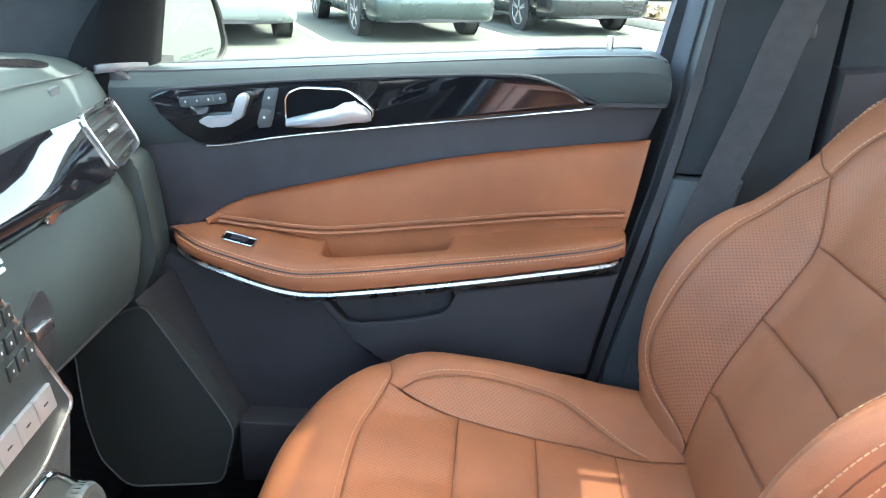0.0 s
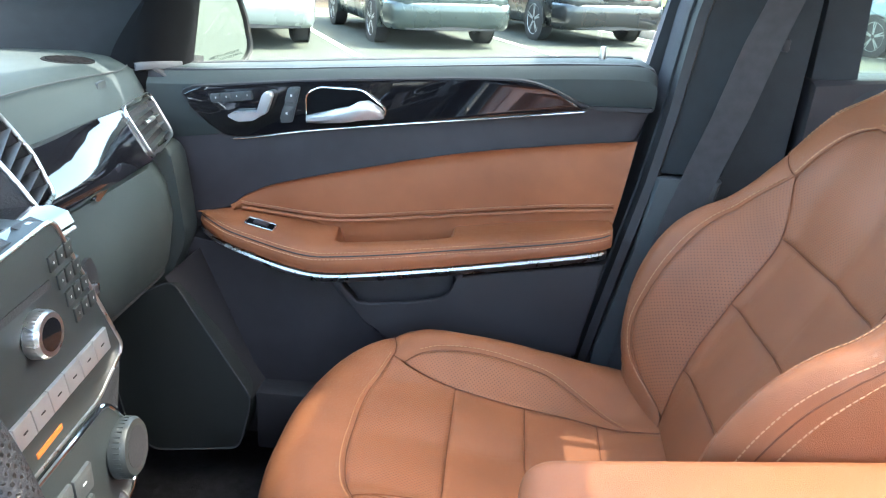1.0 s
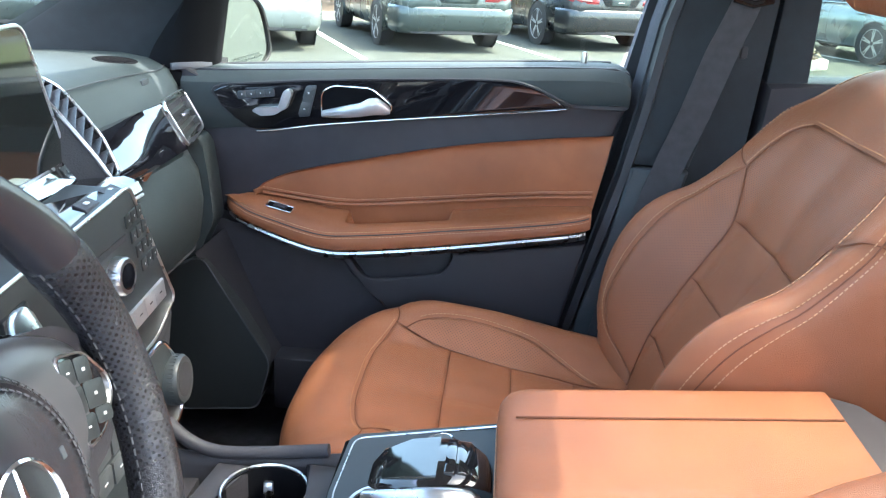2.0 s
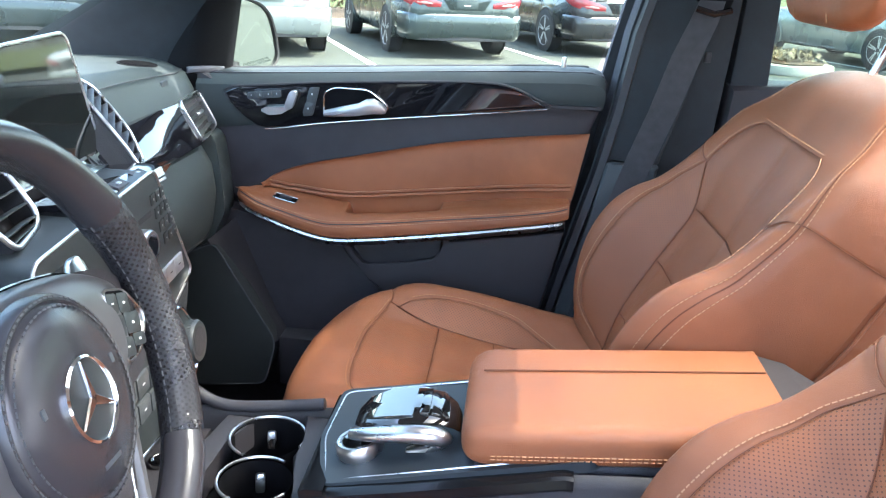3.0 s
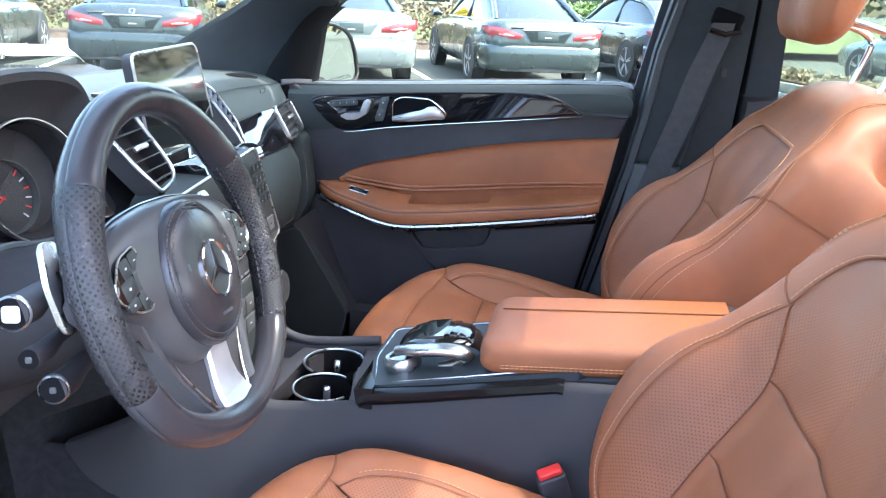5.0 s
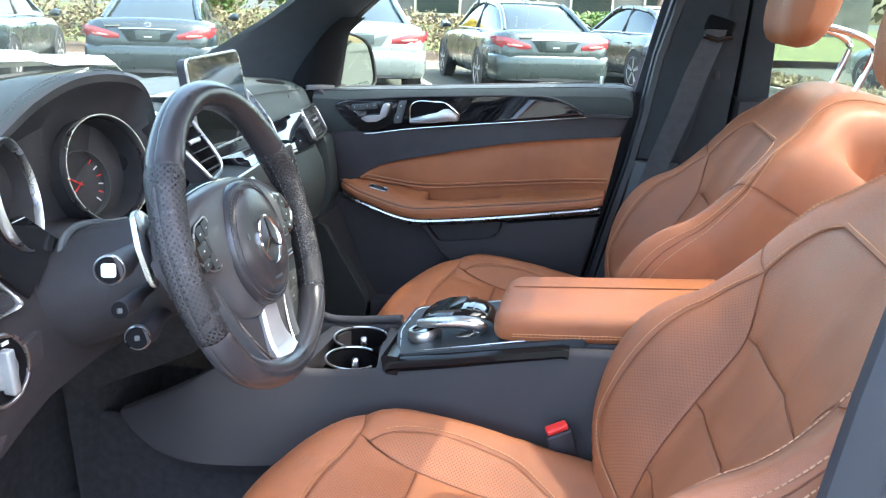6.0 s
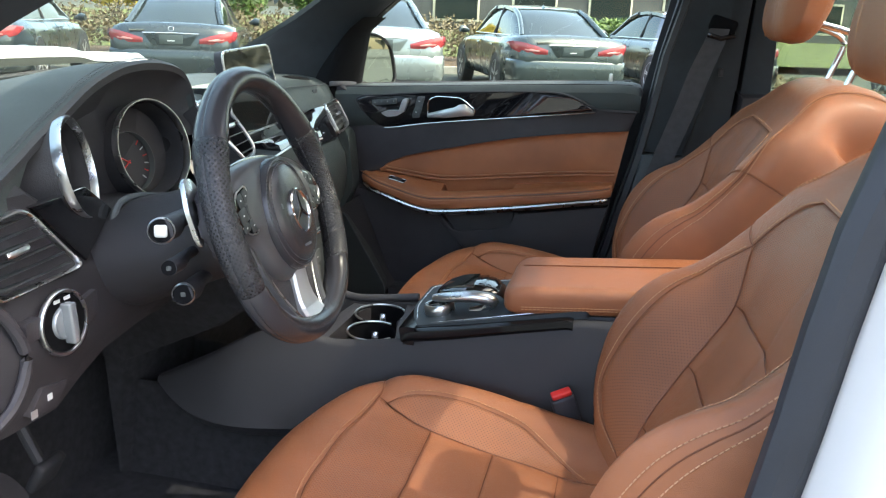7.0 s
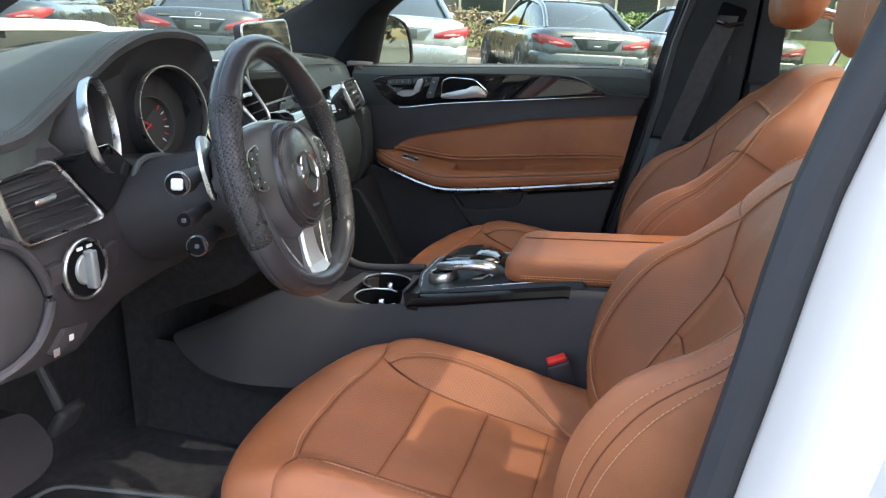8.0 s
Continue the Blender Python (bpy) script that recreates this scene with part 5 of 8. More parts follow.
# driver's side of the dash
low = thing("driver_dash_panel", "black lower dash panel with light switch and side vent", "dashboard")
bm = B()
rings = []
for y, e, zb in ((-0.285, 0.12, 0.845), (-0.270, 0.07, 0.845), (-0.245, 0.03, 0.850), (-0.20, 0.010, 0.855), (-0.13, 0.0, 0.858), (-0.08, 0.0, 0.880), (-0.03, 0.0, 0.897), (0.05, 0.0, 0.905), (0.12, 0.004, 0.905), (0.24, 0.01, 0.905)):
    d = 0.090 * smoothstep(-0.12, -0.03, y)
    rings.append([(-0.50, y, 1.150 - d), (-0.352 - e, y, 1.152 - d), (-0.338 - e, y, 1.140 - d), (-0.340 - e, y, 1.080 - 0.45 * d), (-0.330 - e, y, 1.020), (-0.318 - e, y, 0.970), (-0.318 - e, y, zb + 0.035), (-0.325 - e, y, zb + 0.012), (-0.345 - e, y, zb), (-0.66, y, zb - 0.02), (-0.66, y, 1.04)])
loft(bm, rings)
part("panel_body", bm, PLASTIC_LOW, low)
bm = B()
edge = spline([(-0.337, -0.236, 1.046), (-0.331, -0.211, 1.032), (-0.322, -0.192, 1.005), (-0.318, -0.178, 0.957), (-0.320, -0.198, 0.912), (-0.330, -0.229, 0.887), (-0.350, -0.259, 0.871)], 5)
tube(bm, edge, 0.007, 8)
part("panel_bead", bm, PLASTIC, low, "raised end bead")
vent("side_vent", "silver framed side air vent", [(-0.334, -0.232, 1.116), (-0.338, -0.135, 1.122), (-0.330, -0.052, 1.033), (-0.326, -0.205, 1.034)], 6, parent=low, frame_w=0.0045, slat_mat=PANEL_GREY, frame_mat=SATIN)
bm = B()
slab(bm, [(-0.13, 1.125), (-0.03, 1.13), (0.02, 1.09), (-0.04, 1.035)], "x", -0.331, -0.345, 0.002)
part("vent_wing", bm, PIANO, low, "glossy black vent surround")
m = facing((-0.318, -0.113, 0.979), (1, -0.02, 0.08))
bm = B()
lathe(bm, [(0.0415, 0), (0.0415, 0.004), (0.0400, 0.0060), (0.0375, 0.0058), (0.0362, 0.0035), (0.0362, 0.0)], 48, m)
ls = part("light_switch", bm, SATIN, low, "round light switch with a chrome rim")
bm = B()
lathe(bm, [(0.0, -0.002), (0.0368, -0.002), (0.0368, 0.003), (0, 0.0035)], 36, m)
part("switch_face", bm, BLACK_TRIM, ls)
bm = B()
lathe(bm, [(0, 0.002), (0.0215, 0.002), (0.0210, 0.006), (0.0195, 0.0075), (0, 0.008)], 32, m)
box(bm, (-0.0062, -0.026, 0.004), (0.0062, 0.026, 0.020), 0.003, 3, m)
part("switch_knob", bm, SILVER_PANEL, ls, "silver rotary grip")
for a, b in ((-0.009, 0.029), (0.009, 0.029)):
    bm = B()
    box(bm, (a - 0.005, b - 0.002, 0.004), (a + 0.005, b + 0.002, 0.0054), 0, 1, m)
    part("mark", bm, MARK, ls)
bm = B()
slab(bm, rounded([(-0.175, 0.972), (-0.150, 0.975), (-0.150, 1.000), (-0.175, 0.997)], 0.003), "x", -0.3165, -0.33, 0.001)
part("blank_key", bm, PLASTIC, low)
bm = B()
slab(bm, rounded([(-0.072, 0.960), (-0.045, 0.965), (-0.045, 1.000), (-0.072, 0.995)], 0.003), "x", -0.3165, -0.33, 0.001)
part("blank_key", bm, PLASTIC, low)
bm = B()
slab(bm, rounded([(-0.185, 0.885), (-0.140, 0.878), (-0.115, 0.905), (-0.160, 0.912)], 0.004), "x", -0.3155, -0.335, 0.001)
pb = part("parking_brake_switch", bm, PLASTIC, low, "black parking brake switch")
bm = B()
slab(bm, quad(-0.150, 0.897, 0.008, 0.008), "x", -0.3148, -0.316, 0)
part("mark", bm, MARK, pb)
bm = B()
slab(bm, quad(-0.178, 0.887, 0.010, 0.010), "x", -0.3148, -0.316, 0)
part("mark", bm, SILVER_KEY, pb)

# column, stalks and steering wheel
wheel = thing("steering_wheel", "black leather steering wheel with perforated grips and a silver emblem", "steering wheel")
WC, WN = Vector((-0.1133, 0.0783, 1.0975)), Vector((0.944, 0.071, 0.320))
WM = facing(WC, WN) @ Matrix.Rotation(radians(-5.0), 4, "Z")
R0, RR = 0.176, 0.0170


def rim_point(t):
    """The rim's middle line: a circle flattened below; t in radians from the wheel's right, turning up."""
    x, y = R0 * math.cos(t), R0 * math.sin(t)
    if y < -0.120:
        y = -0.120 + (y + 0.120) * 0.80
    return Vector((x, y, 0))


def S_rim(u, v):
    t, p = u / R0, v / RR
    c = rim_point(t)
    d = (rim_point(t + 0.01) - rim_point(t - 0.01)).normalized()
    out = d.cross(Vector((0, 0, 1)))
    deg = math.degrees(t) % 360
    swell = 1 + 0.14 * max(math.exp(-((((deg - a + 180) % 360) - 180) / 12) ** 2) for a in (33, 147))
    return WM @ (c + (out * math.cos(p) * 1.0 + Vector((0, 0, 1)) * math.sin(p) * 1.12) * RR * swell)


for a, b, mat, lab in ((-36, 34, LEATHER_GRIP, "perforated leather grip"), (34, 146, LEATHER_DARK, "smooth leather rim"), (146, 206, LEATHER_GRIP, "perforated leather grip"), (206, 324, LEATHER_DARK, "smooth leather rim")):
    part("rim", quilt(B(), S_rim, radians(a) * R0, radians(b) * R0, const(0.0), const(2 * math.pi * RR), 40, 24, 0.0012, 40), mat, wheel, lab)
for a0, a1 in ((-36, 34), (146, 206)):
    bm = B()
    stitches(bm, [S_rim(radians(a) * R0, radians(184) * RR) for a in np.linspace(a0, a1, 40)], 0.005, 0.003, 0.001)
    part("stitching", bm, THREAD_BLACK, wheel, "dark grey thread")
bm = B()
SP = rounded([(-0.168, 0.030), (-0.140, 0.056), (-0.085, 0.066), (0.085, 0.066), (0.140, 0.056), (0.168, 0.030), (0.166, -0.020), (0.140, -0.038), (0.100, -0.042), (0.080, -0.078), (0.060, -0.130), (0.056, -0.160), (-0.056, -0.160), (-0.060, -0.130), (-0.080, -0.078), (-0.100, -0.042), (-0.140, -0.038), (-0.166, -0.020)], 0.018)
slab(bm, SP, "z", -0.036, -0.010, 0.010, 3, WM)
part("spoke_cover", bm, PLASTIC, wheel, "black spoke cover")
bm = B()
AC = rounded([(-0.140, 0.046), (-0.092, 0.067), (-0.032, 0.075), (0.032, 0.075), (0.092, 0.067), (0.140, 0.046), (0.150, 0.020), (0.140, -0.014), (0.104, -0.030), (0.092, -0.062), (0.058, -0.090), (0.0, -0.097), (-0.058, -0.090), (-0.092, -0.062), (-0.104, -0.030), (-0.140, -0.014), (-0.150, 0.020)], 0.022, 5)
loft(bm, [[WM @ Vector((x * k, y * k - 0.004 * (1 - k), z)) for x, y in AC] for k, z in ((0.985, -0.026), (1.0, -0.018), (0.99, -0.010), (0.96, -0.0045), (0.90, -0.0005), (0.78, 0.0035), (0.60, 0.0065), (0.35, 0.008), (0.05, 0.008))])
cover = part("airbag_cover", bm, WHEEL_SKIN, wheel, "smooth black airbag cover", sharp=60)
bm = B()
tube(bm, [WM @ Vector((x * 1.004, y * 1.004, -0.020)) for x, y in AC], 0.0020, 6, True, up=WN)
part("cover_gap", bm, PIANO, cover, "dark shut line")
for sx in (-1, 1):
    bm = B()
    loft(bm, [[WM @ Vector((sx * (x + w * c), y + w * 0.5 * c, z + h)) for c, h in ((-1, -0.012), (-0.9, 0.0), (-0.3, 0.006), (0.4, 0.006), (0.95, -0.001), (1, -0.012))] for x, y, z, w in ((0.104, -0.016, -0.016, 0.016), (0.100, -0.040, -0.015, 0.014), (0.092, -0.068, -0.014, 0.012), (0.078, -0.098, -0.012, 0.011), (0.060, -0.128, -0.008, 0.011), (0.046, -0.152, -0.002, 0.012))])
    leg = part("spoke_leg", bm, WHEEL_SKIN, wheel, "curved black spoke leg")
    bm = B()
    tube(bm, spline([WM @ Vector((sx * x, y, z)) for x, y, z in ((0.088, -0.040, -0.014), (0.079, -0.070, -0.012), (0.066, -0.098, -0.010), (0.049, -0.126, -0.006), (0.036, -0.148, 0.000))], 5), 0.0014, 6)
    part("leg_edge", bm, SATIN, leg, "thin silver leg edge")
PM = WM @ Matrix.Translation((0.002, -0.008, 0))
bm = B()
lathe(bm, [(0, 0.0), (0.0775, 0.0), (0.0772, 0.008), (0.0745, 0.0125), (0.0715, 0.0130), (0.0700, 0.0118), (0.0675, 0.0150), (0.052, 0.0195), (0.034, 0.022), (0, 0.022)], 64, PM)
pad = part("airbag_pad", bm, LEATHER_DARK, wheel, "black leather airbag pad")
for rr, hh in ((0.0732, 0.0130), (0.0668, 0.0158)):
    bm = B()
    stitches(bm, [PM @ Vector((rr * math.cos(t), rr * math.sin(t), hh)) for t in np.linspace(0, 2 * math.pi, 90)], 0.004, 0.002, 0.0007)
    part("stitching", bm, THREAD_BLACK, pad, "dark grey thread")
bm = B()
lathe(bm, [(0, 0.0215), (0.0290, 0.0215), (0.0290, 0.0232), (0, 0.0232)], 40, PM)
part("emblem_field", bm, PANEL_GREY, pad, "grey emblem field")
bm = B()
lathe(bm, [(0.0300, 0.0205), (0.0302, 0.0250), (0.0285, 0.0262), (0.0268, 0.0240), (0.0268, 0.0205)], 48, PM)
em = part("emblem_ring", bm, CHROME, pad, "silver emblem ring")
for k in range(3):
    bm = B()
    slab(bm, [(-0.0042, 0.0), (0.0, -0.003), (0.0042, 0.0), (0.0008, 0.0275), (-0.0008, 0.0275)], "z", 0.0225, 0.0262, 0.0012, 1, PM @ Matrix.Rotation(radians(120 * k), 4, "Z"))
    part("emblem_bar", bm, CHROME, em)
bm = B()
slab(bm, quad(0.002, -0.047, 0.024, 0.0035), "z", 0.0190, 0.0205, 0, 1, PM)
part("airbag_print", bm, GREY, pad)
for sx in (-1, 1):
    bm = B()
    slab(bm, quad(sx * 0.047, 0.012, 0.004, 0.007), "z", 0.0190, 0.0208, 0, 1, PM)
    part("mark", bm, GREY, pad)
for sx in (-1, 1):
    po = rounded([(sx * 0.100, 0.044), (sx * 0.130, 0.036), (sx * 0.148, 0.012), (sx * 0.146, 0.000), (sx * 0.122, -0.016), (sx * 0.098, -0.018), (sx * 0.094, 0.010)], 0.007)
    bm = B()
    slab(bm, po, "z", -0.010, 0.0005, 0.002, 2, WM @ Matrix.Translation((0, 0, 0.003)))
    pod = part("button_pod", bm, PIANO, wheel, "black button pod")
    bm = B()
    tube(bm, [WM @ Vector((x, y, 0.0032)) for x, y in po], 0.0011, 6, True, up=WN)
    part("pod_rim", bm, SATIN, pod, "thin silver rim")
    for k, (x, y, w, h) in enumerate(((0.1065, 0.0305, 0.0150, 0.0165), (0.1235, 0.0262, 0.0165, 0.0165), (0.1050, 0.0120, 0.0175, 0.0175), (0.1265, 0.0080, 0.0230, 0.0175), (0.1065, -0.0065, 0.0190, 0.0160), (0.1275, -0.0070, 0.0190, 0.0105))):
        bm = B()
        slab(bm, rounded(quad(sx * x, y, w, h, -sx * 13), 0.0025), "z", 0.001, 0.0042, 0.0007, 2, WM)
        part("wheel_button", bm, PANEL_GREY, pod)
        bm = B()
        slab(bm, quad(sx * x, y, 0.0034, 0.0012 + 0.0008 * (k % 2), -sx * 13), "z", 0.0040, 0.0044, 0, 1, WM)
        part("mark", bm, MARK, pod)
bm = B()
loft(bm, [[WM @ Vector((x, y, z)) for x, z in ((-w, z0), (-w * 0.9, z0 + 0.004), (0, z0 + 0.006), (w * 0.9, z0 + 0.004), (w, z0), (0.9 * w, z0 - 0.008), (-0.9 * w, z0 - 0.008))] for y, w, z0 in ((-0.070, 0.022, -0.004), (-0.090, 0.022, -0.005), (-0.110, 0.023, -0.006), (-0.126, 0.026, -0.005), (-0.136, 0.029, -0.002))])
lsp = part("lower_spoke", bm, SILVER_PAINT, wheel, "satin silver lower spoke")
bm = B()
loft(bm, [[WM @ Vector((x, y, z)) for x, z in ((-w, z0), (-w * 0.9, z0 + 0.004), (0, z0 + 0.005), (w * 0.9, z0 + 0.004), (w, z0), (0.9 * w, z0 - 0.008), (-0.9 * w, z0 - 0.008))] for y, w, z0 in ((-0.1365, 0.029, -0.002), (-0.148, 0.033, 0.003), (-0.158, 0.035, 0.009))])
part("spoke_end", bm, SILVER_PAINT, lsp)
for sx in (-1, 1):
    bm = B()
    slab(bm, rounded([(sx * 0.140, 0.066), (sx * 0.162, 0.070), (sx * 0.172, 0.030), (sx * 0.170, -0.010), (sx * 0.160, -0.014), (sx * 0.150, 0.020), (sx * 0.130, 0.030)], 0.008), "z", -0.044, -0.038, 0.002, 2, WM)
    part("shift_paddle", bm, SATIN, wheel, "silver shift paddle")
col = thing("steering_column", "black steering column shroud with three stalks", "steering column")
bm = B()
loft(bm, [[WM @ Vector((w * math.cos(t), h * math.sin(t) - 0.006, z)) for t in (2 * math.pi * k / 24 for k in range(24))] for z, w, h in ((-0.036, 0.060, 0.055), (-0.06, 0.070, 0.062), (-0.12, 0.075, 0.066), (-0.24, 0.085, 0.075))])
part("shroud", bm, PLASTIC_LOW, col)
for (x, y, z, y0, r), cap, mat in zip(((-0.185, -0.098, 1.104, 0.05, 0.0150), (-0.190, -0.078, 1.052, 0.05, 0.0100), (-0.186, -0.056, 1.012, 0.05, 0.0135)), (1, 0, 0), (PLASTIC, PLASTIC, PLASTIC)):
    bm = B()
    tube(bm, [(x - 0.02, y0, z - 0.004), (x - 0.008, y + 0.05, z), (x, y + 0.02, z), (x, y, z)], [r * 0.6, r * 0.75, r, r], 20, up=(1, 0, 0))
    st = part("stalk", bm, mat, col, "black column stalk")
    bm = B()
    lathe(bm, [(0, 0), (r * 0.92, 0), (r * 0.9, 0.003), (0, 0.004)], 24, facing((x, y, z), (0.35, -1, 0.12)))
    part("stalk_end", bm, BLACK_TRIM, st)
    if r > 0.012:
        bm = B()
        lathe(bm, [(r * 0.95, -0.004), (r * 1.06, -0.003), (r * 1.06, 0.002), (r * 0.95, 0.0035), (r * 0.90, 0.002)], 28, facing((x, y, z), (0.35, -1, 0.12)))
        part("stalk_ring", bm, SATIN, st, "thin silver end ring")
    bm = B()
    if cap:
        box(bm, (-0.0075, -0.0075, 0.002), (0.0075, 0.0075, 0.007), 0.003, 3, facing((x, y, z), (0.35, -1, 0.12)))
        part("stalk_button", bm, MARK, st, "pale square end button")
    else:
        box(bm, (-0.003, -0.003, 0.003), (0.003, 0.003, 0.0046), 0.001, 1, facing((x, y, z), (0.35, -1, 0.12)))
        part("mark", bm, VENT_GREY, st)
bm = B()
slab(bm, rounded([(0.012, 1.070), (0.035, 1.092), (0.10, 1.088), (0.20, 1.075), (0.25, 1.06), (0.24, 0.93), (0.09, 0.915), (0.03, 0.95), (0.012, 1.00)], 0.02), "x", -0.325, -0.40, 0.006)
part("column_panel", bm, PLASTIC_LOW, col)
bm = B()
tube(bm, [(-0.326, p.x, p.y) for p in spline([(0.035, 0.95, 0), (0.012, 1.00, 0), (0.008, 1.05, 0), (0.018, 1.085, 0), (0.040, 1.098, 0), (0.079, 1.096, 0), (0.12, 1.086, 0), (0.15, 1.082, 0)], 5)], 0.005, 8)
part("panel_edge", bm, GREY, col)


# ---- centre console ----
cons = thing("centre_console", "black centre console with cup holders and silver edged controls", "console")
CY0, CY1 = 0.372, 0.592
CON_Z = curve1([(-0.40, 0.770), (-0.20, 0.782), (-0.10, 0.790), (0.0, 0.805), (0.13, 0.842), (0.26, 0.872), (0.50, 0.885)])
FLARE = curve1([(-0.52, 0.345), (-0.44, 0.330), (-0.39, 0.322), (-0.32, 0.318), (-0.20, 0.345), (-0.12, 0.366), (-0.04, CY0)])
LOWER = curve1([(-0.488, 0.668), (-0.470, 0.645), (-0.438, 0.614), (-0.393, 0.596), (-0.324, 0.590), (-0.21, 0.590), (0.0, 0.600)])
UPPER = curve1([(-0.488, 0.680), (-0.440, 0.708), (-0.386, 0.738), (-0.342, 0.764), (-0.29, 0.796), (-0.245, 0.814), (-0.20, 0.806), (-0.16, 0.790), (-0.10, 0.790), (0.0, 0.805)])
for y0, y1, nm in ((CY0, CY0 + 0.020, "near"), (CY1 - 0.006, CY1 + 0.014, "far")):
    bm = B()
    rings = []
    for x in np.linspace(-0.487 if nm == "near" else -0.36, 0.62, 40):
        if nm == "near":
            ya, zl, z = FLARE(x) if x < -0.04 else y0, LOWER(x) if x < 0 else 0.60, UPPER(x) if x < 0 else CON_Z(x)
        else:
            ya, zl, z = y0, 0.43, CON_Z(x) + 0.012 * smoothstep(-0.20, -0.30, x)
        yb = ya + y1 - y0
        k = 0.016 if nm == "near" else 0
        f_ = min(1.0, (z - zl) / 0.10)
        rings.append([(x, ya + 0.012, zl), (x, ya - k * f_, zl + 0.03 * f_), (x, ya - k * 0.6 * f_, (zl + z) / 2), (x, ya, z - 0.012 * f_), (x, ya + 0.004, z - 0.003), (x, (ya + yb) / 2, z), (x, yb - 0.004, z - 0.003), (x, yb, z - 0.012), (x, yb, zl)])
    loft(bm, rings)
    part("side_wall", bm, PLASTIC_LOW, cons, "smooth dark console side")
    bm = B()
    box(bm, (-0.62, y0 + 0.012, 0.43), (0.62, y1 + 0.004, 0.64), 0.004)
    part("console_skirt", bm, CARPET, cons, "black carpeted skirt")
bm = B()
tube(bm, spline([(-0.05, CY1 + 0.004, 0.802), (-0.13, CY1 + 0.004, 0.790), (-0.19, CY1 + 0.004, 0.786), (-0.23, CY1 + 0.006, 0.800), (-0.26, CY1 + 0.010, 0.830), (-0.275, CY1 + 0.015, 0.86)], 6), 0.0085, 10)
part("side_rail", bm, PLASTIC, cons, "dark curved side rail")
# tray with cup holders
bm = B()
loft(bm, [[(x, CY0 + 0.018, z), (x, CY1 - 0.004, z), (x, CY1 - 0.004, z - 0.07), (x, CY0 + 0.018, z - 0.07)] for x, z in ((-0.36, 0.742), (-0.25, 0.748), (-0.21, 0.752))])
part("front_tray", bm, PLASTIC, cons)
bm = B()
lathe(bm, [(0, 0), (0.016, 0), (0.016, 0.004), (0.013, 0.005), (0.011, 0.003), (0, 0.003)], 24, pose(-0.245, 0.500, 0.750))
sock = part("power_socket", bm, CHROME, cons, "round power socket with chrome ring")
bm = B()
lathe(bm, [(0, 0.002), (0.011, 0.002), (0.009, 0.007), (0, 0.008)], 24, pose(-0.245, 0.500, 0.750))
part("socket_cap", bm, PIANO, sock)
bm = B()
cups = ((-0.112, 0.535), (-0.098, 0.440))
plate = rounded([(-0.205, CY0 + 0.022), (-0.012, CY0 + 0.022), (-0.012, CY1 - 0.008), (-0.150, CY1 - 0.008), (-0.185, 0.52)], 0.012)
slab(bm, plate, "z", 0.690, 0.700, 0.0)
part("cup_floor", bm, RUBBER, cons)
bm = B()
for (cx, cy), r in zip(cups, (0.047, 0.044)):
    ring = [(cx + (r + 0.003) * math.cos(t), cy + (r + 0.003) * math.sin(t), 0.783 + (cx + 0.1) * 0.1) for t in np.linspace(radians(-20 if cy > 0.5 else 60), radians(250 if cy > 0.5 else 330), 28)]
    tube(bm, ring, 0.0020, 8)
part("cup_rim", bm, SATIN, cons, "chrome cup holder rims")
for (cx, cy), r in zip(cups, (0.047, 0.044)):
    bm = B()
    rings = []
    for rr, z in ((r, 0.780), (r, 0.74), (r * 0.96, 0.702), (0.0001, 0.701)):
        rings.append([(cx + rr * math.cos(2 * math.pi * k / 32), cy + rr * math.sin(2 * math.pi * k / 32), z) for k in range(32)])
    loft(bm, rings, caps=False)
    part("cup_well", bm, BLACK_TRIM, cons, "black cup holder well")
    bm = B()
    lathe(bm, [(0, 0), (r * 0.62, 0), (r * 0.62, 0.002), (0, 0.002)], 28, pose(cx, cy, 0.703))
    part("cup_mat", bm, PLASTIC_LOW, cons)
    for a in (100, 215, 330):
        bm = B()
        box(bm, (r * 0.78, -0.006, -0.030), (r * 0.98, 0.006, -0.004), 0.003, 2, pose(cx, cy, 0.780) @ Matrix.Rotation(radians(a), 4, "Z") @ Matrix.Rotation(radians(14), 4, "Y"))
        part("cup_finger", bm, SATIN, cons, "silver grip finger")
bm = B()
slab(bm, [(-0.212, CY0 + 0.02), (-0.165, CY0 + 0.02), (-0.168, 0.52), (-0.135, CY1 - 0.006), (-0.185, CY1 - 0.006)], "z", 0.74, 0.778, 0.004)
part("cup_surround", bm, PLASTIC, cons)
bm = B()
slab(bm, [(-0.045, CY0 + 0.02), (-0.014, CY0 + 0.02), (-0.014, CY1 - 0.006), (-0.075, CY1 - 0.006), (-0.058, 0.53), (-0.066, 0.49), (-0.050, 0.45)], "z", 0.74, 0.788, 0.004)
part("cup_surround", bm, PLASTIC, cons)
# controller deck
DECK = [Vector(p) for p in ((-0.006, 0.384, 0.826), (-0.026, 0.470, 0.831), (-0.020, 0.582, 0.836), (0.300, 0.582, 0.898), (0.300, 0.384, 0.893))]
rim = round3(DECK, 0.014)
bm = B()
loft(bm, [[p - Vector((0, 0, 0.014)) for p in rim], [p for p in rim]])
deck = part("control_deck", bm, DECK_DARK, cons, "dark control deck")
bm = B()
dm = sum(DECK, Vector()) / 5
tube(bm, [Vector((dm.x + (p.x - dm.x) * 0.955, dm.y + (p.y - dm.y) * 0.925, p.z + 0.0006)) for p in rim], 0.0012, 6, True)
part("deck_edge", bm, SATIN, deck, "bright deck inlay line")
bm = B()
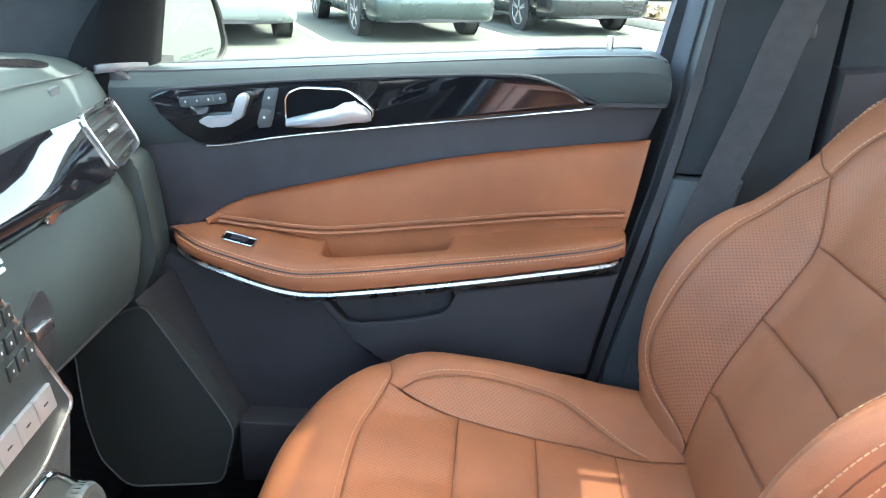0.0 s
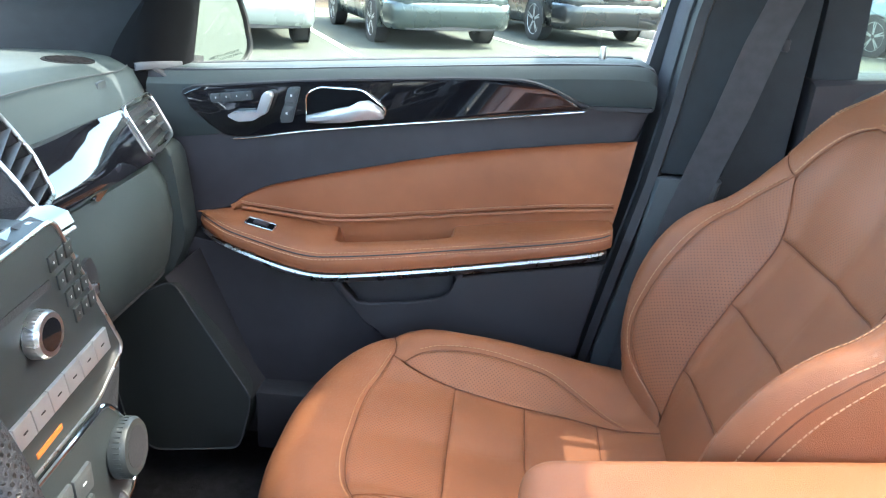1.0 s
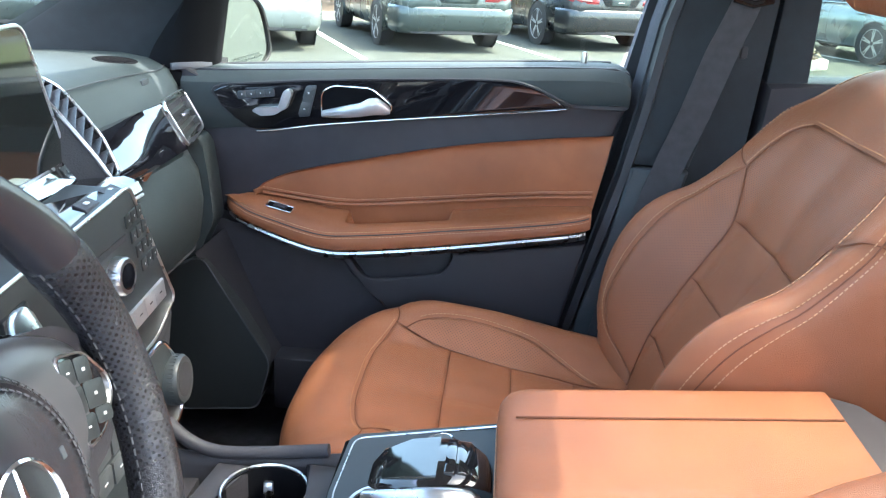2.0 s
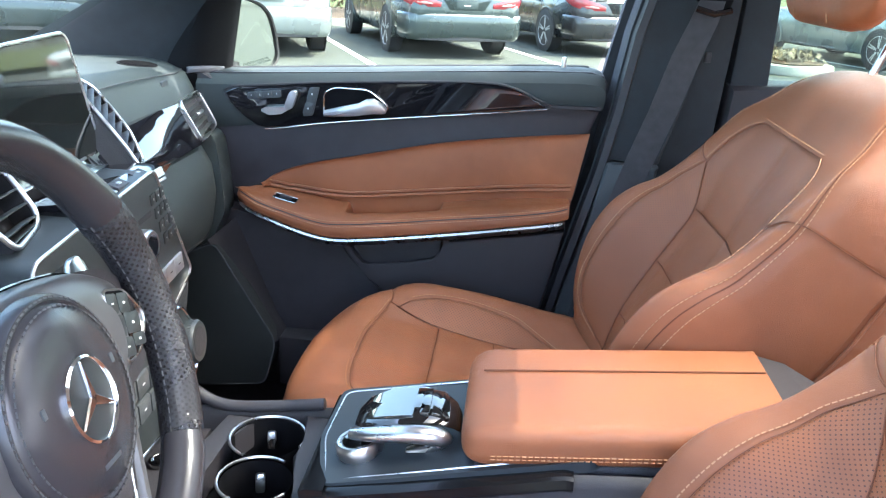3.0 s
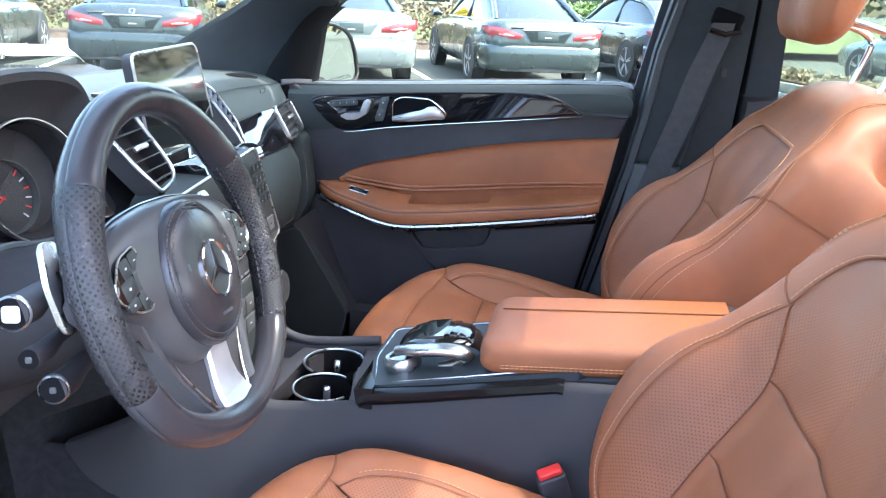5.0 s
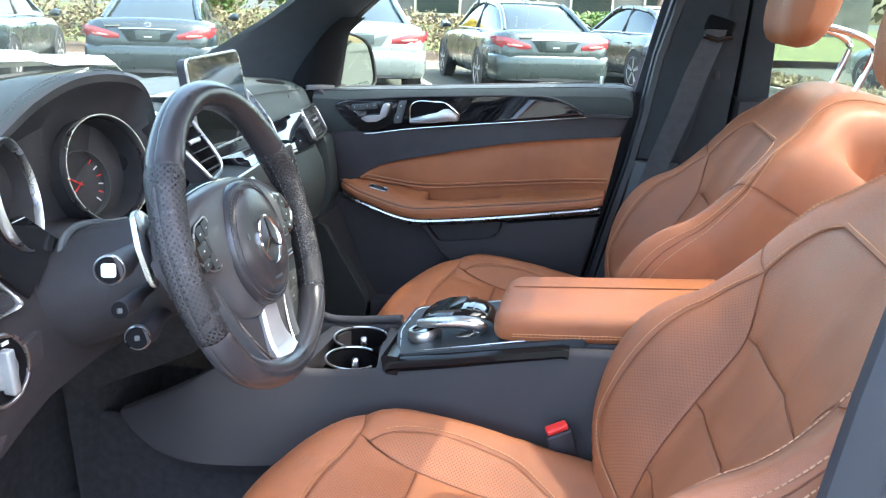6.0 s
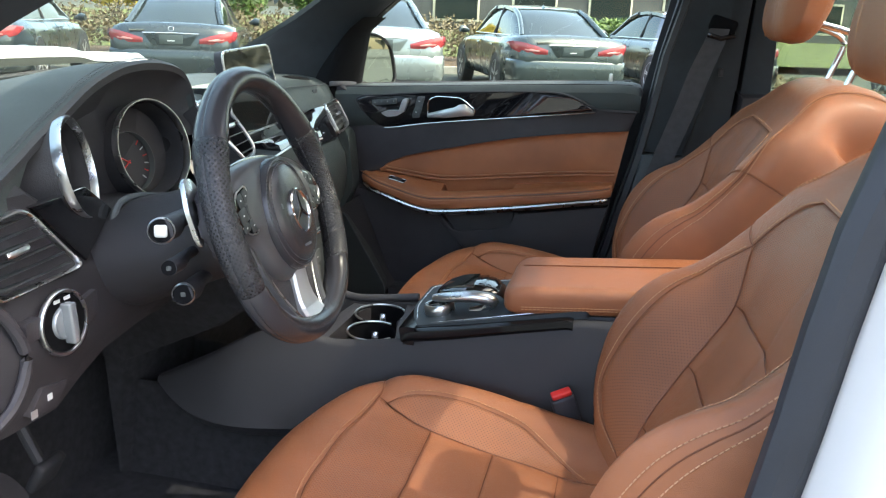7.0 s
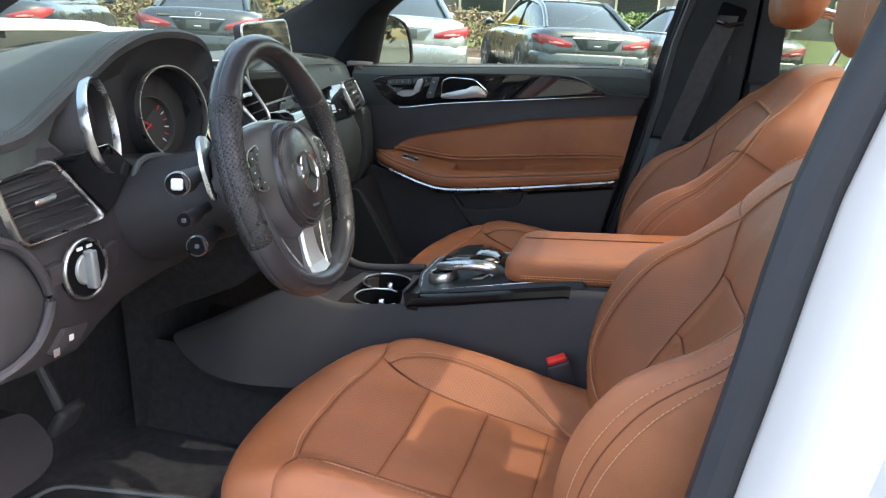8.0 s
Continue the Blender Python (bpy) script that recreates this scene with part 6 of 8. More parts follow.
loft(bm, [[(x, 0.371, z - 0.024 + 0.004 * smoothstep(0.0, 0.28, x)), (x, 0.367, z - 0.015), (x, 0.369, z - 0.005), (x, 0.376, z - 0.001), (x, 0.388, z - 0.002), (x, 0.39, z - 0.035)] for x, z in ((-0.020, 0.818), (-0.010, 0.824), (0.08, 0.841), (0.18, 0.862), (0.262, 0.879), (0.272, 0.878))])
part("gloss_trim", bm, GLOSS_DARK, cons, "glossy black console trim")
bm = B()
loft(bm, [[(-0.014, y, 0.795), (-0.024, y, 0.800), (-0.028, y, 0.824), (-0.018, y, 0.828), (0.0, y, 0.828), (0.0, y, 0.795)] for y in (0.370, 0.45, 0.586)])
part("gloss_front", bm, GLOSS_DARK, cons, "glossy black deck front")
DN = Vector((-0.195, 0.0, 0.98))


def on_deck(x, y, h=0.0):
    return Vector((x, y, 0.829 + (x + 0.006) * 0.215 + h))


m = facing(on_deck(0.030, 0.440), DN, (0, 1, 0))
bm = B()
lathe(bm, [(0, 0), (0.027, 0), (0.0285, 0.006), (0.028, 0.014), (0.025, 0.0185), (0.0215, 0.018), (0.0205, 0.016), (0, 0.016)], 40, m)
dial = part("rotary_controller", bm, SATIN, cons, "knurled silver rotary controller")
bm = B()
lathe(bm, [(0, 0.0155), (0.0203, 0.0160), (0.0190, 0.0178), (0, 0.0185)], 32, m)
part("controller_cap", bm, PIANO, dial)
# touchpad hand rest on a silver arm
bm = B()
rings = []
for x, y, w, z, h in ((0.022, 0.462, 0.020, 0.036, 0.003), (0.032, 0.462, 0.036, 0.040, 0.006), (0.060, 0.463, 0.041, 0.043, 0.007), (0.095, 0.464, 0.041, 0.041, 0.007), (0.122, 0.465, 0.038, 0.034, 0.007), (0.138, 0.466, 0.030, 0.022, 0.006), (0.146, 0.466, 0.020, 0.010, 0.004)):
    c = on_deck(x, y, z)
    rings.append([c + Vector((0, w * math.cos(t), h * math.sin(t) * (1 if math.sin(t) > 0 else 0.8))) for t in (2 * math.pi * k / 20 for k in range(20))])
loft(bm, rings)
rest = part("hand_rest", bm, PIANO, cons, "glossy black touchpad hand rest")
bm = B()
path = spline([on_deck(0.020, 0.430, 0.032), on_deck(0.050, 0.422, 0.033), on_deck(0.090, 0.420, 0.031), on_deck(0.120, 0.424, 0.022), on_deck(0.124, 0.430, 0.012), on_deck(0.108, 0.432, 0.003), on_deck(0.085, 0.432, 0.000)], 6)
tube(bm, path, [0.0055 + 0.0080 * math.sin(math.pi * min(1, i / (len(path) - 1) * 0.9 + 0.1)) for i in range(len(path))], 12, flat=0.8)
part("rest_arm", bm, SATIN, rest, "satin silver arm")
bm = B()
loft(bm, [[on_deck(x, 0.464 + w * s, z) for s in (-1, -0.5, 0, 0.5, 1)] + [on_deck(x, 0.464 + w * s, z - 0.004) for s in (1, 0.5, 0, -0.5, -1)] for x, w, z in ((0.036, 0.026, 0.0462), (0.060, 0.033, 0.0502), (0.090, 0.034, 0.0490))])
part("touchpad", bm, SCREEN, rest, "grey glass touchpad")
for k, (x, zz, tilt) in enumerate(((0.103, 0.0440, 10), (0.116, 0.0395, 24), (0.127, 0.0330, 38))):
    bm = B()
    box(bm, (-0.0055, -0.029 + 0.003 * k, -0.003), (0.0055, 0.029 - 0.003 * k, 0.0032), 0.0012, 2, pose(*on_deck(x, 0.465, zz), 0, tilt - 12, 0))
    part("rest_key", bm, PIANO, rest)
for i in range(2):
    for j in range(2):
        bm = B()
        box(bm, (-0.011, -0.013, 0), (0.011, 0.013, 0.003), 0.001, 1, pose(*on_deck(0.004 + 0.024 * i, 0.522 + 0.029 * j, 0.0), 0, -12, 0))
        key = part("deck_key", bm, BUTTON, deck)
        bm = B()
        box(bm, (-0.003, -0.003, 0.003), (0.003, 0.003, 0.0034), 0, 1, pose(*on_deck(0.004 + 0.024 * i, 0.522 + 0.029 * j, 0.0), 0, -12, 0))
        part("mark", bm, MARK, deck)
m = facing(on_deck(0.088, 0.548), DN, (0, 1, 0))
bm = B()
lathe(bm, [(0, 0), (0.018, 0), (0.018, 0.010), (0.016, 0.012), (0.014, 0.011), (0, 0.0105)], 32, m)
part("drive_mode_knob", bm, CHROME, deck, "chrome rimmed drive mode knob")
bm = B()
lathe(bm, [(0, 0.0105), (0.0145, 0.0105), (0.0135, 0.0125), (0, 0.0128)], 28, m)
part("knob_cap", bm, BUTTON, deck)

# padded lid
arm = thing("console_armrest", "tan leather console armrest lid with stitched edge", "armrest")


def arm_ring(x, y0, y1, zt, zb, r):
    pts = rounded([(y0, zb), (y0, zt), (y1, zt), (y1, zb)], r, 5)
    return [(x, y, z) for y, z in pts]


bm = B()
rings = []
for t in [0.10 * (k / 12) ** 2 for k in range(12)] + list(np.linspace(0.10, 1, 24)):
    x = 0.148 + 0.352 * t
    f = math.sqrt(max(0.0, 1 - (1 - min(1, t / 0.10)) ** 2))
    zt = 0.914 + 0.032 * t
    zb = zt - 0.050
    zm = (zt + zb) / 2
    rings.append(arm_ring(x, 0.384 + 0.034 * (1 - f) ** 1.5, 0.594 - 0.034 * (1 - f) ** 1.5, zm + (zt - zm) * (0.35 + 0.65 * f), zm + (zb - zm) * (0.5 + 0.5 * f), 0.020))
loft(bm, rings)
part("lid_pad", bm, LEATHER, arm)
for dz in (0.0, 0.0042):
    bm = B()
    stitches(bm, [(x, 0.3834, 0.8775 + 0.032 * (x - 0.148) / 0.352 + dz) for x in np.linspace(0.182, 0.50, 50)])
    part("stitching", bm, THREAD, arm, "pale tan thread")
    bm = B()
    stitches(bm, [(0.1478, y, 0.8805 + dz) for y in np.linspace(0.425, 0.553, 22)])
    part("stitching", bm, THREAD, arm, "pale tan thread")
bm = B()
for y, dz in ((0.520, 0.0012),):
    tube(bm, [(x, y, 0.914 + 0.032 * (x - 0.148) / 0.352 + dz) for x in np.linspace(0.166, 0.498, 30)], 0.0012, 6)
part("lid_seam", bm, THREAD_BROWN, arm, "brown sewn seam")
bm = B()
loft(bm, [arm_ring(x, 0.392, 0.586, 0.868 + (x - 0.16) * 0.09, 0.70, 0.01) for x in (0.165, 0.30, 0.56)])
part("lid_base", bm, PLASTIC_LOW, arm, "black console box")
bm = B()
loft(bm, [arm_ring(x, 0.395, 0.590, z, 0.80, 0.012) for x, z in ((0.503, 0.940), (0.54, 0.932), (0.60, 0.90))])
part("lid_hinge", bm, PLASTIC, arm, "black hinge cover")


# ---- body of the car round the cabin ----
bm = B()
box(bm, (-0.72, -0.30, 0.37), (2.4, 1.384, 0.425), 0.004)
tagged(part("floor", bm, CARPET), "black carpeted car floor", "floor", kind="structure")
def roof_z(x, y):
    return 1.585 + 0.045 * math.sin(math.pi * min(1, max(0, (x + 0.05) / 2.6))) + 0.06 * (1 - ((y - 0.5) / 0.66) ** 2)


def roof_sheet(bm, xs, ys, lift=0.0, thick=0.05):
    loft(bm, [[(x, y, roof_z(x, y) + lift) for y in ys] + [(x, y, roof_z(x, y) + lift + thick) for y in ys[::-1]] for x in xs])


bm = B()
XS, YS = [-0.20, -0.03, 0.10, 0.22, 0.37, 0.52, 0.72, 1.0, 1.35, 1.7, 2.0, 2.3], [-0.14, 0.0, 0.12, 0.3, 0.5, 0.65, 0.985, 1.01, 1.05, 1.14]
for i, j in ((0, 4), (5, 7), (8, 12)):
    roof_sheet(bm, XS[i:j], YS)
for i, j in ((3, 6), (6, 9)):
    roof_sheet(bm, XS[i:j], YS[:3])
    roof_sheet(bm, XS[i:j], YS[6:])
tagged(part("ceiling", bm, ROOFLINING), "pale cloth headliner round two glass roof panels", "ceiling", kind="structure")
for i, j in ((3, 6), (6, 9)):
    bm = B()
    loft(bm, [[(x, y, roof_z(x, y) + 0.03) for y in YS[2:7]] for x in XS[i:j]], closed=False)
    tagged(part("glass_roof", bm, ROOF_PANE), "tinted glass roof panel", "window", kind="structure")
bm = B()
box(bm, (2.30, -0.28, 0.42), (2.36, 1.28, 1.14), 0.01)
tagged(part("wall_rear", bm, PLASTIC), "dark trim wall behind the rear seats", "wall", kind="structure")

# passenger's front pillar: its skin runs from the windscreen edge to the door window
PIL = (((-0.90, 1.20, 1.140), (-0.452, 1.335, 1.130)), ((-0.76, 1.21, 1.224), (-0.438, 1.335, 1.215)), ((-0.66, 1.215, 1.285), (-0.420, 1.330, 1.290)), ((-0.585, 1.215, 1.329), (-0.363, 1.310, 1.347)), ((-0.509, 1.21, 1.380), (-0.309, 1.292, 1.389)), ((-0.30, 1.18, 1.507), (-0.15, 1.250, 1.502)), ((-0.06, 1.13, 1.635), (0.03, 1.210, 1.602)))
bm = B()
rings = []
for u, l in PIL:
    u, l = Vector(u), Vector(l)
    rings.append([u, u.lerp(l, 0.12) + Vector((0, -0.016, 0)), u.lerp(l, 0.45) + Vector((0, -0.020, 0)), u.lerp(l, 0.85) + Vector((0, -0.010, 0)), l + Vector((-0.006, -0.004, 0)), l + Vector((-0.008, 0.02, 0)), u + Vector((-0.02, 0.08, 0))])
loft(bm, rings)
pil = tagged(part("pillar_front_passenger", bm, FABRIC), "dark cloth covered windscreen pillar", "pillar", kind="structure")
SAIL = spline([(-0.540, 1.150, 0), (-0.528, 1.180, 0), (-0.512, 1.207, 0), (-0.482, 1.250, 0), (-0.440, 1.302, 0), (-0.400, 1.335, 0)], 4)
bm = B()
rows = []
for p in SAIL:
    xr = -0.447 + (p.y - 1.14) * 0.17 + 0.95 * max(0.0, p.y - 1.295)
    xl = max(xr - 0.026, p.x + 0.012)
    xs = [p.x, p.x + 0.003, (p.x + xl) / 2, xl - 0.003, (xl + xr) / 2 + 0.004, max(xr, xl + 0.006) + 0.016]
    rows.append([(x, y + 0.10 * (p.y - 1.15) * (1 if y < 1.3 else 0), p.y) for x, y in zip(xs, (1.272, 1.246, 1.236, 1.240, 1.258, 1.292))] + [(xs[-1], 1.345, p.y), (xs[0], 1.345, p.y)])
loft(bm, rows)
sail = part("sail_panel", bm, BLACK_TRIM, pil, "smooth black sail panel")
bm = B()
rings = []
for x, y, z in ((-0.486, 1.237, 1.1535), (-0.4735, 1.238, 1.156), (-0.4535, 1.256, 1.156), (-0.441, 1.273, 1.155), (-0.4285, 1.290, 1.153)):
    rings.append([(x + 0.002, y - 0.002, z - 0.006), (x + 0.003, y - 0.003, z), (x + 0.002, y - 0.002, z + 0.006), (x - 0.01, y + 0.01, z + 0.006), (x - 0.01, y + 0.01, z - 0.006)])
loft(bm, rings)
part("tweeter_strip", bm, SILVER_DIM, sail, "small silver strip at the pillar foot")
bm = B()
loft(bm, [[(-0.52, 1.25, z + 0.014), (-0.485, 1.236, z), (-0.4535, 1.256, z), (-0.428, 1.292, z), (-0.428, 1.34, z), (-0.52, 1.34, z)] for z in (1.118, 1.146)])
part("sail_foot", bm, BLACK_TRIM, sail)
# driver's front pillar
bm = B()
loft(bm, [[(x + 0.03, y + 0.02, z - 0.035), (x + 0.01, y - 0.05, z - 0.03), (x - 0.03, y - 0.06, z + 0.01), (x - 0.03, y + 0.05, z + 0.06), (x, y + 0.05, z + 0.02)] for x, y, z in ((-0.86, -0.40, 0.975), (-0.52, -0.300, 1.210), (-0.285, -0.240, 1.368), (-0.05, -0.195, 1.50), (0.16, -0.15, 1.60))])
tagged(part("pillar_front_driver", bm, FABRIC), "dark windscreen pillar", "pillar", kind="structure")
# roof rails, unseen, added against sun leaking past the roof; body sides
for nm, y0, y1 in (("roof_rail_passenger", 1.10, 1.28), ("roof_rail_driver", -0.30, -0.10)):
    bm = B()
    loft(bm, [[(x, y0, z), (x, y1, z - 0.02), (x, y1, z + 0.09), (x, y0, z + 0.11)] for x, z in ((-0.06, 1.575), (0.3, 1.60), (1.2, 1.60), (2.3, 1.55))])
    tagged(part(nm, bm, ROOFLINING), "grey cloth covered roof rail, unseen, added against leaking sun", "roof rail", kind="structure")
bm = B()
slab(bm, [(-1.0, 0.38), (2.3, 0.38), (2.3, 1.10), (0.6, 1.10), (0.3, 1.10), (-0.40, 1.10), (-1.0, 1.10)], "y", 1.385, 1.42, 0.0)
tagged(part("wall_passenger_side", bm, WHITE_PAINT), "white outer body side", "car body", kind="structure")
bm = B()
box(bm, (-1.02, 1.20, 0.38), (-0.52, 1.40, 1.14), 0.0)
tagged(part("wall_footwell_side", bm, CARPET), "black footwell side trim", "wall", kind="structure")
# windscreen
bm = B()
loft(bm, [[(xb + (xt - xb) * k - 0.12 * (1 - ((y - 0.5) / 0.78) ** 2), y, 1.12 + 0.47 * k + 0.05 * k * (1 - ((y - 0.5) / 0.78) ** 2)) for y in np.linspace(-0.28, 1.28, 17)] for xb, xt, k in ((-0.87, -0.12, 0.0), (-0.87, -0.12, 0.35), (-0.87, -0.12, 0.7), (-0.87, -0.12, 1.0))], closed=False)
ws_ = tagged(part("windscreen", bm, PANE), "clear laminated windscreen", "windscreen", kind="structure")
ws_.visible_shadow = False
# passenger window pane
bm = B()
loft(bm, [[(-0.465, 1.352, 1.135), (-0.2, 1.352, 1.160), (0.0, 1.352, 1.175), (0.34, 1.352, 1.195)], [(-0.430, 1.322, 1.292), (-0.18, 1.322, 1.300), (0.05, 1.322, 1.305), (0.37, 1.322, 1.315)], [(-0.27, 1.282, 1.425), (-0.10, 1.280, 1.440), (0.12, 1.280, 1.445), (0.40, 1.280, 1.45)], [(-0.03, 1.225, 1.590), (0.08, 1.222, 1.598), (0.2, 1.22, 1.60), (0.44, 1.22, 1.60)]], closed=False)
pw = tagged(part("window_1", bm, PANE), "clear passenger door window", "window", kind="structure")
pw.visible_shadow = False

# Bar hidden behind the pillar edge, added to shade the sail panel.
bm = B()
tube(bm, [(-0.462, 1.372, 1.150), (-0.436, 1.352, 1.285), (-0.380, 1.334, 1.352), (-0.300, 1.318, 1.418), (-0.150, 1.285, 1.530), (-0.02, 1.262, 1.602), (0.20, 1.255, 1.630), (0.46, 1.255, 1.630)], 0.020, 8, up=(0, 1, 0))
part("window_frame", bm, RUBBER, door, "black outer window bar, hidden, added to shade the sail")

# passenger's middle pillar with seat belt
bm = B()
BP = [(0.474, 1.66), (0.386, 1.277), (0.364, 1.128), (0.341, 1.008), (0.288, 0.791), (0.245, 0.600), (0.23, 0.43), (0.52, 0.43), (0.55, 0.80), (0.570, 1.10), (0.582, 1.30), (0.60, 1.66)]
slab(bm, BP, "y", 1.262, 1.36, 0.006)
bp = tagged(part("pillar_middle", bm, FABRIC), "black trimmed door pillar carrying the seat belt", "pillar", kind="structure")
bm = B()
loft(bm, [[(x, 1.262, z), (x + 0.004, 1.240, z), (x + 0.018, 1.236, z), (x + 0.028, 1.25, z), (x + 0.028, 1.27, z)] for x, z in ((0.474, 1.60), (0.390, 1.277), (0.368, 1.128), (0.345, 1.008), (0.292, 0.791), (0.249, 0.600), (0.235, 0.45))])
part("door_seal", bm, RUBBER, bp, "black rubber door seal")
bm = B()
slab(bm, [(0.366, 1.026), (0.470, 1.024), (0.445, 0.90), (0.36, 0.66), (0.30, 0.50), (0.265, 0.50), (0.30, 0.72), (0.345, 0.90)], "y", 1.232, 1.27, 0.006)
part("lower_cover", bm, GREY, bp, "grey lower pillar cover")
bm = B()
slab(bm, [(0.452, 1.66), (0.408, 1.277), (0.384, 1.128), (0.369, 1.030), (0.470, 1.028), (0.512, 1.20), (0.545, 1.40), (0.575, 1.66)], "y", 1.240, 1.27, 0.008)
part("upper_cover", bm, FABRIC, bp, "dark upper pillar cover")
# Dark backing slab, added to block daylight in the gap beside the door.
bm = B()
slab(bm, [(0.18, 0.40), (0.58, 0.40), (0.60, 1.20), (0.62, 1.70), (0.46, 1.70), (0.35, 1.17), (0.31, 1.0)], "y", 1.365, 1.40, 0.0)
part("pillar_core", bm, FABRIC, bp)
belt = thing("seat_belt", "grey woven seat belt hanging from the pillar", "seat belt")
bm = B()
loft(bm, [[(x - w, y, z), (x - w, y - 0.002, z), (x + w, y - 0.010, z), (x + w, y - 0.008, z)] for x, y, z, w in ((0.515, 1.196, 1.345, 0.022), (0.505, 1.192, 1.310, 0.024), (0.482, 1.190, 1.244, 0.026), (0.453, 1.190, 1.138, 0.026), (0.425, 1.195, 1.048, 0.026), (0.388, 1.20, 0.92, 0.024), (0.356, 1.20, 0.78, 0.023), (0.33, 1.21, 0.62, 0.023))])
part("webbing", bm, WEBBING, belt)
bm = B()
box(bm, (-0.032, -0.012, -0.019), (0.032, 0.012, 0.019), 0.008, 3, pose(0.522, 1.205, 1.352, 0, 16, 0))
loop = part("belt_guide", bm, BLACK_TRIM, belt, "black belt guide loop")
bm = B()
tube(bm, [(0.488, 1.188, 1.330), (0.520, 1.184, 1.322), (0.550, 1.188, 1.330)], 0.006, 8)
part("guide_lip", bm, PIANO, loop)
bm = B()
box(bm, (-0.016, -0.006, -0.02), (0.016, 0.006, 0.02), 0.004, 2, pose(0.352, 1.192, 0.775, 0, 10, 0))
part("belt_tongue", bm, PLASTIC, belt)
bm = B()
box(bm, (-0.006, -0.004, -0.010), (0.006, 0.004, 0.010), 0.003, 2, pose(0.535, 1.25, 1.24))
part("guide_button", bm, PLASTIC, belt)

# rear passenger door
rd = thing("rear_door", "closed rear door with black trim and window", "car door")
bm = B()
slab(bm, [(0.586, 1.190), (0.80, 1.200), (1.30, 1.205), (1.50, 1.21), (1.50, 0.45), (0.54, 0.45), (0.575, 0.80)], "y", 1.265, 1.38, 0.012)
part("door_panel", bm, PLASTIC, rd)
bm = B()
slab(bm, [(0.588, 1.15), (0.604, 1.64), (0.652, 1.64), (0.662, 1.15)], "y", 1.272, 1.36, 0.004)
part("window_frame", bm, FABRIC, rd, "black window frame")
# Unseen top bar, added to keep sun off the rear door's upper edge.
bm = B()
slab(bm, [(0.60, 1.555), (1.50, 1.555), (1.50, 1.66), (0.60, 1.66)], "y", 1.262, 1.36, 0.004)
part("window_frame", bm, FABRIC, rd, "black window frame")
bm = B()
slab(bm, [(1.42, 1.20), (1.38, 1.62), (1.60, 1.62), (1.62, 1.20)], "y", 1.27, 1.33, 0.004)
part("window_frame", bm, FABRIC, rd, "black window frame")
bm = B()
slab(bm, [(0.655, 1.19), (0.645, 1.60), (1.38, 1.60), (1.42, 1.20)], "y", 1.335, 1.339, 0)
rp = part("window_pane", bm, PANE, rd, "clear rear window")
rp.visible_shadow = False
bm = B()
m = facing((0.70, 1.262, 1.135), (-0.2, -1, 0))
lathe(bm, [(0, 0), (0.045, 0), (0.048, 0.006), (0.040, 0.010), (0.034, 0.004), (0, 0.004)], 36, m)
part("tweeter_cover", bm, PLASTIC, rd, "round black speaker cover")
rb = thing("rear_bench", "dark rear bench seat", "car seat")
bm = B()
box(bm, (1.05, -0.18, 0.45), (1.55, 1.20, 0.78), 0.05, 4)
part("cushion", bm, LEATHER, rb)
bm = B()
box(bm, (-0.08, -0.68, 0.0), (0.08, 0.69, 0.62), 0.05, 4, pose(1.58, 0.51, 0.72, 0, 18, 0))
part("backrest", bm, LEATHER, rb)

# driver's middle pillar: rubber seal and white painted jamb
jamb = thing("driver_door_jamb", "white painted door pillar edged with a black rubber seal", "car body")
SEALX = curve1([(0.40, 0.405), (0.70, 0.428), (0.897, 0.450), (1.05, 0.472), (1.209, 0.493), (1.361, 0.533), (1.62, 0.61)])
bm = B()
loft(bm, [[(SEALX(z) + dx, y, z) for dx, y in ((0.0, -0.250), (0.002, -0.262), (0.014, -0.272), (0.030, -0.272), (0.040, -0.262), (0.042, -0.240), (0.030, -0.225), (0.008, -0.232))] for z in np.linspace(0.40, 1.62, 16)])
part("rubber_seal", bm, SEAL, jamb, "black rubber door seal")
bm = B()
loft(bm, [[(SEALX(z) + dx, y, z) for dx, y in ((0.036, -0.235), (0.040, -0.270), (0.052, -0.292), (0.060, -0.318), (0.082, -0.336), (0.110, -0.352), (0.122, -0.385), (0.140, -0.412), (0.180, -0.428), (0.45, -0.445), (0.45, -0.235))] for z in np.linspace(0.36, 1.62, 16)])
jp = part("painted_pillar", bm, WHITE_PAINT, jamb, "glossy white painted pillar")
bm = B()
tube(bm, [(x, -0.360, z) for x, z in rounded([(0.545, 0.80), (0.585, 0.80), (0.600, 0.895), (0.560, 0.895)], 0.012)], 0.004, 8, True, up=(0, 1, 0))
part("striker_recess", bm, WHITE_PAINT, jp)
bm = B()
slab(bm, [(0.47, 0.42), (0.50, 0.62), (0.66, 0.66), (0.74, 1.60), (0.64, 1.60), (0.51, 1.0)], "y", -0.225, -0.19, 0.008)
part("inner_trim", bm, FABRIC, jamb)
bm = B()
box(bm, (-0.75, -0.43, 0.36), (0.6, -0.24, 0.44), 0.02, 3)
part("door_sill", bm, RUBBER, jamb, "black door sill")

# bonnet, cowl and wiper ahead of the windscreen
bonnet = thing("bonnet", "white painted bonnet ahead of the windscreen", "car body")
bm = B()
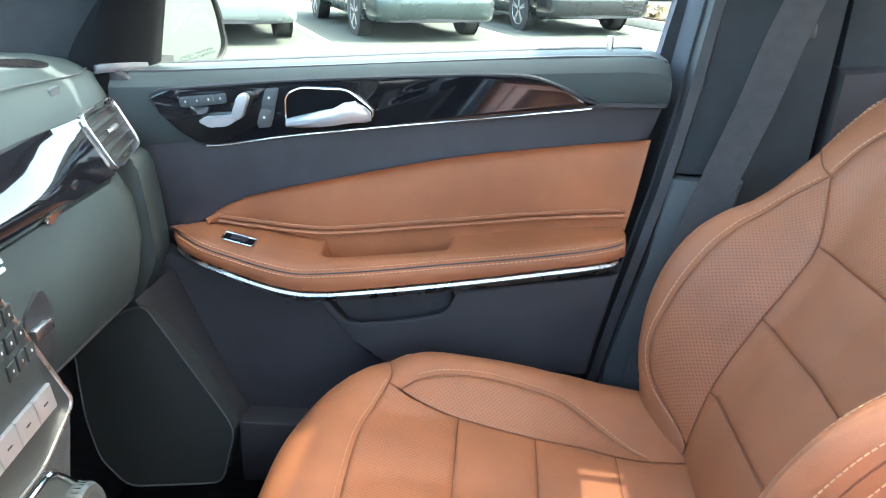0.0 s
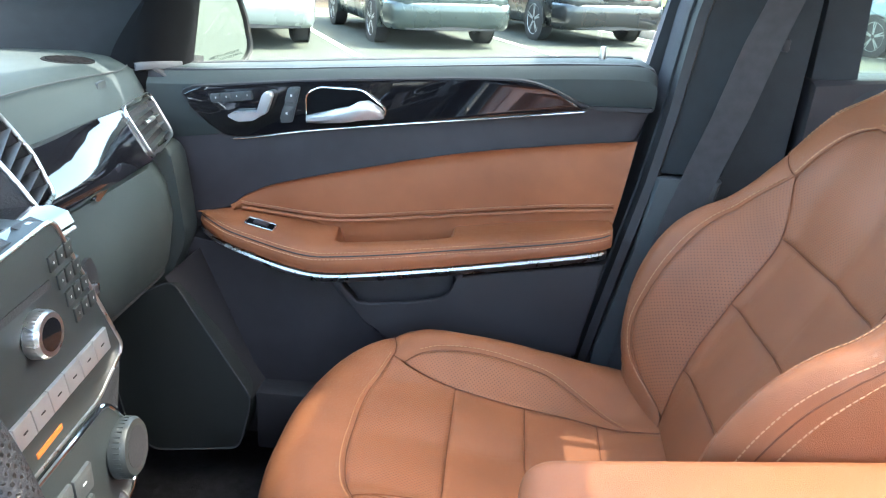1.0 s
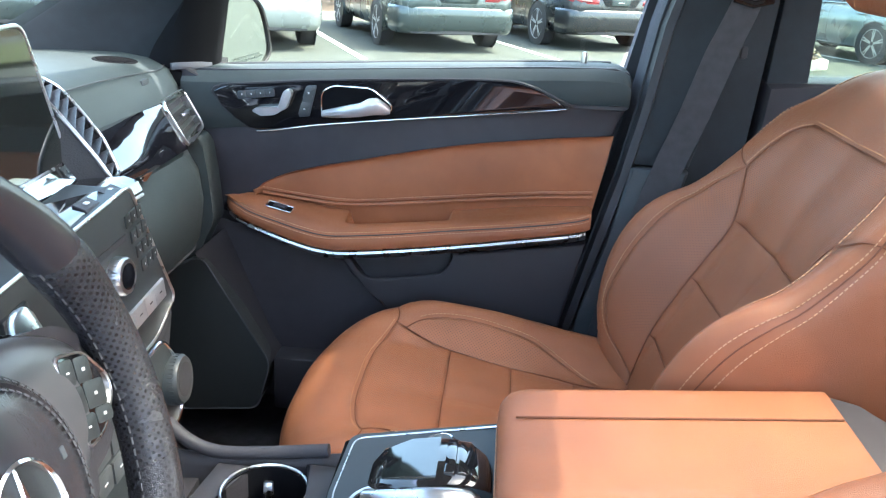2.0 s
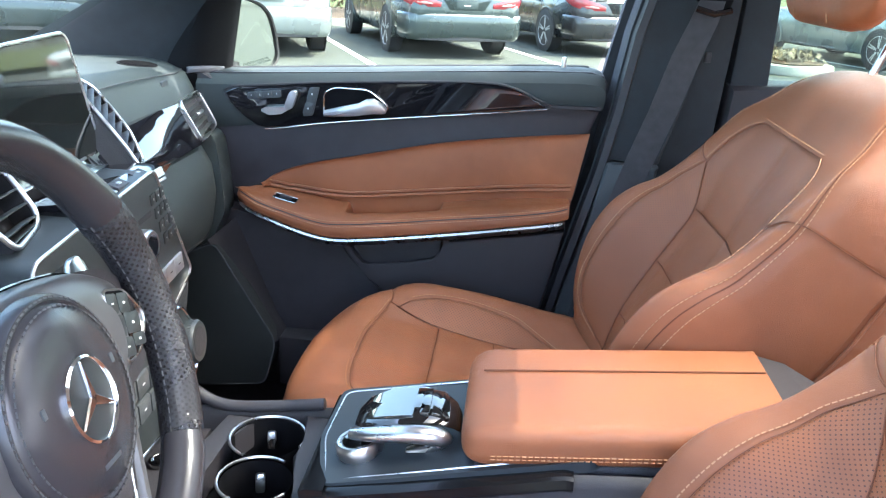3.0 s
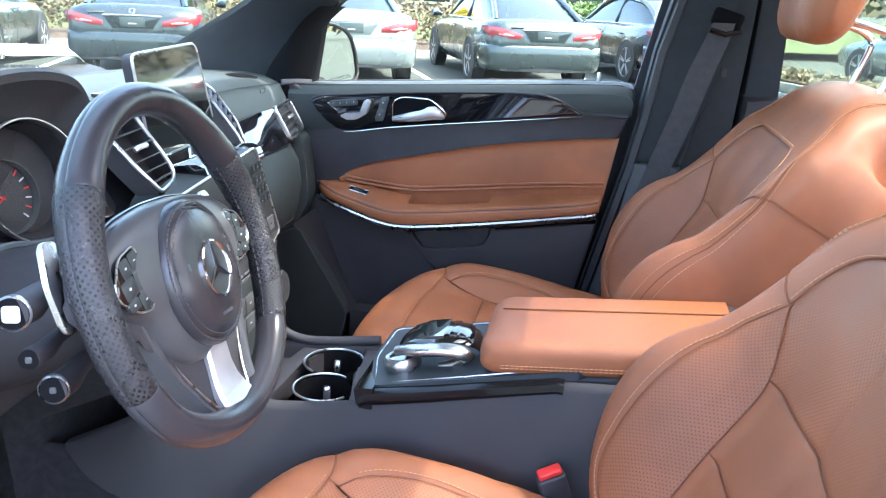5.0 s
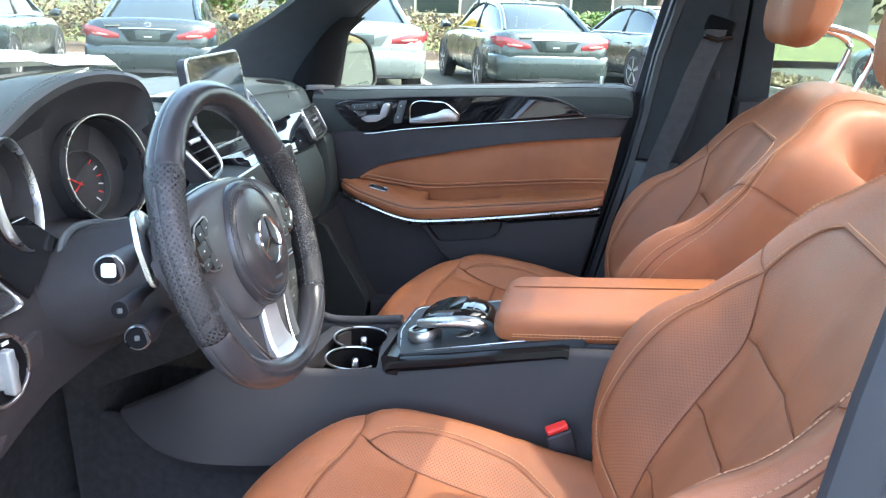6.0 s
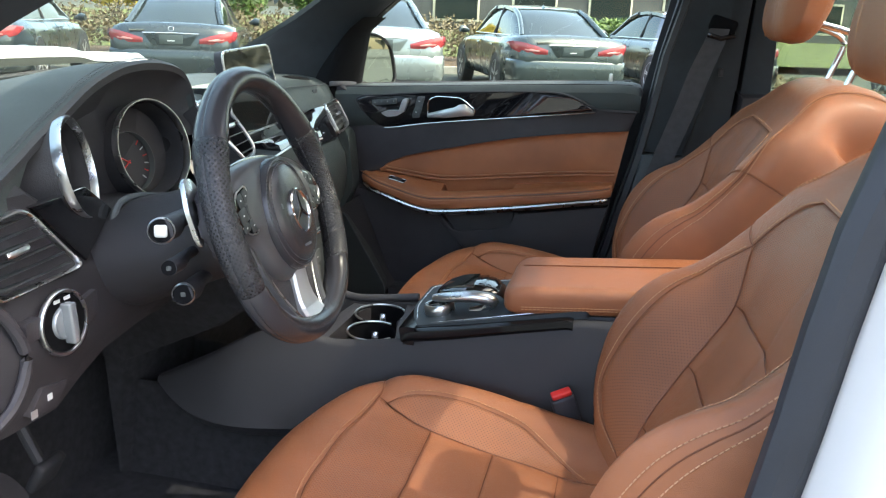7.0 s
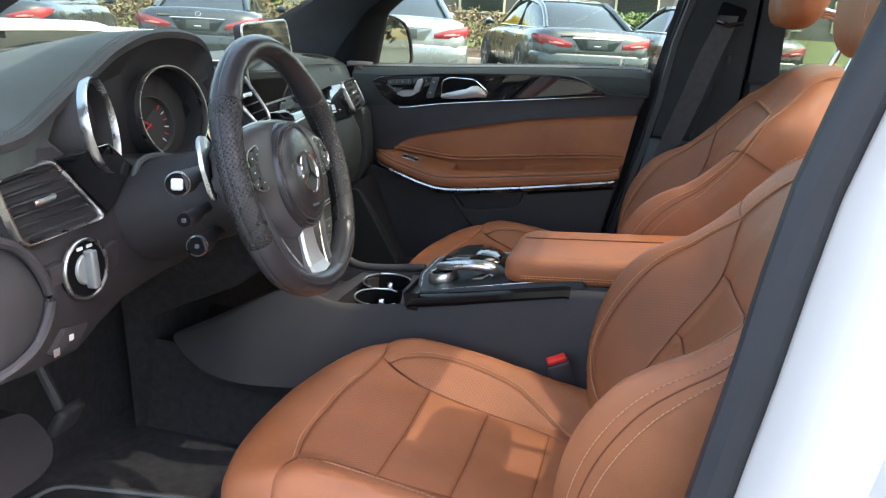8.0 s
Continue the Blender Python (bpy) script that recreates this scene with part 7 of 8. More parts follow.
loft(bm, [[(x, 0.515 + s * w, z + 0.030 * (1 - s * s) + 0.012 * smoothstep(0.62, 0.54, abs(s)) - (0.03 if abs(s) > 0.95 else 0)) for s in np.linspace(-1, 1, 33)] for x, z, w in ((-1.05, 1.178, 0.80), (-1.10, 1.200, 0.82), (-1.3, 1.194, 0.83), (-1.6, 1.165, 0.82), (-1.9, 1.095, 0.78), (-2.1, 1.00, 0.70), (-2.16, 0.80, 0.68))], closed=False)
part("bonnet_panel", bm, WHITE_PAINT, bonnet)
bm = B()
loft(bm, [[(x, 0.515 + s * 0.80, z) for s in np.linspace(-1, 1, 9)] for x, z in ((-0.98, 1.135), (-1.02, 1.150), (-1.07, 1.160), (-1.08, 1.10))], closed=False)
part("cowl", bm, RUBBER, bonnet, "black plastic cowl")
wip = thing("wiper", "black windscreen wiper arm", "wiper")
bm = B()
tube(bm, [(-1.10, 1.28, 1.185), (-1.08, 1.05, 1.182), (-1.06, 0.75, 1.178), (-1.05, 0.45, 1.172)], 0.006, 8)
part("blade", bm, RUBBER, wip)
bm = B()
lathe(bm, [(0, 0), (0.020, 0), (0.018, 0.02), (0, 0.024)], 16, pose(-1.10, 0.62, 1.20))
part("washer_nozzle", bm, RUBBER, wip)

# passenger's door mirror
mir = thing("door_mirror", "black cased door mirror with printed warning text", "mirror")
MO = rounded([(-0.100, 1.100), (-0.05, 1.110), (0.040, 1.127), (0.057, 1.150), (0.048, 1.205), (0.034, 1.246), (0.010, 1.267), (-0.03, 1.280), (-0.100, 1.285)], 0.014)
MTH = radians(60)
MS, MN, MC = Vector((math.cos(MTH), math.sin(MTH), 0)), Vector((math.sin(MTH), -math.cos(MTH), 0.03)).normalized(), Vector((-0.44, 1.56, 0))
MU = MN.cross(MS)
MU = MU if MU.z > 0 else -MU


def mirror_ring(k, d):
    return [MC + MS * (-0.02 + (s_ + 0.02) * k) + MN * d + Vector((0, 0, 1.19)) + MU * (z - 1.19) * k for s_, z in MO]


bm = B()
loft(bm, [mirror_ring(0.99, 0.0), mirror_ring(0.99, -0.004)])
mg = part("mirror_glass", bm, MIRROR, mir, "silvered mirror glass")
bm = B()
loft(bm, [mirror_ring(1.0, -0.004), mirror_ring(1.0, 0.006), mirror_ring(1.05, 0.008), mirror_ring(1.09, 0.0), mirror_ring(1.10, -0.03), mirror_ring(0.95, -0.09), mirror_ring(0.6, -0.12)])
part("mirror_case", bm, PLASTIC_LOW, mir, "black mirror case")
bm = B()
loft(bm, [[(-0.53, y, z), (-0.47, y, z), (-0.47, y, z + 0.04), (-0.53, y, z + 0.04)] for y, z in ((1.30, 1.12), (1.45, 1.11), (1.52, 1.10))])
part("mirror_foot", bm, PLASTIC_LOW, mir)
txt = bpy.data.curves.new("mirror_print", "FONT")
txt.body, txt.size, txt.align_x = "OBJECTS IN MIRROR ARE\nCLOSER THAN THEY APPEAR", 0.0070, "CENTER"
tx = new("mirror_print", txt)
tx.parent = mg
fm = facing(MC + MS * -0.010 + MN * 0.0014 + Vector((0, 0, 1.19)) - MU * 0.052, MN)
tx.matrix_local = fm @ Matrix.Rotation(radians(9), 4, "Z")
txt.materials.append(PLATE)
# pedals and floor mat
mat_ = thing("floor_mat", "black ribbed rubber floor mat", "floor mat")
bm = B()
slab(bm, rounded([(-0.64, 0.145), (-0.37, 0.19), (-0.05, 0.19), (-0.05, -0.17), (-0.64, -0.17)], 0.06), "z", 0.426, 0.436, 0.004)
mp = part("mat_body", bm, RUBBER, mat_)
bm = B()
tube(bm, [(x, y, 0.438) for x, y in rounded([(-0.62, 0.13), (-0.36, 0.175), (-0.07, 0.175), (-0.07, -0.15), (-0.62, -0.15)], 0.05)], 0.005, 6, True)
part("mat_edge", bm, GREY, mp, "pale worn mat rim")
pd = thing("foot_rest", "dark grey rounded foot rest pad", "foot rest")
bm = B()
loft(bm, [[Vector((-0.50 - 0.35 * (z - 0.65) + dx, y, z)) for y, z in rounded([(-0.15, 0.715), (-0.035, 0.695), (-0.010, 0.650), (-0.013, 0.612), (-0.05, 0.596), (-0.15, 0.600)], 0.02)] for dx in (-0.03, 0.0, 0.008)])
part("pad", bm, PLASTIC_LOW, pd)
pd = thing("brake_pedal", "dark rubber brake pedal on a steel lever", "pedal")
bm = B()
box(bm, (-0.010, -0.030, -0.030), (0.010, 0.030, 0.030), 0.008, 3, pose(-0.55, 0.10, 0.605, 0, 30, 0))
part("pad", bm, RUBBER, pd)
bm = B()
tube(bm, [(-0.56, 0.10, 0.62), (-0.62, 0.11, 0.72), (-0.64, 0.12, 0.86)], 0.010, 8)
part("lever", bm, RUBBER, pd)


# ---- car park outside ----
HEAD = 23.0
AX = Vector((math.cos(radians(HEAD)), math.sin(radians(HEAD)), 0))   # across the bays
AL = Vector((-math.sin(radians(HEAD)), math.cos(radians(HEAD)), 0))  # along the bays, away from the cabin
ROW0 = Vector((-1.09, 13.24, 0))                                     # rear axle of the grey saloon
BAY = 3.0
bm = B()
n_ = 40
vs = [[bm.verts.new((-300 + 600 * i / n_, -300 + 600 * j / n_, 0)) for j in range(n_ + 1)] for i in range(n_ + 1)]
for i in range(n_):
    for j in range(n_):
        bm.faces.new((vs[i][j], vs[i + 1][j], vs[i + 1][j + 1], vs[i][j + 1]))
tagged(part("ground", bm, ASPHALT), "sun-bleached grey asphalt car park", "ground", kind="structure")


def strip(name, label, cat, a, b, w, h, mat, bev=0.0):
    """A long bar on the ground from a to b, w wide and h high."""
    a, b = Vector(a), Vector(b)
    d = (b - a).normalized()
    s = Vector((-d.y, d.x, 0)) * w / 2
    bm = B()
    loft(bm, [[p - s, p + s, p + s + Vector((0, 0, h)), p - s + Vector((0, 0, h))] for p in (a, b)])
    return tagged(part(name, bm, mat, smooth=False), label, cat, kind="structure")


for k in range(-4, 5):
    c = ROW0 + AX * (BAY * (k + 0.47))
    strip("bay_line", "worn white parking bay line", "road marking", c - AL * 1.9, c + AL * 3.6, 0.11, 0.004, STRIPE)
KERB = ROW0 + AL * 4.6
strip("kerb", "pale concrete kerb", "kerb", KERB - AX * 40, KERB + AX * 5.4, 0.18, 0.15, CONCRETE)
bm = B()
loft(bm, [[KERB + AX * x + AL * y + Vector((0, 0, z)) for y, z in ((0.09, 0.13), (1.0, 0.18), (2.2, 0.22), (3.2, 0.20))] for x in (-40, -20, -10, -4, 0, 5.4)], closed=False)
tagged(part("planting_bed", bm, MULCH), "brown mulch planting bed behind the bays", "planting bed", kind="structure")
bm = B()
loft(bm, [[KERB + AX * x + AL * y + Vector((0, 0, z)) for y, z in ((3.1, 0.21), (6, 0.45), (12, 0.6), (22, 0.5), (60, 0.3))] for x in (-60, -20, -8, 0, 8, 20, 60)], closed=False)
tagged(part("lawn", bm, GRASS), "fresh green lawn beyond the planting bed", "lawn", kind="structure")
# island beside the further bays
bm = B()
isl = ROW0 + AX * 5.1
slab(bm, rounded([tuple((isl + AX * x + AL * y).xy) for x, y in ((-0.5, -2.6), (0.7, -2.6), (0.7, 4.5), (-0.5, 4.5))], 0.5, 6), "z", 0.0, 0.15, 0.02)
tagged(part("kerb_island", bm, CONCRETE), "concrete edged car park island", "kerb", kind="structure")
bm = B()
slab(bm, rounded([tuple((isl + AX * x + AL * y).xy) for x, y in ((-0.38, -2.48), (0.58, -2.48), (0.58, 4.4), (-0.38, 4.4))], 0.45, 6), "z", 0.15, 0.18, 0.02)
tagged(part("island_bed", bm, MULCH), "dry mulch bed on the island", "planting bed", kind="structure")


def clump(bm, c, size, n, leaf, rng, flat=1.0):
    """Many small leaf blades in an uneven crown."""
    for _ in range(n):
        while True:
            p = Vector((rng.uniform(-1, 1), rng.uniform(-1, 1), rng.uniform(-1, 1)))
            if 0.25 < p.length < 1:
                break
        k = 0.75 + 0.35 * noise.noise(p * 2.3 + c * 0.7)
        q = c + Vector((p.x * size[0], p.y * size[1], p.z * size[2])) * k
        d = Vector((rng.uniform(-1, 1), rng.uniform(-1, 1), rng.uniform(-0.4, 1))).normalized()
        s = d.orthogonal().normalized() * leaf * rng.uniform(0.3, 0.6)
        e = d * leaf * rng.uniform(0.7, 1.4)
        a = [bm.verts.new(q - s), bm.verts.new(q + s), bm.verts.new(q + e + s * 0.2), bm.verts.new(q + e - s * 0.2)]
        bm.faces.new(a)
    return bm


rng = random.Random(7)


def bush(label, c, size, n, leaf, mat, group=""):
    b = thing("bush", label, "bush", group)
    bm = B()
    for k in range(5):
        o = Vector((rng.uniform(-.5, .5) * size[0], rng.uniform(-.5, .5) * size[1], rng.uniform(-.1, .15) * size[2]))
        clump(bm, Vector(c) + o, [s * rng.uniform(0.6, 0.8) for s in size], n // 5, leaf, rng)
    part("leaves", bm, mat, b, smooth=False)
    bm = B()
    for k in range(6):
        e = Vector((rng.uniform(-.6, .6) * size[0], rng.uniform(-.6, .6) * size[1], size[2] * 0.3))
        tube(bm, [(c[0] + e.x * 0.1, c[1] + e.y * 0.1, c[2] - size[2]), tuple(Vector(c) + e)], [0.02, 0.006], 5)
    part("stems", bm, BARK, b)
    return b


def at_row(x, y, z=0.0):
    return tuple(KERB + AX * x + AL * y + Vector((0, 0, z)))


# dry clipped hedge behind the bays, in runs
for k in range(8):
    h = thing("hedge", "dry brown clipped hedge along the bays", "hedge", "hedge runs")
    bm = B()
    for i in range(5):
        clump(bm, Vector(at_row(-16.5 + 2.2 * k + 0.45 * i, 1.5 + rng.uniform(-.1, .1), 0.75)), (0.42, 0.5, 0.62), 330, 0.07, rng)
    part("twigs", bm, LEAF_BROWN, h, smooth=False)
bush("yellow flowering forsythia bush", at_row(-2.2, 4.6, 1.55), (0.9, 0.8, 0.75), 2600, 0.10, LEAF_YELLOW)
bush("round green leafy shrub", at_row(-3.9, 5.0, 1.60), (0.9, 0.8, 0.9), 2600, 0.10, LEAF_GREEN)
bush("dark plum-leaved low shrub", at_row(-3.0, 4.0, 1.1), (0.8, 0.6, 0.45), 1600, 0.09, LEAF_PURPLE)
bush("low green juniper mound", at_row(5.0, 6.0, 0.95), (1.4, 0.9, 0.5), 2400, 0.10, LEAF_GREEN)
bush("low green juniper mound", at_row(7.5, 7.0, 1.0), (1.2, 0.9, 0.5), 1800, 0.10, LEAF_GREEN)
bush("yellow flowering forsythia bush", at_row(-9.0, 6.0, 1.4), (1.3, 0.8, 0.6), 2200, 0.10, LEAF_YELLOW)
bush("spreading low green shrub", at_row(-11.5, 5.0, 1.2), (1.6, 0.8, 0.6), 2200, 0.10, LEAF_GREEN)
bush("spreading low green shrub", at_row(-6.2, 7.0, 1.3), (1.4, 0.8, 0.6), 2200, 0.10, LEAF_GREEN)
bush("green shrub on the island", tuple(isl + AL * 3.2 + Vector((0, 0, 0.75))), (0.5, 0.8, 0.6), 1600, 0.08, LEAF_GREEN)
g_ = B()
for _ in range(900):
    c = isl + AX * rng.uniform(-.3, .5) + AL * rng.uniform(-2.3, 3.5)
    clump(g_, c + Vector((0, 0, 0.24)), (0.05, 0.05, 0.09), 2, 0.09, rng)
tagged(part("dry_grass", g_, LEAF_BROWN, smooth=False), "dry grass tufts on the island", "grass", kind="stuff")


# parked cars
def parked_car(name, label, paint_mat, at, L=4.9, W=1.86, H=1.42, boot=True, pale=False, plate=True, bumper=RUBBER):
    car = thing(name, label, "car", "cars parked in the bays", at=at)
    ro, wb = 1.08, L * 0.585
    y0, y1 = -ro, L - ro
    hw = W / 2

    def ring(y, zb, zt, w, top, n=12):
        """A body section: tumblehome sides, soft shoulders."""
        prof = [(0.72, zb), (0.93, zb + 0.06), (0.985, zb + 0.22), (1.0, (zb + zt) * 0.52), (0.985, zt - 0.14), (0.93, zt - 0.045), (top, zt), (top * 0.5, zt + 0.018), (0.0, zt + 0.024)]
        pts = [(p * w, y, z) for p, z in prof]
        return pts + [(-x, yy, z) for x, yy, z in pts[-2::-1]]
    st = [(y0 + 0.00, 0.40, 0.80, 0.76, 0.66), (y0 + 0.04, 0.33, 0.90, 0.86, 0.72), (y0 + 0.14, 0.28, 0.975, 0.93, 0.76), (y0 + 0.45, 0.22, 0.985, 0.975, 0.78), (-0.35, 0.20, 0.985, 1.0, 0.78), (0.0, 0.20, 0.965, 1.0, 0.76), (0.5, 0.20, 0.945, 0.985, 0.76), (1.4, 0.20, 0.93, 0.975, 0.76), (2.2, 0.20, 0.915, 0.985, 0.76), (wb, 0.20, 0.885, 0.99, 0.76), (wb + 0.40, 0.22, 0.82, 0.96, 0.74), (y1 - 0.14, 0.26, 0.72, 0.86, 0.68), (y1, 0.36, 0.60, 0.66, 0.56)]
    bm = B()
    loft(bm, [ring(y, zb, zt, hw * w, tp) for y, zb, zt, w, tp in st], closed=True)
    body = part("body", bm, paint_mat, car, sharp=60)
    # greenhouse and roof
    gh = [(-0.62 if boot else -0.95, 0.975, 0.74, 0.70), (-0.30, 1.12, 0.74, 0.64), (0.05, 1.27, 0.735, 0.60), (0.40, 1.365, 0.73, 0.585), (0.85, H - 0.012, 0.73, 0.58), (1.25, H, 0.73, 0.58), (1.60, H - 0.02, 0.73, 0.585), (1.95, H - 0.12, 0.735, 0.60), (2.30, H - 0.31, 0.745, 0.65), (2.62, 0.93, 0.75, 0.72)]
    bm = B()
    loft(bm, [[(hw * b * 1.04, y, 0.90), (hw * b * 1.02, y, 0.955), (hw * (b + t) / 2 * 1.02, y, 0.94 + (z - 0.94) * 0.6), (hw * t, y, z - 0.03), (hw * t * 0.86, y, z), (0, y, z + 0.012), (-hw * t * 0.86, y, z), (-hw * t, y, z - 0.03), (-hw * (b + t) / 2 * 1.02, y, 0.94 + (z - 0.94) * 0.6), (-hw * b * 1.02, y, 0.955), (-hw * b * 1.04, y, 0.90)] for y, z, b, t in gh])
    part("glasshouse", bm, CAR_GLASS, car, "dark tinted glasshouse", sharp=60)
    bm = B()
    loft(bm, [[(hw * t * s, y, z + 0.008 + 0.014 * (1 - s * s)) for s in (-1.03, -0.8, 0, 0.8, 1.03)] + [(hw * t * s, y, z - 0.045) for s in (1.05, 0, -1.05)] for y, z, b, t in gh[3:8]], closed=True)
    part("roof", bm, paint_mat, car, sharp=60)
    for sx in (-1, 1):
        for pts in ([(-0.62 if boot else -0.95, 0.975, 0.73), (-0.30, 1.125, 0.665), (0.05, 1.275, 0.615), (0.40, 1.365, 0.595)], [(1.60, H - 0.03, 0.590), (1.95, H - 0.125, 0.610), (2.30, H - 0.315, 0.665), (2.62, 0.93, 0.74)], [(1.10, 0.95, 0.755), (1.06, 1.15, 0.68), (1.04, H - 0.03, 0.59)]):
            bm = B()
            tube(bm, spline([(sx * hw * w, y, z - 0.006) for y, z, w in pts], 4), 0.040 if pts[0][0] != 1.10 else 0.028, 8)
            part("roof_pillar", bm, paint_mat if pts[0][0] != 1.10 else RUBBER, car)
        bm = B()
        tube(bm, [(sx * hw * 0.775, y, 0.962 - 0.012 * max(0, y)) for y in np.linspace(-0.55, 2.5, 12)], 0.010, 6)
        part("window_strip", bm, CHROME, car, "chrome window strip")
        for y in (0.35, 1.35):
            bm = B()
            tube(bm, [(sx * hw * 1.0, y - 0.10, 0.80), (sx * hw * 1.015, y, 0.805), (sx * hw * 1.0, y + 0.10, 0.80)], 0.014, 8)
            part("door_handle", bm, paint_mat, car)
        for y in (0.10, 1.12, 2.12):
            bm = B()
            tube(bm, [(sx * hw * p, y + dy, z) for p, z, dy in ((0.975, 0.32, 0.0), (0.992, 0.55, 0), (0.978, 0.80, 0.0), (0.935, 0.90, -0.02))], 0.0035, 5)
            part("door_gap", bm, RUBBER, car)
        bm = B()
        clump_ = [(sx * hw * 1.00, 2.16, 0.96), (sx * hw * 1.12, 2.14, 0.985), (sx * hw * 1.20, 2.12, 0.98)]
        tube(bm, clump_, [0.02, 0.07, 0.05], 10)
        part("side_mirror", bm, paint_mat, car)
        # tail lamp wrapped round the corner
        bm = B()
        loft(bm, [[(sx * hw * x, y, zc - h), (sx * hw * (x + 0.012), y - 0.015, zc), (sx * hw * x, y, zc + h), (sx * hw * (x - 0.03), y + 0.05, zc)] for x, y, zc, h in ((0.42, y0 - 0.004, 0.758, 0.030), (0.58, y0 - 0.006, 0.782, 0.055), (0.74, y0 + 0.012, 0.802, 0.074), (0.87, y0 + 0.065, 0.822, 0.078), (0.955, y0 + 0.18, 0.845, 0.062), (0.985, y0 + 0.40, 0.868, 0.018))])
        lamp = part("tail_lamp", bm, TAIL, car, "red tail lamp")
        bm = B()
        loft(bm, [[(sx * hw * x, y - 0.024, zc - h), (sx * hw * x, y - 0.030, zc), (sx * hw * x, y - 0.024, zc + h), (sx * hw * x, y + 0.01, zc)] for x, y, zc, h in ((0.56, y0 - 0.004, 0.772, 0.008), (0.68, y0 + 0.006, 0.784, 0.018), (0.80, y0 + 0.044, 0.796, 0.014))])
        part("lamp_window", bm, TAIL_PALE, lamp, "pale reversing lens")
        bm = B()
        ex = sx * hw * 0.66
        tube(bm, [(ex - 0.07, y0 + 0.03, 0.335), (ex - 0.075, y0 + 0.03, 0.36), (ex + 0.075, y0 + 0.03, 0.36), (ex + 0.065, y0 + 0.03, 0.335)], 0.008, 8, True, up=(0, 1, 0))
        part("exhaust_trim", bm, SATIN, car, "chrome exhaust trim")
        bm = B()
        box(bm, (ex - 0.065, y0 + 0.028, 0.337), (ex + 0.065, y0 + 0.06, 0.360), 0.004)
        part("exhaust_mouth", bm, RUBBER, car)
        for y in (0.0, wb):
            m = Matrix.Translation((sx * (hw - 0.105), y, 0.335)) @ Matrix.Rotation(radians(90 * sx), 4, "Y")
            bm = B()
            lathe(bm, [(0.20, -0.11), (0.315, -0.11), (0.335, -0.08), (0.335, 0.085), (0.322, 0.108), (0.245, 0.112), (0.240, 0.08), (0.20, 0.0)], 40, m)
            wheel_ = part("wheel", bm, RUBBER, car, "black tyre")
            bm = B()
            lathe(bm, [(0.245, 0.080), (0.250, 0.105), (0.236, 0.108), (0.226, 0.085), (0.20, 0.02), (0.0, 0.02), (0.0, 0.01), (0.21, 0.0)], 40, m)
            part("rim", bm, SILVER_KEY, wheel_, "silver alloy rim")
            bm = B()
            lathe(bm, [(0, 0.022), (0.19, 0.022), (0.19, 0.03), (0, 0.03)], 30, m)
            part("brake_disc", bm, GREY, wheel_)
            for k in range(5):
                for dk in (-6, 6):
                    bm = B()
                    slab(bm, [(0.03, -0.020), (0.235, -0.012), (0.235, 0.012), (0.03, 0.020)], "z", 0.070, 0.104, 0.004, 1, m @ Matrix.Rotation(radians(72 * k + dk), 4, "Z"))
                    part("spoke", bm, SILVER_KEY, wheel_)
            bm = B()
            ring_ = [(sx * (hw * 0.998), y + 0.375 * math.cos(t), 0.335 + 0.375 * math.sin(t)) for t in np.linspace(radians(-15), radians(195), 20)]
            rows = [[(sx * (hw * 0.90), y + (p[1] - y) * 0.97, 0.335 + (p[2] - 0.335) * 0.97), (p[0] + sx * 0.002, y + (p[1] - y) * 0.96, 0.335 + (p[2] - 0.335) * 0.96), (p[0] + sx * 0.006, p[1], p[2]), (p[0] - sx * 0.004, y + (p[1] - y) * 1.06, 0.335 + (p[2] - 0.335) * 1.06)] for p in ring_]
            loft(bm, rows, closed=False)
            part("wheel_arch", bm, paint_mat, car)
            bm = B()
            lathe(bm, [(0, 0), (0.362, 0), (0.362, 0.012), (0, 0.012)], 36, Matrix.Translation((sx * (hw * 1.0 - 0.002), y, 0.335)) @ Matrix.Rotation(radians(90 * sx), 4, "Y") @ Matrix.Translation((0, 0, -0.012)))
            part("wheel_well", bm, RUBBER, car, "dark wheel well")
    plan = spline([(-0.985, 0.44, 0), (-0.945, 0.13, 0), (-0.87, 0.035, 0), (-0.74, -0.004, 0), (-0.45, -0.022, 0), (0, -0.028, 0), (0.45, -0.022, 0), (0.74, -0.004, 0), (0.87, 0.035, 0), (0.945, 0.13, 0), (0.985, 0.44, 0)], 3)
    bm = B()
    loft(bm, [[(hw * (p.x * g), y0 + p.y + dy, z) for p in plan] for z, dy, g in ((0.27, 0.07, 0.955), (0.31, 0.02, 0.985), (0.37, 0.0, 1.0), (0.50, -0.006, 1.008), (0.60, 0.002, 1.006), (0.635, 0.014, 0.998), (0.645, 0.05, 0.97))], closed=False)
    part("rear_bumper", bm, paint_mat, car, sharp=60)
    bm = B()
    loft(bm, [[(hw * 0.74 * s, y0 - 0.012 + 0.05 * s * s, z) for s in np.linspace(-1, 1, 9)] for z in (0.27, 0.325)], closed=False)
    part("diffuser", bm, RUBBER, car, "dark rear diffuser")
    bm = B()
    slab(bm, rounded([(-0.37, 0.855), (-0.26, 0.690), (0.26, 0.690), (0.37, 0.855)], 0.02), "y", y0 - 0.004, y0 + 0.05, 0.004)
    rec_ = part("plate_recess", bm, paint_mat, car)
    bm = B()
    tube(bm, [(x, y0 - 0.006, z) for x, z in ((-0.38, 0.862), (0.0, 0.868), (0.38, 0.862))], 0.010, 6)
    part("boot_strip", bm, CHROME, car, "chrome boot strip")
    bm = B()
    slab(bm, [(-0.16, 0.715), (0.16, 0.715), (0.16, 0.840), (-0.16, 0.840)], "y", y0 - 0.012, y0 - 0.004, 0.003)
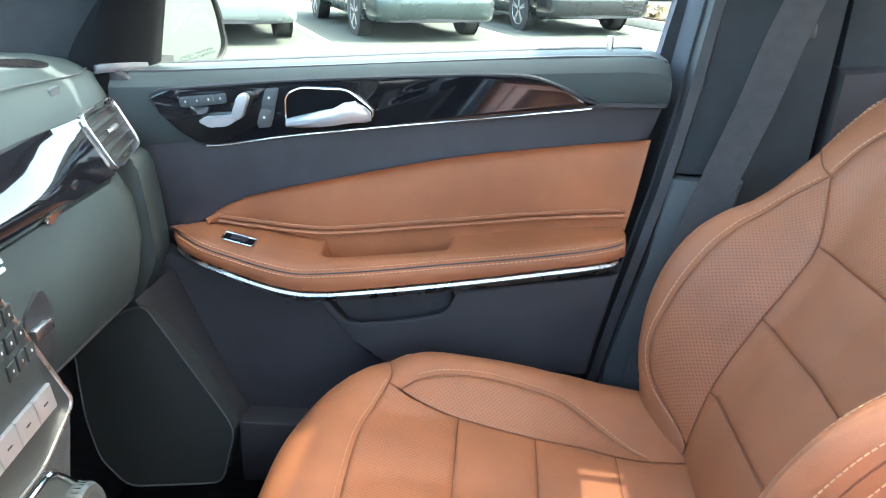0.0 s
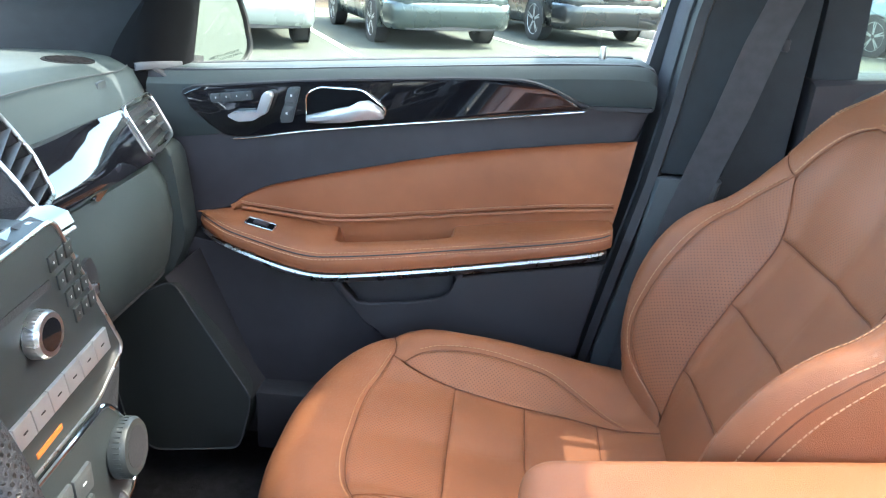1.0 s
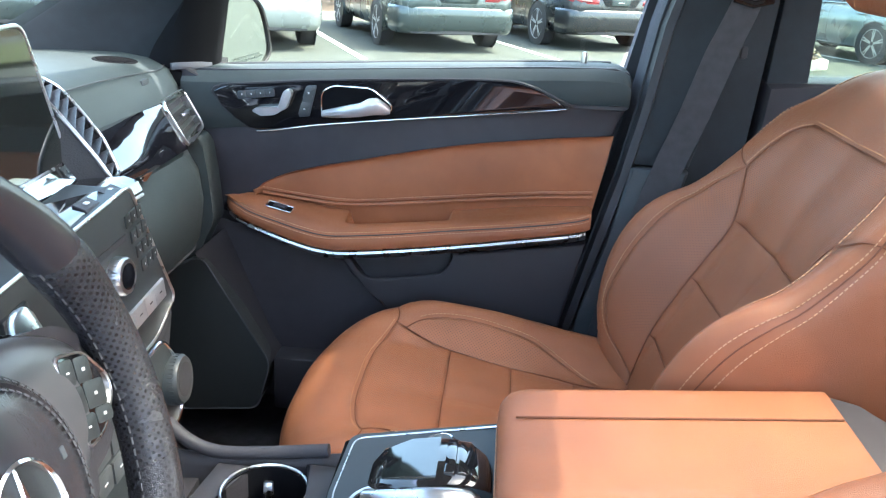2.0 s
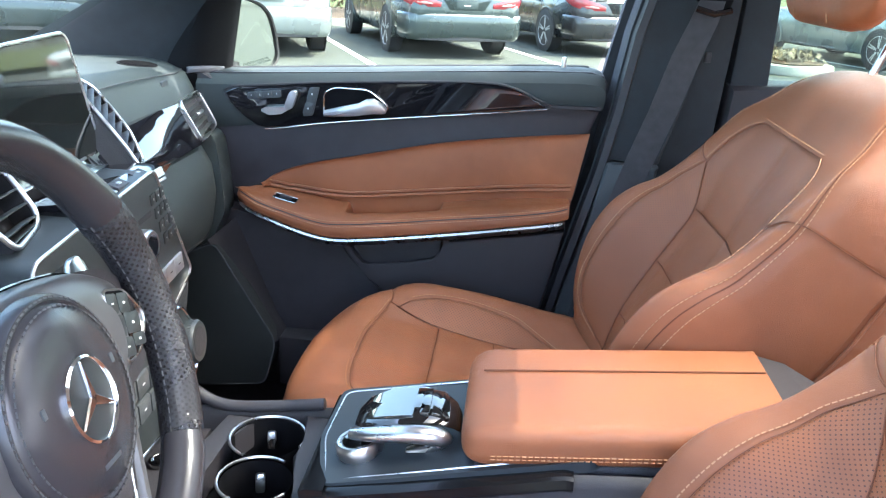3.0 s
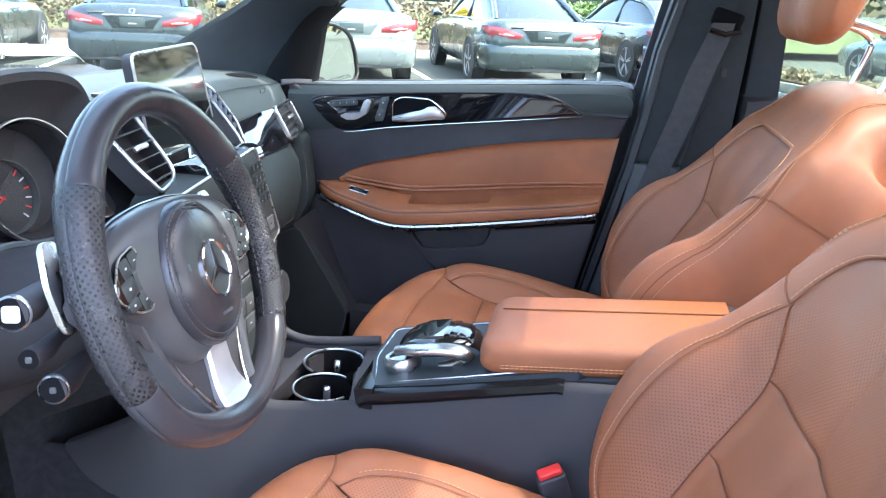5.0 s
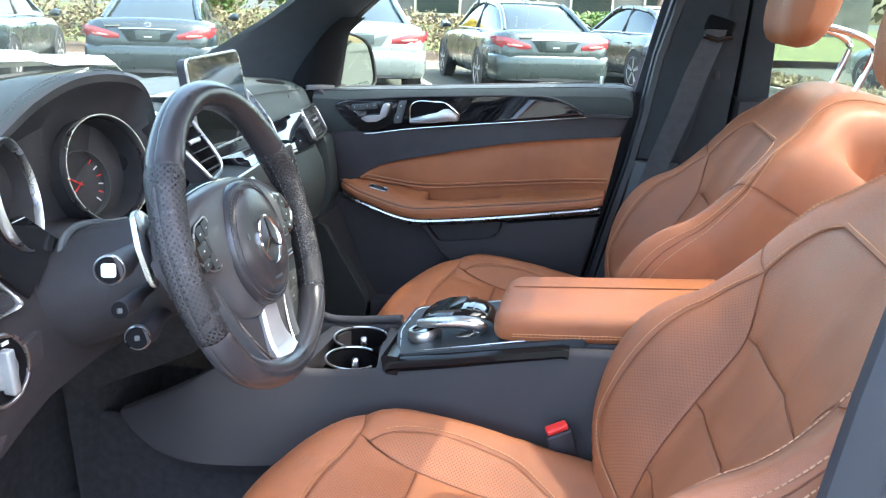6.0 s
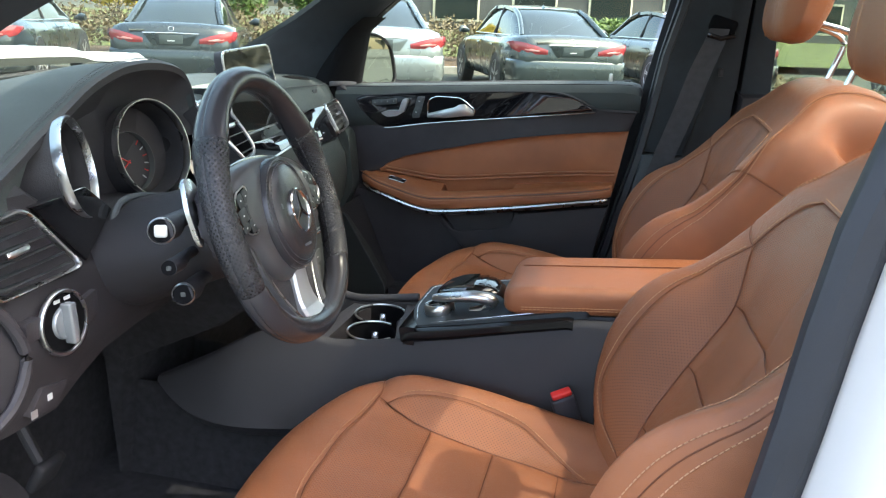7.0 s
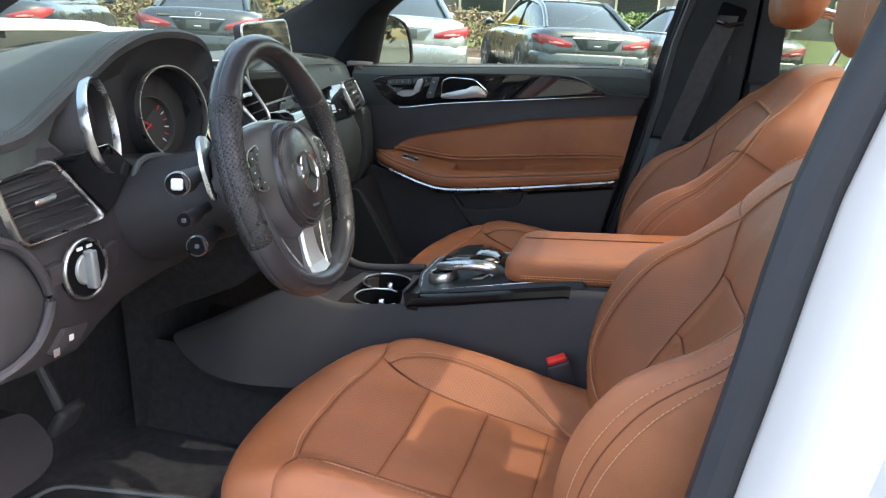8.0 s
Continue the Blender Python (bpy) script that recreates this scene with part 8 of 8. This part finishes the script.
    part("plate", bm, PLATE, rec_, "dark dealer plate")
    bm = B()
    slab(bm, [(-0.05, 0.752), (0.05, 0.752), (0.05, 0.766), (-0.05, 0.766)], "y", y0 - 0.0145, y0 - 0.012, 0)
    part("plate_bar", bm, MARK, rec_)
    m = Matrix.Translation((0, y0 + 0.055, 0.915)) @ Matrix.Rotation(radians(60), 4, "X")
    bm = B()
    tube(bm, [m @ Vector((0.036 * math.cos(t), 0.036 * math.sin(t), 0.012)) for t in np.linspace(0, 2 * math.pi, 20, endpoint=False)], 0.005, 6, True)
    part("round_badge", bm, CHROME, car, "round silver badge")
    bm = B()
    slab(bm, [(-0.56, 0.885), (-0.36, 0.890), (-0.36, 0.908), (-0.56, 0.903)], "y", y0 + 0.010, y0 + 0.05, 0)
    part("badge_bar", bm, CHROME, car)
    bm = B()
    loft(bm, [[(-0.012, y, z), (0, y, z + h), (0.012, y, z), (0, y, z - 0.01)] for y, z, h in ((0.55, H - 0.05, 0.02), (0.62, H - 0.03, 0.06), (0.74, H - 0.005, 0.02))])
    part("roof_aerial", bm, paint_mat, car)
    return car


def bay_pose(k, ahead=0.0, side=0.0, s=1.0):
    p = ROW0 + AX * (BAY * k + side) + AL * ahead
    return Matrix.Translation(p) @ Matrix.Rotation(radians(HEAD), 4, "Z") @ Matrix.Scale(s, 4)


parked_car("grey_saloon", "silver-grey four-door coupe parked tail out", PAINT_GREY, bay_pose(0, s=1.04))
parked_car("pale_saloon", "pale silver saloon parked tail out beside a grey car", PAINT_SILVER, bay_pose(-1, -0.1, s=1.08), L=5.1, W=1.90, H=1.48)
parked_car("black_saloon", "black saloon parked tail out", PAINT_BLACK, bay_pose(1, 0.55, s=1.04))
parked_car("dark_coupe", "dark blue two-door coupe parked tail out", PAINT_BLUE, bay_pose(-2, 0.1, s=1.02), L=4.7, W=1.82, H=1.40)
parked_car("dark_hatchback", "dark car parked tail out at the row's end", PAINT_BLUE, bay_pose(-3, 0.1), L=4.6)
parked_car("silver_saloon", "bright silver saloon parked beyond the island", PAINT_SILVER, bay_pose(2.75, -1.6))

# low office building beyond the lawn
bld = thing("office_building", "low dark-sided office building with cream bands", "building", at=Matrix.Translation(KERB + AL * 17 + AX * 9) @ Matrix.Rotation(radians(HEAD), 4, "Z"))
bm = B()
box(bm, (-9, 0, 0), (14, 9, 2.9), 0.02)
part("wall", bm, SIDING, bld)
bm = B()
box(bm, (-9.2, -0.25, 2.9), (14.2, 9.2, 4.4), 0.03)
part("fascia", bm, CREAM, bld, "cream fascia band")
bm = B()
box(bm, (-9.4, -0.45, 4.4), (14.4, 9.4, 4.6), 0.03)
part("roof", bm, SIDING, bld)
for k in range(6):
    bm = B()
    box(bm, (-7.6 + 3.4 * k, -0.06, 0.9), (-5.6 + 3.4 * k, 0.05, 2.3), 0.01)
    wn_ = part("window", bm, CREAM, bld, "cream window frame")
    bm = B()
    box(bm, (-7.5 + 3.4 * k, -0.075, 1.0), (-5.7 + 3.4 * k, -0.06, 2.2), 0)
    part("pane", bm, CAR_GLASS, wn_)


def bare_tree(at, h, seed, mat=None):
    r = random.Random(seed)
    t = thing("tree", "bare branched spring tree with thin buds", "tree", "trees")
    bm, lf = B(), B()

    def grow(p, d, ln, rad, depth):
        q = p + d * ln
        tube(bm, [p, p.lerp(q, 0.5) + Vector((r.uniform(-1, 1), r.uniform(-1, 1), 0)) * ln * 0.06, q], [rad, rad * 0.8, rad * 0.6], 6 if depth < 3 else 4)
        if depth >= 5:
            clump(lf, q, (ln, ln, ln), 5, 0.10, r)
            return
        for _ in range(3 if depth < 4 else 2):
            e = (d + Vector((r.uniform(-1, 1), r.uniform(-1, 1), r.uniform(-0.2, 0.7))) * 0.75).normalized()
            grow(q, e, ln * r.uniform(0.62, 0.82), rad * 0.58, depth + 1)
    grow(Vector(at), Vector((0, 0, 1)), h * 0.26, h * 0.022, 0)
    part("trunk", bm, BARK, t)
    part("crown", lf, mat or LEAF_GREEN, t, smooth=False)
    return t


bare_tree(at_row(-13, 9, 0.4), 8.0, 3)
bare_tree(at_row(10, 12, 0.4), 9.0, 5)
bare_tree((9.0, -7.0, 0.0), 9.0, 11)
bare_tree((6.0, -12.0, 0.0), 10.0, 12)
bare_tree((3.5, 24.0, 0.5), 9.0, 13)
# distant woods all round
wood = B()
for k in range(260):
    a = 2 * math.pi * k / 260 + rng.uniform(-.01, .01)
    d = rng.uniform(85, 110)
    hgt = rng.uniform(4.0, 8.0)
    clump(wood, Vector((d * math.cos(a), d * math.sin(a), hgt * 0.75)), (2.6, 2.6, hgt * 0.8), 90, 1.1, rng)
tagged(part("far_woods", wood, LEAF_FAR, smooth=False), "distant leafless woods round the car park", "trees", kind="stuff")
